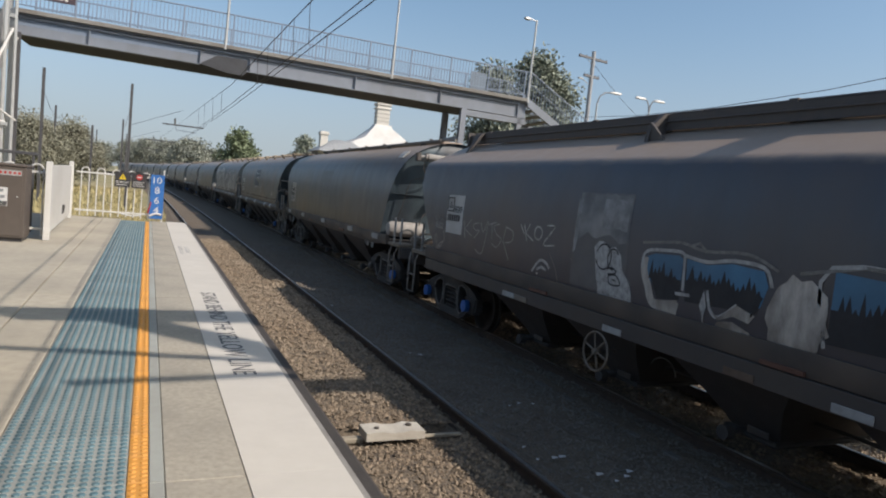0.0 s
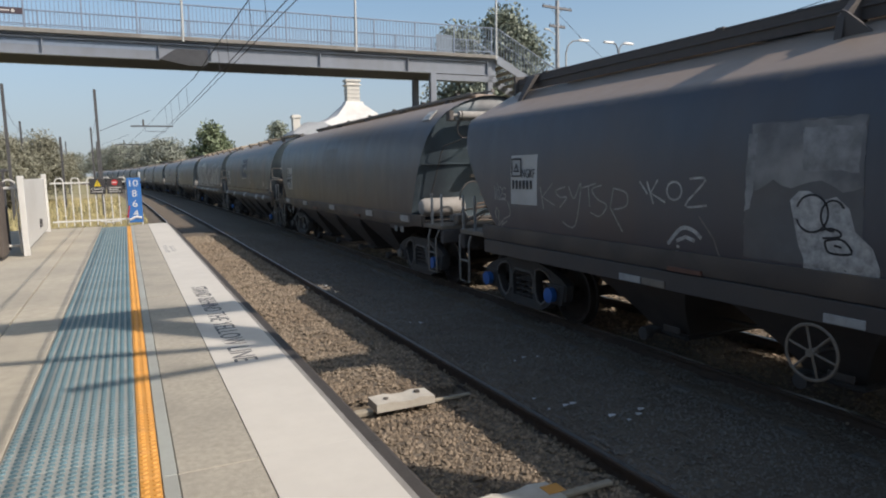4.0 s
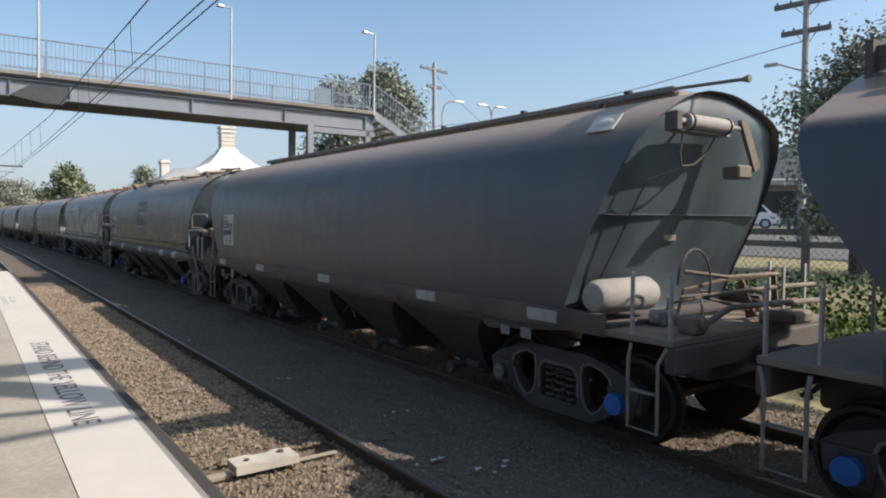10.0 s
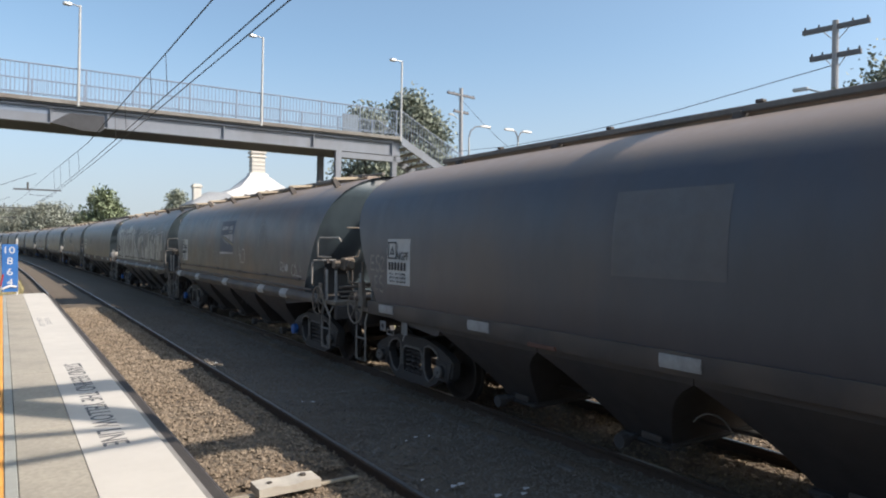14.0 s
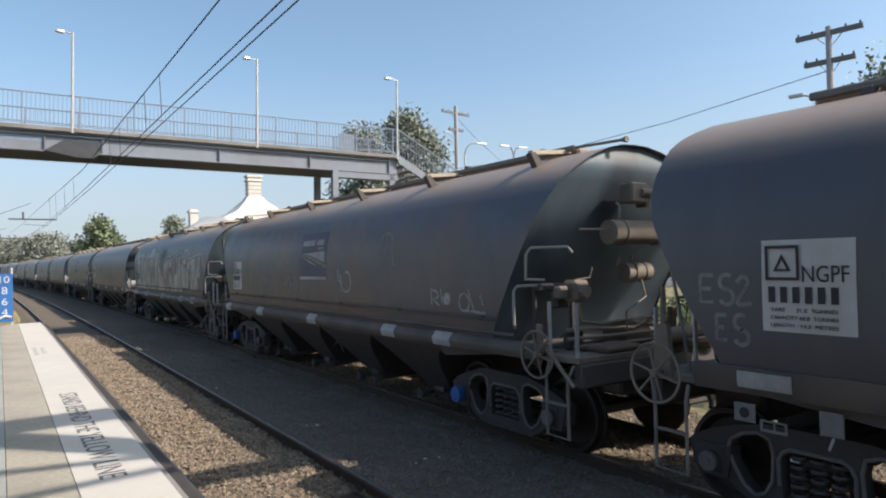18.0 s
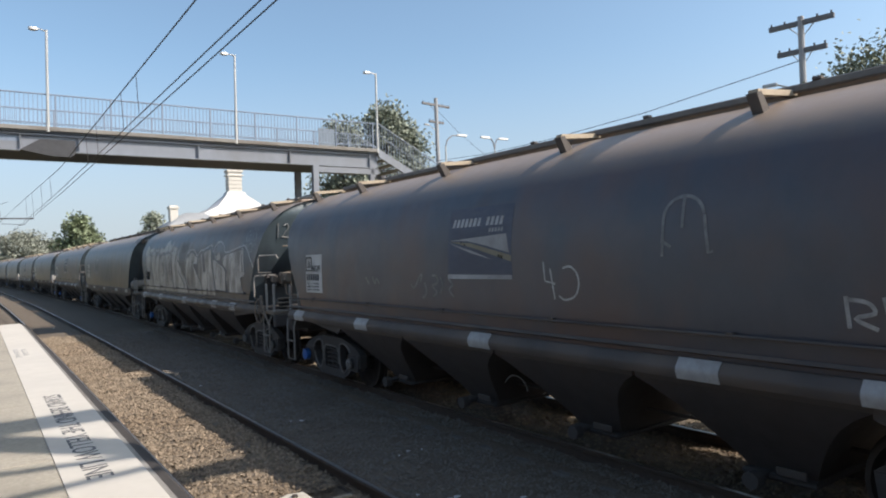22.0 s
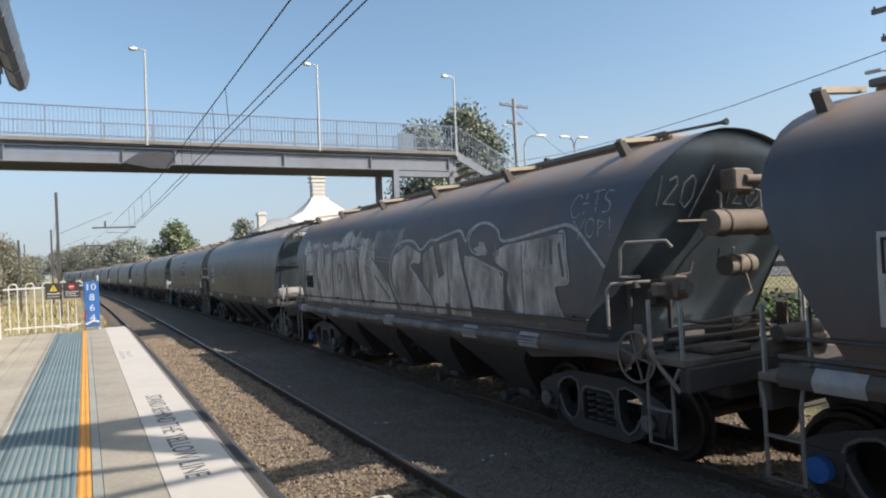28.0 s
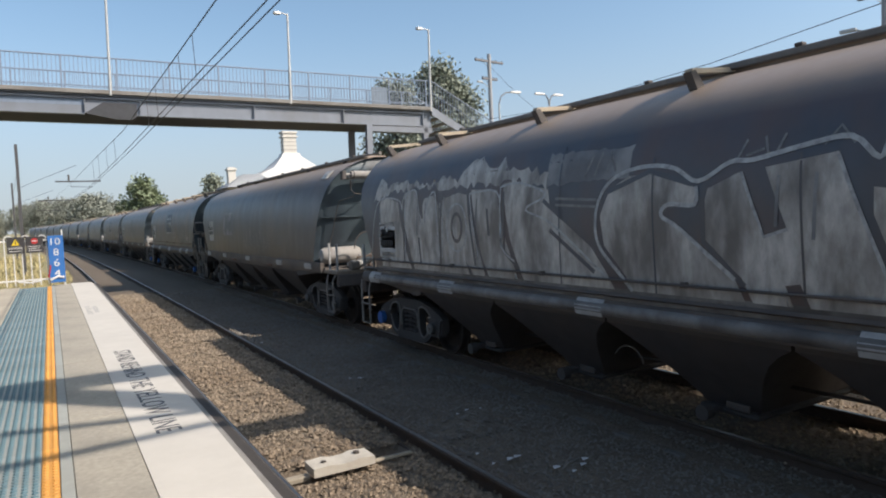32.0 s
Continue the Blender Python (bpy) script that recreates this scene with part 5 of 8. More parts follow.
def brake_end(t):
    """Brake cylinder, hooks and handwheel gear at the near end."""
    part("brake_cylinder", cached("bcyl", lambda: Shape().cyl((-0.50, -6.62, 2.33), (0.45, -6.62, 2.33), 0.14, 20).torus((-0.32, -6.62, 2.33), "x", 0.142, 0.014, 20, 6).torus((0.26, -6.62, 2.33), "x", 0.142, 0.014, 20, 6).torus((0.43, -6.62, 2.33), "x", 0.136, 0.02, 20, 6).mesh("brake_cylinder", DUSTY)), DUSTY, t, "dusty tan brake cylinder with two bands", at=(-0.05, 0.38, 0.18))
    part("cylinder_rod", cached("crod", lambda: Shape().cyl((0.50, -6.62, 2.33), (1.10, -6.60, 2.33), 0.018).cyl((-0.95, -6.6, 2.36), (-0.55, -6.62, 2.36), 0.014).mesh("cylinder_rod", DUSTY)), DUSTY, t, at=(-0.05, 0.38, 0.18))
    part("small_cylinder", cached("scyl", lambda: Shape().cyl((-0.05, -6.25, 1.82), (0.38, -6.25, 1.82), 0.115, 16).torus((0.08, -6.25, 1.82), "x", 0.118, 0.012, 18, 6).torus((0.26, -6.25, 1.82), "x", 0.118, 0.012, 18, 6).mesh("small_cylinder", DUSTY)), DUSTY, t, "small tan cylinder", at=(0.05, 0.30, 0.22))
    for n, path in enumerate(([(-0.35, -6.6, 2.48), (-0.36, -6.62, 2.62), (-0.33, -6.55, 2.66)], [(0.30, -6.6, 2.48), (0.27, -6.62, 2.66), (0.30, -6.55, 2.68)], [(0.05, -6.2, 1.93), (0.02, -6.25, 2.05)], [(0.28, -6.2, 1.93), (0.26, -6.25, 2.05)])):
        part("hanger", cached(f"hanger{n}", lambda: Shape().tube(path, 0.014).mesh("hanger", TANK)), TANK, t, at=(-0.02, 0.36, 0.19))
    part("gear_box", cached("gbox", lambda: Shape().box(-0.30, -6.78, 2.78, -0.02, -6.58, 3.02, 0.02).cyl((-0.15, -6.78, 2.90), (0.16, -6.80, 2.90), 0.05, 12).box(-0.02, -6.74, 2.74, 0.06, -6.58, 3.0, 0.01).mesh("gear_box", DUSTY)), DUSTY, t, "dusty gear box high on the end sheet", at=(0, 0.40, 0.06))
    part("grab_rail", cached("grab1", lambda: Shape().tube([(-1.38, -5.55, 1.44), (-1.43, -5.6, 1.48), (-1.43, -5.6, 1.86), (-1.41, -5.64, 1.92), (-1.05, -5.85, 1.93)], 0.018).tube([(-1.1, -5.75, 1.98), (-1.38, -5.76, 2.0), (-1.40, -5.80, 2.28), (-1.38, -5.86, 2.35), (-1.15, -6.2, 2.35), (-1.12, -6.24, 2.28)], 0.018).mesh("grab_rail", TANK)), TANK, t, "pale bent grab rails")
    part("control_valve", cached("cvalve", lambda: Shape().box(-0.95, -6.42, 1.62, -0.72, -6.22, 1.86, 0.03).box(-1.12, -6.36, 1.66, -0.98, -6.24, 1.80, 0.02).cyl((-0.84, -6.5, 1.74), (-0.84, -6.2, 1.74), 0.07).tube([(-0.84, -6.35, 1.62), (-0.84, -6.4, 1.40), (-0.6, -6.45, 1.36), (0.2, -6.5, 1.40), (0.35, -6.45, 1.30)], 0.022).tube([(-1.0, -6.3, 1.30), (-0.2, -6.45, 1.34), (0.6, -6.5, 1.28)], 0.026).mesh("control_valve", DUSTY)), DUSTY, t, "tan brake valve and pipes", at=(-0.08, 0.25, 0.12))
    part("deck_gear", cached("dgear", lambda: Shape().cyl((0.0, -6.55, 1.32), (0.75, -6.6, 1.34), 0.09, 14).cyl((0.75, -6.62, 1.34), (0.88, -6.62, 1.34), 0.16, 16).box(0.2, -6.7, 1.20, 0.7, -6.4, 1.30, 0.03).mesh("deck_gear", DUSTY)), DUSTY, t, "rust brown brake motor on the deck")
    part("hose", cached("hose_d", lambda: Shape().tube([(0.4, -6.3, 1.7), (0.55, -6.45, 1.62), (0.45, -6.5, 1.45), (0.15, -6.5, 1.36)], 0.012).mesh("hose", UNDER)), UNDER, t)
    hand_wheel(t, -6.05, 1.20)
    rack = part("valve_rack", cached("vrack", lambda: Shape().box(-1.22, -5.80, 1.86, -0.62, -5.66, 1.94, 0.01).mesh("valve_rack", BOGIE)), BOGIE, t, "dark frame that carries the brake valves")
    part("rack_leg", cached("vleg1", lambda: Shape().box(-1.22, -5.72, 1.20, -1.18, -5.67, 1.858, 0.008).mesh("rack_leg", BOGIE)), BOGIE, rack)
    part("rack_leg", cached("vleg2", lambda: Shape().box(-0.68, -5.76, 1.20, -0.64, -5.71, 1.858, 0.008).mesh("rack_leg", BOGIE)), BOGIE, rack)
    part("valve_body", cached("vbody1", lambda: Shape().box(-1.08, -5.92, 1.66, -0.84, -5.802, 1.85, 0.03).mesh("valve_body", BOGIE)), BOGIE, rack)
    part("valve_body", cached("vbody2", lambda: Shape().box(-1.05, -6.08, 1.202, -0.80, -5.96, 1.42, 0.03).mesh("valve_body", BOGIE)), BOGIE, rack)
    part("pipework", cached("pipes2", lambda: Shape().tube([(-1.10, -6.10, 1.42), (-0.80, -6.20, 1.44), (-0.2, -6.25, 1.40), (0.1, -6.22, 1.48), (0.3, -6.25, 1.36)], 0.020, 6).tube([(-1.15, -6.16, 1.34), (-0.6, -6.28, 1.35), (0.0, -6.34, 1.36), (0.5, -6.40, 1.30)], 0.024, 6).tube([(-1.12, -6.22, 1.26), (-0.5, -6.36, 1.27), (0.2, -6.42, 1.28)], 0.020, 6).tube([(-0.9, -5.9, 1.86), (-0.88, -6.05, 1.98), (-0.70, -6.08, 2.0), (-0.68, -6.1, 2.12)], 0.012, 6).tube([(-0.35, -6.3, 1.25), (-0.30, -6.25, 1.60), (0.1, -6.2, 1.75), (0.15, -6.1, 1.95)], 0.012, 6).mesh("pipework", DUSTY)), DUSTY, t, "bundle of tan brake pipes")
    part("diagonal_iron", cached("diag", lambda: Shape().tube([(-1.46, -6.15, 1.28), (-1.48, -6.58, 0.92)], 0.022, 6).box(-1.47, -6.10, 1.22, -1.43, -6.0, 1.52, 0.01).mesh("diagonal_iron", DUSTY)), DUSTY, t)
    part("cover_plate", cached("dg1", lambda: Shape().box(-0.95, -6.55, 1.20, -0.40, -6.15, 1.27, 0.02).mesh("cover_plate", RUSTY)), RUSTY, t, "rust brown cover plate")
    part("gear_housing", cached("dg2", lambda: Shape().box(-0.30, -6.25, 1.20, 0.15, -5.85, 1.40, 0.03).mesh("gear_housing", RUSTY)), RUSTY, t, "rust brown gear housing")
    part("filter", cached("dg3", lambda: Shape().cyl((0.45, -6.3, 1.2), (0.45, -6.3, 1.62), 0.06, 10).mesh("filter", RUSTY)), RUSTY, t, "upright air filter")


def wheel_end(t):
    """Handwheel stand at the other end."""
    hand_wheel(t, 6.70, 1.20, 0.26)
    part("wheel_stand", cached("wstand", lambda: Shape().prism([(6.60, 1.15), (6.80, 1.15), (6.76, 1.62), (6.64, 1.62)], "x", -1.40, -1.34).tube([(-1.36, 6.70, 1.60), (-1.36, 6.70, 1.95)], 0.025).mesh("wheel_stand", DUSTY)), DUSTY, t, "tan handwheel stand")
    part("ladder", cached("ladder", lambda: Shape().tube([(-1.2, 6.55, 1.2), (-1.2, 6.72, 2.1), (-1.2, 6.6, 2.3)], 0.016).tube([(-0.8, 6.55, 1.2), (-0.8, 6.72, 2.1), (-0.8, 6.6, 2.3)], 0.016).tube([(-1.2, 6.62, 1.5), (-0.8, 6.62, 1.5)], 0.014).tube([(-1.2, 6.68, 1.85), (-0.8, 6.68, 1.85)], 0.014).mesh("ladder", TANK)), TANK, t, "small pale ladder")


CENTRE = 5.25          # middle of the first wagon in view at the start
PITCH = 14.3
GONE = [(0, 0.00), (1, 0.62), (2, 1.28), (3, 2.00), (4, 2.82), (4.5, 3.24), (5.5, 4.20), (6.5, 5.25), (7, 5.82), (7.5, 6.40), (8, 7.03), (8.5, 7.80), (9, 8.58), (9.5, 9.33), (10, 10.10), (11, 11.73), (12, 13.45), (13, 15.12), (14, 16.73), (15, 18.24), (15.5, 18.97), (16.5, 20.40), (17.5, 21.84), (18, 22.58), (18.5, 23.27), (19, 23.98), (19.5, 24.69), (20, 25.40), (20.5, 26.11), (21, 26.80), (21.5, 27.49), (22, 28.18), (22.5, 28.87), (23, 29.58), (23.5, 30.29), (24, 31.01), (24.5, 31.72), (25, 32.40), (27.5, 36.08), (28, 36.79), (28.5, 37.49), (29, 38.19), (29.5, 38.90), (30, 39.65), (31, 41.18), (32, 42.70)]
MOVING = []

LABELS = {
    "smooth": "brown grain hopper wagon, plain roof and air tank",
    "bracket": "brown grain hopper wagon with roof brackets",
    "walk": "dark grain hopper wagon with a roof walkway",
}


SLACK = {3: -0.62, 4: -1.0}          # wagons that ride closer together


def middle(k):
    return CENTRE + PITCH * k + SLACK.get(k, -1.0 if k > 4 else 0.0)


def add_wagon(k, style, near, other, extra=""):
    t, wheels = wagon("grain_wagon", middle(k), style, (LABELS[style] + extra))
    near(t)
    if other:
        other(t)
    MOVING.append((t, middle(k), wheels if 0 <= k <= 4 else []))
    return t


WORN_PALE = material("thin worn grey paint", (0.30, 0.30, 0.305), 0.6, other=(0.12, 0.118, 0.12), scale=5, big=2.0, mix=0.9, dirt=(0.13, 0.128, 0.13), dirt_amount=0.6, bump=0.05)


def torn(poly, amount, seed):
    """An outline with a ragged edge."""
    rng = random.Random(seed)
    out = []
    for (a, b), (c, d) in zip(poly, poly[1:] + poly[:1]):
        k = max(1, int(math.hypot(c - a, d - b) / 0.07))
        out += [(a + (c - a) * i / k + rng.uniform(-amount, amount), b + (d - b) * i / k + rng.uniform(-amount, amount)) for i in range(k)]
    return out


# first wagon: walkway, board, scribbles, faces of old paint, blue forest graffiti
wb = add_wagon(0, "walk", tank_end, None, ", blue forest letters")
number_board(wb, 5.51, 1.69, 2.37, 0.67, "NGKF", False)
hand_wheel(wb, 0.81, 0.66, 0.23, -1.44)
for u in (-3.775, -5.525, 4.905, 6.655):
    blue_cap(wb, u)
part("sill_skirt", Shape().box(-1.445, -5.6, 0.92, -1.40, 6.3, 1.118, 0.006), WAGON_LOW, wb, "deep dark sill under the body")
for u, plate in ((2.98, MARKER), (2.62, DUSTY), (0.54, MARKER), (-1.28, RUSTY), (-2.36, MARKER)):
    part("marker", Shape().box(-1.462, -0.17, 0.935, -1.447, 0.17, 1.01, 0.004), plate, wb, "worn marker plate on the sill", at=(0, u, 0))
part("graffiti_scribble", stroke([[(4.76, 1.94), (4.68, 1.65)], [(4.48, 1.99), (4.71, 1.81), (4.43, 1.71)], [(4.2, 1.95), (4.4, 1.9), (4.32, 1.82), (4.17, 1.82), (4.32, 1.69)], [(4.13, 1.96), (4.02, 1.81), (3.88, 2.0), (4.0, 1.48), (4.27, 1.51)], [(3.87, 1.94), (3.6, 2.0)], [(3.74, 1.97), (3.71, 1.72)], [(3.49, 1.98), (3.67, 1.93), (3.57, 1.82), (3.4, 1.75), (3.53, 1.62), (3.7, 1.66)], [(3.28, 1.96), (3.34, 1.73), (3.13, 1.47)], [(3.28, 1.95), (3.07, 1.9), (3.07, 1.76), (3.28, 1.71)]], 0.019), MID_SPRAY, wb, "thin grey scribbled tag")
part("graffiti_scribble", stroke([[(2.86, 2.03), (2.74, 1.9)], [(2.75, 2.03), (2.65, 1.8)], [(2.59, 2.05), (2.69, 1.91), (2.48, 1.82)], arc(2.36, 1.94, 0.10, 0.09, 0, 360), [(2.16, 2.06), (1.96, 2.05), (2.21, 1.8), (1.94, 1.81)]], 0.022), SPRAY, wb, "thin pale tag of three letters")
part("graffiti_scribble", stroke([[(5.98, 1.94), (5.95, 1.73), (5.92, 1.92), (5.89, 1.74)], [(5.9, 1.98), (5.83, 1.85), (5.89, 1.74), (5.79, 1.8), (5.76, 1.88), (5.82, 1.93), (5.89, 1.87)], [(5.65, 1.9), (5.72, 1.92), (5.74, 1.84), (5.65, 1.81), (5.68, 1.76), (5.76, 1.77)], [(5.92, 1.45), (5.96, 1.54), (5.92, 1.62), (5.86, 1.55), (5.88, 1.44)], [(5.85, 1.74), (5.66, 1.74), (5.55, 1.63), (5.56, 1.52), (5.74, 1.46)], [(5.84, 1.44), (5.88, 1.34), (5.74, 1.44), (5.85, 1.23), (5.78, 1.36), (5.62, 1.44)]], 0.018), MID_SPRAY, wb, "pale looping tag beside the board")
part("graffiti_mark", stroke([[(2.44, 1.40), (2.26, 1.57), (2.10, 1.56), (2.00, 1.49)], [(2.32, 1.44), (2.20, 1.49), (2.08, 1.46)], [(2.30, 1.40), (2.32, 1.30), (2.33, 1.22)]], 0.040), SPRAY, wb, "white curved mark")
part("graffiti_mark", stroke([[(2.03, 1.7), (1.85, 1.5), (1.74, 1.24)]], 0.014), DIM_SPRAY, wb, "thin pale line")
part("faded_panel", fill(torn([(1.50, 2.54), (0.46, 2.55), (0.44, 1.30), (1.52, 1.32)], 0.008, 4), 0.003), FAINT, wb, "faint painted-over panel")
part("faded_panel", fill(torn([(1.48, 2.53), (0.47, 2.54), (0.45, 2.02), (0.62, 1.96), (0.80, 2.06), (1.05, 2.00), (1.22, 2.05), (1.40, 1.96), (1.49, 2.00)], 0.014, 5), 0.006), FADED, wb, "faded grey field of the panel, worn away below")
part("faded_panel", fill(torn([(1.50, 2.45), (1.42, 2.46), (1.41, 2.10), (1.45, 1.80), (1.51, 1.78)], 0.010, 6), 0.009), WORN_PALE, wb, "pale scraped edge of the panel")
part("faded_panel", fill(torn([(0.98, 2.49), (0.50, 2.47), (0.48, 2.12), (0.96, 2.14)], 0.014, 7), 0.009), WORN_PALE, wb, "smaller pale patch")


FACE = [(1.06, 1.89), (0.98, 1.97), (0.89, 1.97), (0.76, 1.90), (0.66, 1.93), (0.55, 1.84), (0.50, 1.67), (0.36, 1.55), (0.30, 1.40), (0.31, 1.26), (0.42, 1.27), (0.58, 1.33), (0.66, 1.27), (0.79, 1.24), (0.92, 1.30), (0.92, 1.42), (0.97, 1.52)]
part("graffiti_face", fill(FACE, 0.010), SPRAY, wb, "pale blob of spray paint")
part("graffiti_face_line", stroke([arc(0.86, 1.79, 0.14, 0.15, 20, 340), arc(0.68, 1.78, 0.10, 0.12, 150, -100), [(0.78, 1.66), (0.70, 1.68), (0.62, 1.66), (0.62, 1.62), (0.76, 1.60)], [(0.74, 1.58), (0.60, 1.60), (0.52, 1.50), (0.70, 1.49), (0.74, 1.58)], [(0.66, 1.55), (0.60, 1.54)]], 0.018, 0.014), BOARD_INK, wb, "dark outline strokes")


def firs(parent, u0, u1, foot, tops, seed):
    """A dark wood along the foot of a letter, each fir a spike."""
    rng = random.Random(seed)
    s = Shape()
    n = max(5, int(abs(u1 - u0) / 0.055))
    for i in range(n):
        c = u0 + (u1 - u0) * (i + 0.5) / n
        b = len(s.v)
        w = rng.uniform(0.035, 0.06)
        s.v.extend([surface(c - w, foot, 0.010), surface(c + w, foot, 0.010), surface(c, foot + tops * rng.uniform(0.35, 1.0), 0.010)])
        s.f.append((b, b + 1, b + 2))
    tagged(part("fir", s, BOARD_INK, parent, smooth=0), "dark painted fir trees", kind="stuff")


def forest_letter(sky_poly, dark_poly, foot, tops, outline, seed, thick=0.035):
    g = part("graffiti_letter", fill(sky_poly, 0.006), BLUE_SPRAY, wb, "blue graffiti fill with dark fir trees")
    part("dark_wood", fill(dark_poly, 0.009), BOARD_INK, g, "dark lower fill")
    us = [p[0] for p in sky_poly]
    firs(g, max(us) - 0.06, min(us) + 0.06, foot, tops, seed)
    part("outline", stroke(outline, thick, 0.012), SPRAY, g, "pale spray outline")


forest_letter([(0.11, 1.70), (0.10, 1.89), (0.0, 1.93), (-0.36, 1.95), (-0.42, 1.92), (-0.42, 1.52), (-0.12, 1.52)], [(0.06, 1.72), (-0.42, 1.70), (-0.42, 1.50), (-0.10, 1.46)], 1.66, 0.24, [[(0.17, 1.76), (0.17, 1.89), (0.10, 1.95), (-0.02, 1.97), (-0.35, 1.99), (-0.44, 1.96)], [(-0.44, 1.95), (-0.46, 1.60)], [(-0.36, 1.56), (-0.56, 1.57)]], 1)
forest_letter([(-0.47, 1.93), (-0.74, 1.90), (-1.05, 1.95), (-1.40, 1.93), (-1.46, 1.80), (-1.40, 1.60), (-0.50, 1.58)], [(-0.48, 1.72), (-1.42, 1.70), (-1.36, 1.54), (-0.50, 1.50)], 1.68, 0.20, [[(-0.44, 1.96), (-0.74, 1.93), (-1.05, 1.98), (-1.40, 1.96), (-1.50, 1.80)], [(-0.78, 1.66), (-0.84, 1.48), (-0.95, 1.43), (-1.15, 1.58)]], 2)
forest_letter([(-2.06, 1.56), (-2.06, 2.02), (-3.30, 1.96), (-3.42, 1.80), (-3.36, 1.56)], [(-2.06, 1.72), (-3.38, 1.70), (-3.34, 1.46), (-2.06, 1.44)], 1.66, 0.26, [[(-2.04, 1.40), (-2.03, 2.05), (-3.30, 1.99), (-3.46, 1.80), (-3.38, 1.40)]], 3)
part("graffiti_fill", stroke([[(0.14, 1.88), (0.14, 1.74), (0.05, 1.56), (-0.06, 1.40), (-0.40, 1.44)]], 0.105, 0.008), SILVER, wb, "worn pale letter edge")
part("graffiti_fill", fill([(-0.10, 1.42), (-0.42, 1.47), (-0.39, 1.22), (-0.30, 1.20), (-0.24, 1.26), (-0.06, 1.24)], 0.009), SILVER, wb, "pale grey graffiti fill")
part("graffiti_fill", fill([(-0.70, 1.50), (-0.745, 1.66), (-0.79, 1.50), (-0.77, 1.40), (-0.765, 1.18), (-0.745, 1.18), (-0.75, 1.40)], 0.013), SPRAY, wb, "pale spike")
part("graffiti_fill", fill([(-0.86, 1.46), (-0.95, 1.43), (-1.15, 1.58), (-1.36, 1.52), (-1.30, 1.44), (-1.12, 1.47), (-0.95, 1.40)], 0.013), SILVER, wb, "pale curved fill")
part("graffiti_fill", fill([(-0.88, 1.30), (-0.95, 1.39), (-1.12, 1.42), (-1.32, 1.36), (-1.34, 1.27), (-0.90, 1.25)], 0.013), SILVER, wb, "pale teardrop fill")
part("graffiti_fill", fill(torn([(-1.50, 1.30), (-1.48, 1.62), (-1.55, 1.84), (-1.68, 1.93), (-1.86, 1.90), (-2.02, 1.80), (-2.06, 1.52), (-1.98, 1.34), (-1.86, 1.20), (-1.70, 1.30)], 0.022, 8), 0.012), SILVER, wb, "worn pale grey graffiti fill")
part("graffiti_fill", stroke([[(0.2, 2.03), (-0.1, 2.06), (-0.4, 2.08), (-0.7, 2.03), (-1.2, 2.06), (-1.55, 1.95)], [(-1.75, 1.96), (-2.3, 2.08), (-3.3, 2.04)], [(-0.5, 2.06), (-0.62, 2.10), (-0.72, 2.02)]], 0.03, 0.012), DIM_SPRAY, wb, "rough spray edge")

# second wagon: plain side, board, one faded square
wc = add_wagon(1, "smooth", tank_end, wheel_end)
BRACKET_PLATE = material("pale worn bracket plate", (0.20, 0.195, 0.19), 0.7, other=(0.11, 0.105, 0.10), scale=12, bump=0.1)
plate = part("bracket_plate", Shape().box(-1.40, 5.83, 0.90, -1.385, 6.01, 1.05, 0.006), BRACKET_PLATE, wc, "pale square plate with a round hole")
part("bolt_hole", Shape().cyl((-1.404, 5.92, 0.975), (-1.39, 5.92, 0.975), 0.042, 14), BOARD_INK, plate)
slot = part("slotted_bracket", Shape().box(-1.40, 5.58, 0.855, -1.385, 5.79, 0.875).box(-1.40, 5.58, 0.93, -1.385, 5.79, 0.945).box(-1.40, 5.58, 0.876, -1.385, 5.595, 0.929).box(-1.40, 5.775, 0.876, -1.385, 5.79, 0.929), BRACKET_PLATE, wc, "small pale open frame")
part("slat", Shape().box(-1.398, 5.67, 0.876, -1.388, 5.685, 0.929), BRACKET_PLATE, slot)
part("bracket_plate", Shape().box(-1.40, 5.17, 0.91, -1.385, 5.34, 1.09, 0.006), BRACKET_PLATE, wc, "worn square plate")
part("hook", Shape().tube([(-1.40, 5.24, 0.91), (-1.41, 5.25, 0.87), (-1.41, 5.27, 0.82)], 0.010, 6), MARKER, wc, "short pale hook")
part("bracket_plate", Shape().box(-1.40, -4.55, 0.95, -1.385, -4.38, 1.07, 0.006), BRACKET_PLATE, wc, "worn square plate")
part("bracket_plate", Shape().box(-1.40, -4.20, 0.95, -1.385, -4.05, 1.06, 0.006), BRACKET_PLATE, wc, "worn square plate")
number_board(wc, 5.72, 1.64, 2.325, 0.68, "NGPF")
part("faded_panel", band(steps(-0.02, 1.22), lambda u: 1.97, lambda u: 2.78, 0.004), FAINT, wc, "faded square where a sign was painted out")
def ess(u, h, r=0.06):
    """A chalky S, upper bowl open towards the wagon's near end."""
    return [(u + r * math.cos(radians(a)), h + r + r * math.sin(radians(a))) for a in (130, 90, 45, 0, -45, -90)] + [(u + r * math.cos(radians(a)), h - r + r * math.sin(radians(a))) for a in (90, 135, 180, 225, 270, 315, 340)]


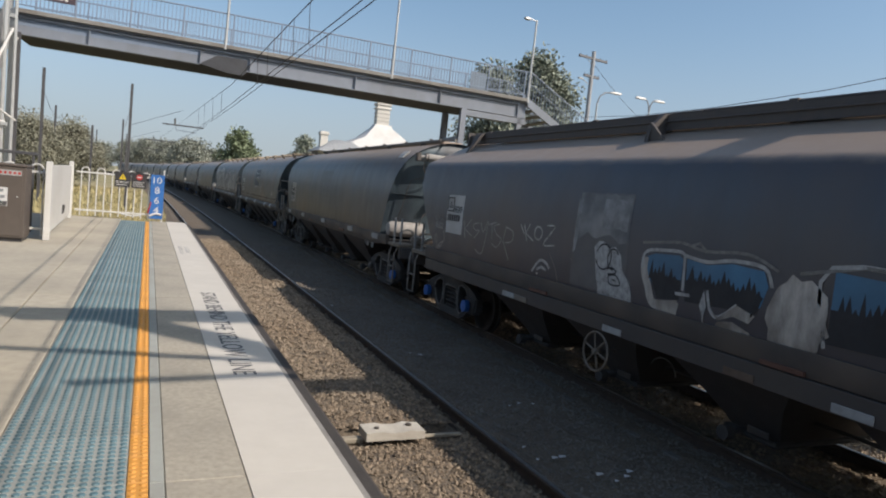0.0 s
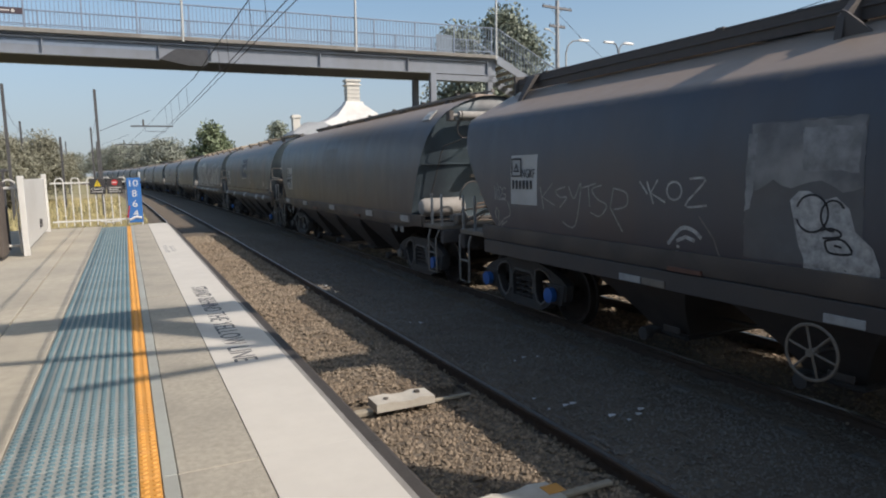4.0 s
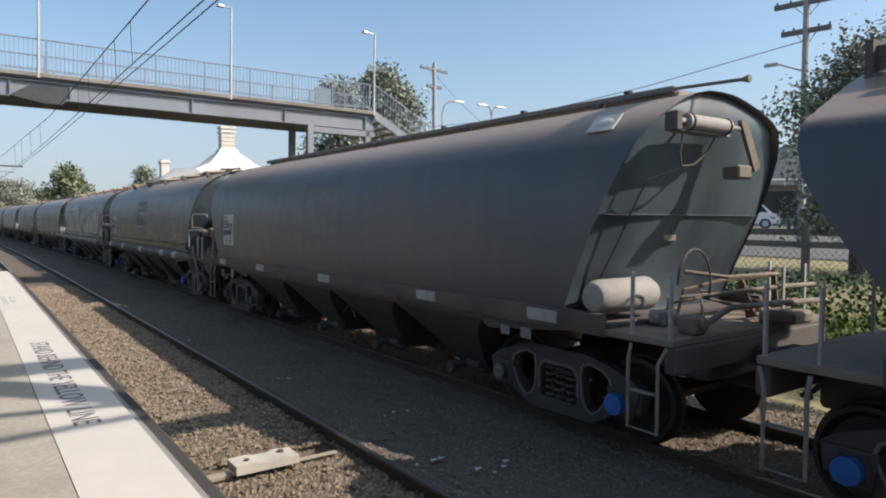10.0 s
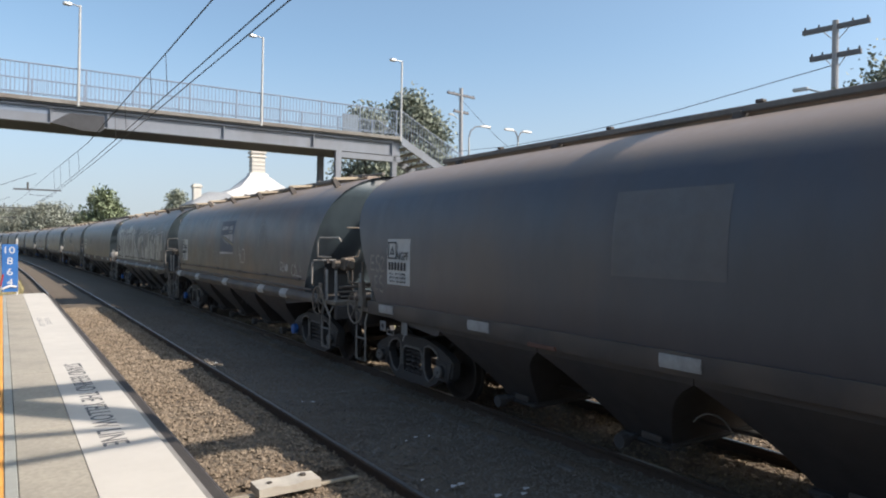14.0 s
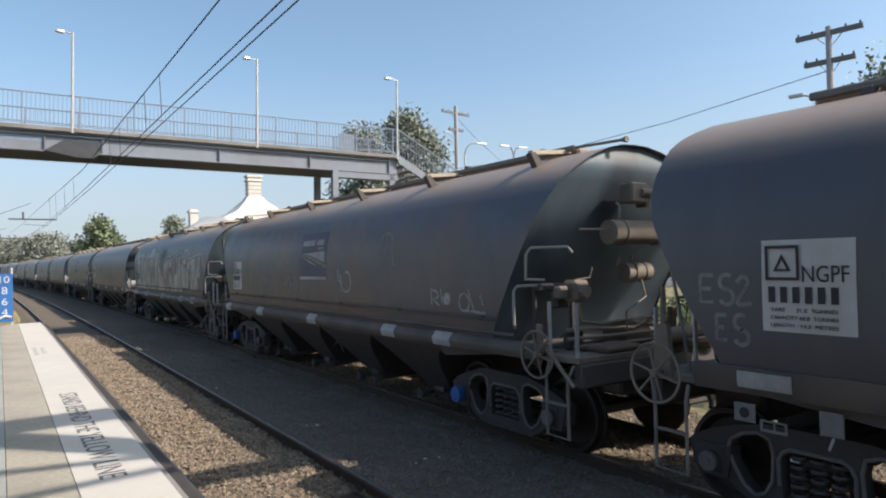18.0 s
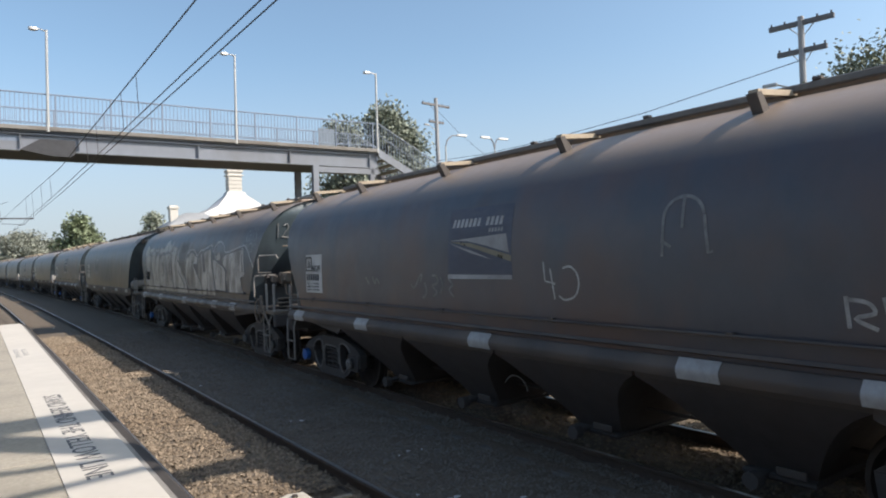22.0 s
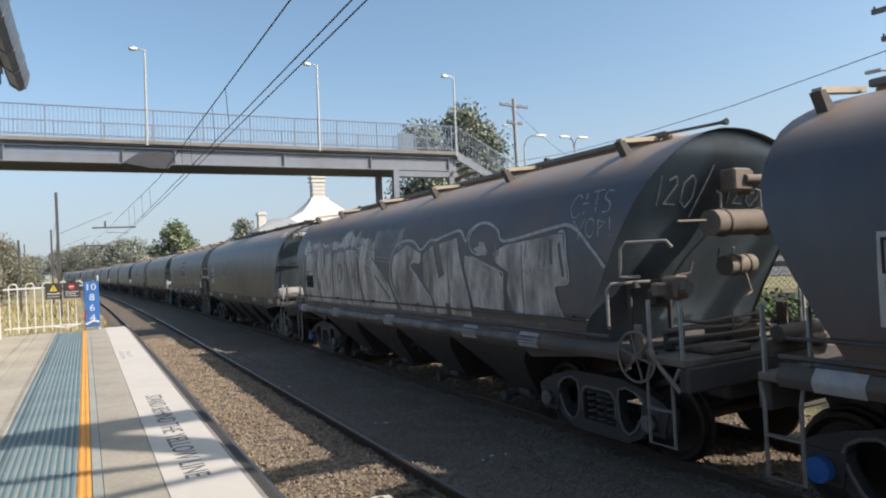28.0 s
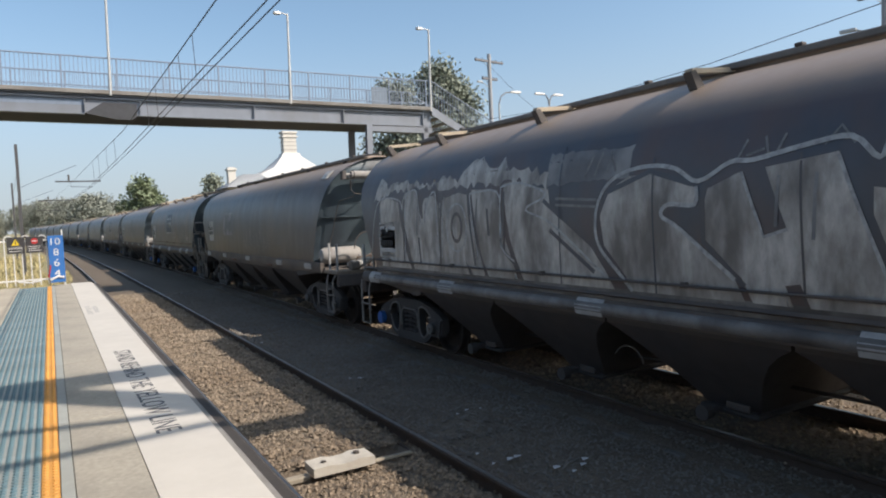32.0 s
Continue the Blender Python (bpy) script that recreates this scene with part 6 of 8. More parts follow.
part("graffiti_scribble", stroke([[(6.26, 2.06), (6.14, 2.06)], [(6.26, 2.06), (6.26, 1.84), (6.14, 1.84)], [(6.26, 1.95), (6.16, 1.95)], ess(6.02, 1.945), [(5.93, 2.00), (5.88, 2.05), (5.83, 2.00), (5.93, 1.84), (5.81, 1.84)], [(6.12, 1.74), (6.03, 1.74)], [(6.12, 1.74), (6.12, 1.54), (6.03, 1.54)], [(6.12, 1.64), (6.05, 1.64)], ess(5.90, 1.63)], 0.034), DIM_SPRAY, wc, "dim scribbled letters beside the board")


NAVY = material("weathered navy sign paint", (0.066, 0.074, 0.105), 0.6, other=(0.105, 0.11, 0.13), scale=7, mix=0.7, streak=3.0, dirt=(0.05, 0.052, 0.07), dirt_amount=0.6, bump=0.05)
SIGN_PALE = material("dirty pale sign paint", (0.45, 0.45, 0.455), 0.65, other=(0.24, 0.235, 0.23), scale=8, dirt=(0.16, 0.15, 0.145), dirt_amount=0.6, bump=0.05)
SIGN_GREY = material("faded grey sign field", (0.36, 0.355, 0.35), 0.65, other=(0.20, 0.19, 0.185), scale=6, dirt=(0.14, 0.12, 0.11), dirt_amount=0.5, bump=0.05)
SIGN_TAN = material("dirty tan sign stripe", (0.22, 0.19, 0.13), 0.65, other=(0.15, 0.13, 0.095), scale=8, bump=0.05)


def sign_panel(t):
    p = part("operator_sign", fill([(1.36, 2.80), (0.11, 2.80), (0.09, 1.94), (1.32, 1.94)], 0.005), NAVY, t, "weathered navy sign with pale bars and a tan stripe")
    for k in (0, 1, 2, 3, 4, 5, 6, 8, 9, 10, 11):
        a = 1.25 - 0.083 * k
        part("sign_block", fill([(a - 0.022, 2.668), (a - 0.072, 2.668), (a - 0.056, 2.568), (a, 2.568)], 0.009, 0.2), SIGN_PALE, p, "pale slanted block of the sign")
    for k in range(5):
        a = 0.52 - 0.055 * k
        part("sign_block", fill([(a - 0.010, 2.535), (a - 0.044, 2.535), (a - 0.036, 2.49), (a, 2.49)], 0.009, 0.2), SIGN_GREY, p)
    part("sign_field", fill([(1.31, 2.41), (0.20, 2.46), (0.14, 2.24), (0.55, 2.33), (0.92, 2.395)], 0.009), SIGN_GREY, p, "faded grey field")
    part("sign_stripe", fill([(1.31, 2.405), (0.86, 2.37), (0.10, 2.21), (0.10, 2.14), (0.80, 2.31)], 0.012), SIGN_TAN, p, "dirty yellow stripe")
    part("sign_stripe", fill([(1.31, 2.385), (0.80, 2.27), (0.45, 2.17), (0.85, 2.25)], 0.010), SIGN_GREY, p)
    part("sign_bar", fill([(1.33, 1.99), (0.09, 1.99), (0.09, 1.94), (1.33, 1.935)], 0.010), SIGN_PALE, p, "pale lower edge")


# third wagon: brackets on the roof, sign, scattered tags
wd = add_wagon(2, "bracket", brake_end, None)
blue_cap(wd, -4.085)
blue_cap(wd, 5.975)
blue_cap(wc, -5.525)
number_board(wd, 5.30, 1.65, 2.32, 0.68, "NGPF")
SHIFT[0] = -0.47
sign_panel(wd)
SHIFT[0] = 0.0
part("graffiti_tag", stroke([[(-0.88, 2.13), (-0.90, 1.93), (-1.05, 1.90)], [(-0.98, 2.06), (-1.04, 1.74)], [(-1.16, 2.06), (-1.26, 2.08), (-1.35, 2.02), (-1.38, 1.90), (-1.32, 1.78), (-1.18, 1.74), (-1.10, 1.78)]], 0.022), SPRAY, wd, "pale chalky tag")
part("graffiti_tag", stroke([arc(-2.58, 2.48, 0.20, 0.19, 0, 170), [(-2.38, 2.48), (-2.37, 2.16)], [(-2.78, 2.50), (-2.82, 2.18), (-2.86, 2.20)], [(-2.36, 2.30), (-2.46, 2.24)], [(-2.58, 2.66), (-2.57, 2.40)]], 0.03), DIM_SPRAY, wd, "dim rounded tag")
part("graffiti_tag", stroke([[(-3.86, 1.86), (-3.88, 1.64)], [(-3.86, 1.84), (-4.00, 1.82), (-4.04, 1.75), (-3.92, 1.71), (-4.06, 1.64)], [(-4.10, 1.86), (-4.14, 1.66)], arc(-4.24, 1.73, 0.07, 0.07, 20, 380)], 0.030), MID_SPRAY, wd, "pale rubbed tag")
part("graffiti_tag", fill(arc(-4.25, 1.73, 0.075, 0.07, 0, 345), 0.009), SPRAY, wd, "pale spray blot")
part("graffiti_tag", stroke([arc(-4.63, 1.70, 0.11, 0.11, 10, 370), [(-4.72, 1.86), (-4.84, 1.60)], [(-4.66, 1.60), (-5.06, 1.585)], [(-4.98, 1.80), (-5.02, 1.68)]], 0.028), MID_SPRAY, wd, "dim ringed tag")
part("graffiti_tag", stroke([[(1.74, 1.86), (1.68, 1.80), (1.60, 1.86), (1.52, 1.96), (1.46, 1.98), (1.50, 1.88)], [(1.40, 1.88), (1.36, 1.78), (1.40, 1.70), (1.46, 1.68)], [(1.22, 1.97), (1.12, 1.97), (1.10, 1.88), (1.22, 1.84), (1.12, 1.76), (1.20, 1.70)], [(1.02, 1.96), (0.98, 1.84), (1.04, 1.74)], [(0.86, 1.94), (0.76, 1.86), (0.84, 1.80), (0.74, 1.70)]], 0.030), DIM_SPRAY, wd, "dim rubbed scribble under the sign")
part("graffiti_tag", stroke([[(3.04, 1.94), (2.94, 1.84)], [(2.82, 1.95), (2.76, 1.84), (2.70, 1.92), (2.62, 1.84)]], 0.026), DIM_SPRAY, wd, "dim rubbed marks")

# fourth wagon: long silver lettering
we = add_wagon(3, "bracket", brake_end, None, ", silver graffiti along the side")
blue_cap(we, 5.975)
number_board(we, 5.40, 1.58, 2.16, 0.60, "NGPF", False)


def silver(poly, label="letter in worn silver spray paint"):
    return part("graffiti_letter", fill(poly, 0.006), SILVER, we, label)


def rough_top(poly, amount, seed):
    """Roughens the upper edge of an outline the way a spray can does."""
    rng = random.Random(seed)
    out = []
    for (a, b), (c, d) in zip(poly, poly[1:] + poly[:1]):
        n = max(1, int(abs(c - a) / 0.07))
        for i in range(n):
            h = b + (d - b) * i / n
            out.append((a + (c - a) * i / n, h + (rng.uniform(-amount, amount) if h > 2.2 else 0)))
    return out


SHIFT[0] = -0.64
CLOUD = [(6.27, 2.5), (6.14, 2.89), (5.78, 2.75), (5.16, 2.82), (4.58, 2.72), (3.86, 2.77), (3.54, 2.71), (3.33, 2.88), (3.04, 3.01), (2.69, 2.8), (2.51, 2.93), (2.34, 2.77), (1.88, 2.74), (1.56, 2.64), (1.58, 2.51), (2.11, 2.62), (2.58, 2.59), (3.11, 2.63), (3.68, 2.6), (4.36, 2.67), (5.09, 2.67), (5.73, 2.63)]
part("graffiti_cloud", fill(rough_top(CLOUD, 0.05, 5), 0.005), SILVER, we, "rough silver cloud round the letters")
one = silver([(5.97, 1.42), (6.01, 2.29), (6.01, 2.52), (5.74, 2.56), (5.33, 2.48), (5.02, 1.60), (4.9, 1.42)])
two = silver([(5.20, 2.46), (5.12, 2.62), (4.74, 2.64), (4.58, 2.16), (4.46, 2.50), (4.14, 2.54), (3.90, 2.20), (3.30, 1.60), (3.22, 1.42), (4.80, 1.42), (4.9, 1.62)])
three = silver([(4.02, 2.40), (3.85, 2.48), (3.48, 2.54), (3.26, 2.50), (2.92, 1.62), (2.84, 1.42), (3.12, 1.42), (3.8, 2.1)])
four = silver([(3.16, 2.56), (2.71, 2.55), (2.56, 2.52), (2.38, 1.95), (2.22, 1.60), (2.14, 1.42), (2.76, 1.42), (2.90, 1.66)])
five = silver([(2.44, 2.60), (2.20, 2.62), (1.75, 2.52), (1.54, 2.48), (1.49, 2.26), (0.84, 1.84), (0.64, 1.60), (0.52, 1.42), (2.02, 1.42), (2.12, 1.60), (2.27, 1.92)])
curl = silver([(0.30, 1.42), (0.36, 1.56), (0.65, 1.86), (0.70, 2.16), (0.57, 2.42), (0.33, 2.54), (0.0, 2.55), (-0.26, 2.49), (-0.48, 2.38), (-0.46, 2.25), (-0.19, 2.25), (-0.10, 2.15), (-0.32, 2.03), (-0.52, 1.88), (-0.85, 1.62), (-0.95, 1.42)])
fork = silver([(-0.60, 2.37), (-0.90, 2.49), (-1.13, 1.97), (-1.32, 2.03), (-1.13, 2.51), (-1.70, 2.58), (-2.05, 1.61), (-2.1, 1.42), (-1.50, 1.42), (-1.42, 1.60), (-1.30, 1.58), (-1.36, 1.42), (-1.02, 1.42), (-0.92, 1.62), (-0.58, 1.91), (-0.54, 2.15)])
flag = silver([(-1.95, 2.31), (-2.14, 2.28), (-2.94, 2.04), (-2.90, 1.55), (-2.16, 1.57), (-1.95, 2.12)])
block = silver([(-2.72, 2.33), (-2.97, 2.40), (-3.10, 2.43), (-3.64, 2.46), (-4.07, 2.50), (-4.23, 2.50), (-4.28, 2.24), (-4.31, 1.95), (-4.05, 1.88), (-4.20, 1.50), (-3.18, 1.50), (-3.04, 1.83), (-3.10, 2.05), (-2.80, 2.19)])
drop = silver([(-2.18, 2.40), (-2.35, 2.43), (-2.34, 2.49), (-2.48, 2.48), (-2.51, 2.42), (-2.60, 2.35), (-2.55, 2.29), (-2.35, 2.31)], "small silver blot")
OUTLINES = (
    (one, [[(6.37, 1.56), (6.25, 2.11), (6.09, 2.5), (5.73, 2.56), (5.28, 2.5), (5.18, 2.36)]]),
    (two, [[(5.07, 1.6), (5.06, 2.60)], [(5.06, 2.60), (4.73, 2.62), (4.50, 2.1), (4.31, 2.5), (4.11, 2.52), (4.0, 1.64)]]),
    (three, [arc(3.51, 2.06, 0.26, 0.33, 0, 360), [(3.86, 2.5), (3.93, 1.62)]]),
    (four, [[(2.99, 1.67), (3.19, 2.51)], [(3.19, 2.51), (2.56, 2.51), (2.45, 2.14), (2.44, 1.8), (2.19, 1.64)]]),
    (five, [[(2.46, 1.8), (2.47, 2.56)], [(2.47, 2.56), (2.10, 2.59), (1.62, 2.46), (1.65, 2.38), (1.94, 2.26), (1.48, 2.1), (0.85, 1.69), (0.66, 1.56)]]),
    (curl, [[(0.28, 1.42), (0.42, 1.56), (0.72, 1.86), (0.76, 2.17), (0.64, 2.44), (0.40, 2.58), (0.05, 2.62), (-0.25, 2.57), (-0.50, 2.44), (-0.81, 2.58), (-1.03, 2.58), (-1.43, 2.65), (-1.78, 2.68), (-1.98, 2.51), (-2.06, 2.66), (-2.27, 2.74), (-2.47, 2.75), (-2.67, 2.70), (-2.84, 2.61), (-3.01, 2.47), (-3.95, 2.57), (-4.38, 2.58), (-4.75, 2.30), (-4.95, 2.10)], [(-0.48, 2.40), (-0.47, 2.24), (-0.18, 2.25), (-0.10, 2.15), (-0.32, 2.02), (-0.86, 1.60)]]),
    (fork, [[(-0.92, 2.49), (-1.13, 1.96), (-1.33, 2.02)], [(-1.70, 2.56), (-2.07, 1.60)]]),
    (flag, [[(-2.14, 2.29), (-2.97, 2.05), (-2.93, 1.55)], [(-2.3, 2.05), (-2.5, 2.1), (-2.62, 2.02), (-2.5, 1.9), (-2.55, 1.72)]]),
    (block, [[(-4.15, 2.52), (-4.26, 2.51), (-4.30, 2.24), (-4.33, 1.94), (-4.06, 1.87), (-4.21, 1.50)]]),
    (drop, [arc(-2.38, 2.52, 0.31, 0.21, -100, 60)]),
)
for k, (letter, paths) in enumerate(OUTLINES):
    part("outline", stroke(paths, 0.04 if letter is curl else 0.028, 0.012), SPRAY, letter, "pale spray outline")
tagged(part("graffiti_gap", stroke([[(5.12, 2.52), (5.13, 1.50)], [(4.52, 2.46), (4.50, 2.2)], [(4.62, 1.92), (4.58, 1.5)], [(3.92, 2.56), (3.99, 1.5)], arc(3.51, 2.06, 0.13, 0.19, 0, 360), [(3.24, 2.52), (3.06, 1.55)], [(2.76, 2.30), (2.72, 1.95)], [(2.41, 2.5), (2.39, 1.75), (2.1, 1.55)], [(1.50, 2.02), (0.80, 1.58)], [(1.62, 2.36), (1.30, 2.16)], [(0.60, 2.40), (0.05, 2.57), (-0.44, 2.42)], [(-0.55, 2.30), (-0.56, 1.92), (-0.95, 1.55)], [(-2.84, 2.12), (-3.02, 1.95), (-2.97, 1.50)], [(-4.16, 2.40), (-4.24, 2.0)], [(-4.00, 2.45), (-4.02, 2.15)]], 0.05, 0.010), WAGON, we, "dark bare gaps between the letters"), kind="stuff")
tagged(part("side_seam", stroke([[(1.35, 2.95), (1.33, 1.42)], [(0.02, 2.70), (-0.02, 1.42)], [(-1.42, 2.60), (-1.46, 1.45)], [(4.0, 2.5), (3.98, 1.45)], [(-3.4, 2.4), (-3.42, 1.5)]], 0.02, 0.011), WAGON, we, "dark vertical seams"), kind="stuff")
tagged(part("graffiti_drip", stroke([[(u, 2.44), (u + 0.02, 2.44 - d)] for u, d in ((4.65, 0.5), (4.4, 0.3), (3.0, 0.35), (-2.80, 0.2), (-2.88, 0.16), (-3.5, 0.2), (-3.9, 0.32), (-3.8, 0.24), (-1.25, 0.4), (-1.55, 0.5))], 0.03, 0.011), FADED, we, "dark runs through the silver"), kind="stuff")
tagged(part("graffiti_mark", stroke([[(-3.40 - 0.09 * i, 2.10 + 0.03 * math.sin(5 * i)), (-3.44 - 0.09 * i, 2.05 + 0.03 * math.cos(3 * i))] for i in range(7)], 0.025, 0.012), FADED, we, "dark scraped marks"), kind="stuff")
fr = part("faded_panel", fill(rough_top([(1.58, 2.52), (1.58, 2.88), (0.30, 2.84), (0.32, 2.54)], 0.02, 8), 0.005), FADED, we, "faded rectangle above the lettering")
tagged(part("graffiti_mark", stroke([[(0.95, 2.56), (0.85, 2.80)], [(0.8, 2.58), (0.72, 2.82)], [(0.62, 2.6), (0.6, 2.82), (0.5, 2.6)], [(1.4, 2.30), (0.75, 2.26)], [(1.4, 2.37), (0.75, 2.33)]], 0.03, 0.012), DIM_SPRAY, fr, "dim letters"), kind="stuff")
part("graffiti_tag", stroke([arc(-4.42, 2.80, 0.09, 0.13, -140, 140), [(-4.56, 2.94), (-4.56, 2.70)], [(-4.52, 2.82), (-4.62, 2.82)], [(-4.66, 2.94), (-4.84, 2.95)], [(-4.74, 2.95), (-4.76, 2.70)], [(-5.0, 2.92), (-4.90, 2.93), (-4.89, 2.85), (-4.98, 2.79), (-4.97, 2.71), (-4.87, 2.70)], [(-4.40, 2.64), (-4.52, 2.52), (-4.60, 2.64)], [(-4.52, 2.52), (-4.50, 2.42)], arc(-4.70, 2.54, 0.07, 0.10, 0, 360), [(-4.82, 2.62), (-4.84, 2.44)], [(-4.82, 2.62), (-4.94, 2.58), (-4.84, 2.52)], [(-5.0, 2.64), (-5.02, 2.50)], [(-5.02, 2.45), (-5.03, 2.43)]], 0.018), MID_SPRAY, we, "small pale tag of two words")


def end_chalk(paths, label):
    """Chalk lines on the end sheet; each path is points of (x, h)."""
    s = Shape()
    for path in paths:
        pts = []
        for (a, b), (c, d) in zip(path, path[1:] + path[-1:]):
            pts += [(a + (c - a) * i / 4, b + (d - b) * i / 4) for i in range(4)]
        s.tube([(x, sheet_at(h, *NEAR_END["bracket"]) - 0.06 * (1 - abs(x / max(half_width(h), 0.3)) ** 3) * min(max((3.5 - h) / 0.5, 0.0), 1.0) - 0.006, h) for x, h in pts], 0.010, 5)
    part("chalk_mark", s, SPRAY, we, label)


for off in (0.0, 1.05):
    end_chalk([[(-1.02 + off, 3.02), (-0.99 + off, 2.72)], [(-0.90 + off, 2.98), (-0.82 + off, 3.02), (-0.78 + off, 2.94), (-0.90 + off, 2.74), (-0.74 + off, 2.73)], [(-0.60 + off, 3.03), (-0.69 + off, 2.95), (-0.68 + off, 2.76), (-0.58 + off, 2.70), (-0.51 + off, 2.80), (-0.53 + off, 2.98), (-0.60 + off, 3.03)], [(-0.32 + off, 3.14), (-0.47 + off, 2.60)]], "pale chalk figures on the end sheet")

SHIFT[0] = 0.0
DULL_SILVER = material("thin silver spray over grime", (0.20, 0.19, 0.18), 0.55, other=(0.09, 0.083, 0.08), scale=5, big=1.6, mix=0.8, dirt=(0.06, 0.053, 0.05), dirt_amount=0.9, bump=0.1)
part("sill_paint", Shape().cyl((-1.42, -4.4, 1.20), (-1.42, 5.6, 1.20), 0.0745, 14), DULL_SILVER, we, "thin silver overspray on the sill tube")
part("graffiti_fill", fill([(5.6, 1.42), (-4.5, 1.44), (-4.55, 1.27), (5.6, 1.27)], 0.005), DULL_SILVER, we, "thin silver foot of the letters")
part("graffiti_mark", stroke([[(-1.51, 2.59), (-1.59, 2.75)], [(-1.59, 2.62), (-1.75, 2.66)], [(-1.75, 2.76), (-1.79, 2.6)], [(-1.86, 2.63), (-1.92, 2.76)], [(-2.23, 2.64), (-2.34, 2.77), (-2.45, 2.63)]], 0.022), DIM_SPRAY, we, "dim strokes above the letters")
# the wagons before and behind
add_wagon(-1, "walk", tank_end, None)
wf = add_wagon(4, "smooth", tank_end, wheel_end, ", dim scribbles")
number_board(wf, 5.60, 1.70, 2.36, 0.64, "NGPF", False)
part("faded_panel", band(steps(2.2, 3.4), lambda u: 1.9, lambda u: 2.6, 0.004), FADED, wf, "faded pale panel")
part("graffiti_scribble", stroke([[(0.9 - 0.35 * i, 1.5), (0.8 - 0.35 * i, 1.9 + 0.1 * (i % 3)), (0.65 - 0.35 * i, 1.55)] for i in range(8)], 0.04), DIM_SPRAY, wf, "dim scribbled tags")
for k in range(5, 17):
    src = wd if k % 2 else wc
    t = copy_thing(src, pose(TRACK2, middle(k), RAIL))
    MOVING.append((t, middle(k), []))


def on_line(y):
    """A wagon's place on the far track, turned with the bend."""
    return pose(TRACK2 - bend(y), y, RAIL, 0, 0, math.degrees(math.atan(max(0.0, y - 20.0) / 1700.0)))


def motions():
    """The train rolls towards the viewer; its wheels turn with it."""
    tt = [g[0] for g in GONE]
    ss = [g[1] for g in GONE]
    times = [round(i * 0.3, 3) for i in range(107)] + [32.0]
    for t, y, wheels in MOVING:
        walk(t, [(a, on_line(y - b)) for a, b in GONE])
        for w, u in wheels:
            walk(w, [(a, pose(0, u, 0.42, math.degrees(np.interp(a, tt, ss) / 0.42), 0, 0)) for a in times])


# ---- platform end: hoop fence, boards, gate, bin ----
SIGN_BLUE = material("blue sign face", (0.03, 0.125, 0.36), 0.45, other=(0.025, 0.105, 0.30), scale=5, bump=0)
SIGN_WHITE = material("white sign paint", (0.574, 0.574, 0.574), 0.5, bump=0)
SIGN_BLACK = material("black board", (0.035, 0.033, 0.035), 0.5, bump=0)
SIGN_YELLOW = material("yellow warning paint", (0.56, 0.406, 0.014), 0.5, bump=0)
SIGN_RED = material("red sign paint", (0.385, 0.021, 0.021), 0.5, bump=0)
BIN_BROWN = material("grey brown bin sheet", (0.091, 0.0735, 0.063), 0.55, other=(0.07, 0.0574, 0.0504), scale=5, dirt=(0.119, 0.105, 0.091), dirt_amount=0.3, bump=0.05)
STRINGER = material("grey stair panel", (0.21, 0.217, 0.231), 0.6, other=(0.161, 0.168, 0.175), scale=5, bump=0.1)
GUTTER = material("dark blue grey gutter", (0.13, 0.15, 0.185), 0.4, other=(0.09, 0.105, 0.13), scale=6, bump=0.05)
LINING = material("pale eave lining", (0.32, 0.31, 0.30), 0.7, bump=0.1)


def hoop_fence(name, at, bars, label, h=1.16):
    """Round bars joined in pairs by hoops above a top rail."""
    t = thing(name, at, label, "fence")
    x0, x1 = bars[0] - 0.12, bars[-1] + 0.12
    part("rail", Shape().box(x0, -0.02, h - 0.02, x1, 0.02, h + 0.02, 0.006), WHITE_STEEL, t)
    part("rail", Shape().box(x0, -0.02, 0.16, x1, 0.02, 0.20, 0.006), WHITE_STEEL, t)
    i = 0
    while i < len(bars):
        a = bars[i]
        if i + 1 < len(bars):
            b = bars[i + 1]
            m, r = (a + b) / 2, abs(b - a) / 2
            pts = [(a, 0, 0.05)] + [(m - r * math.cos(radians(q)), 0, h + 0.04 + r * math.sin(radians(q))) for q in range(0, 181, 20)] + [(b, 0, 0.05)]
            part("hoop", Shape().tube(pts, 0.014, 7), WHITE_STEEL, t, "white hooped bar")
        else:
            part("bar", Shape().tube([(a, 0, 0.05), (a, 0, h)], 0.014, 7), WHITE_STEEL, t)
        i += 2
    return t


hoop_fence("hoop_fence", (0, P_END, 0), [-1.64, -1.46, -1.28, -1.10, -0.92, -0.74, -0.56, -0.38, -0.20, -0.03], "white hooped steel fence across the platform end")
hoop_fence("hoop_fence", (0, 13.12, 0), [-3.40, -3.22, -3.04, -2.86, -2.68, -2.5, -2.32, -2.14, -1.92, -1.72], "white hooped steel fence beside the grey bin")


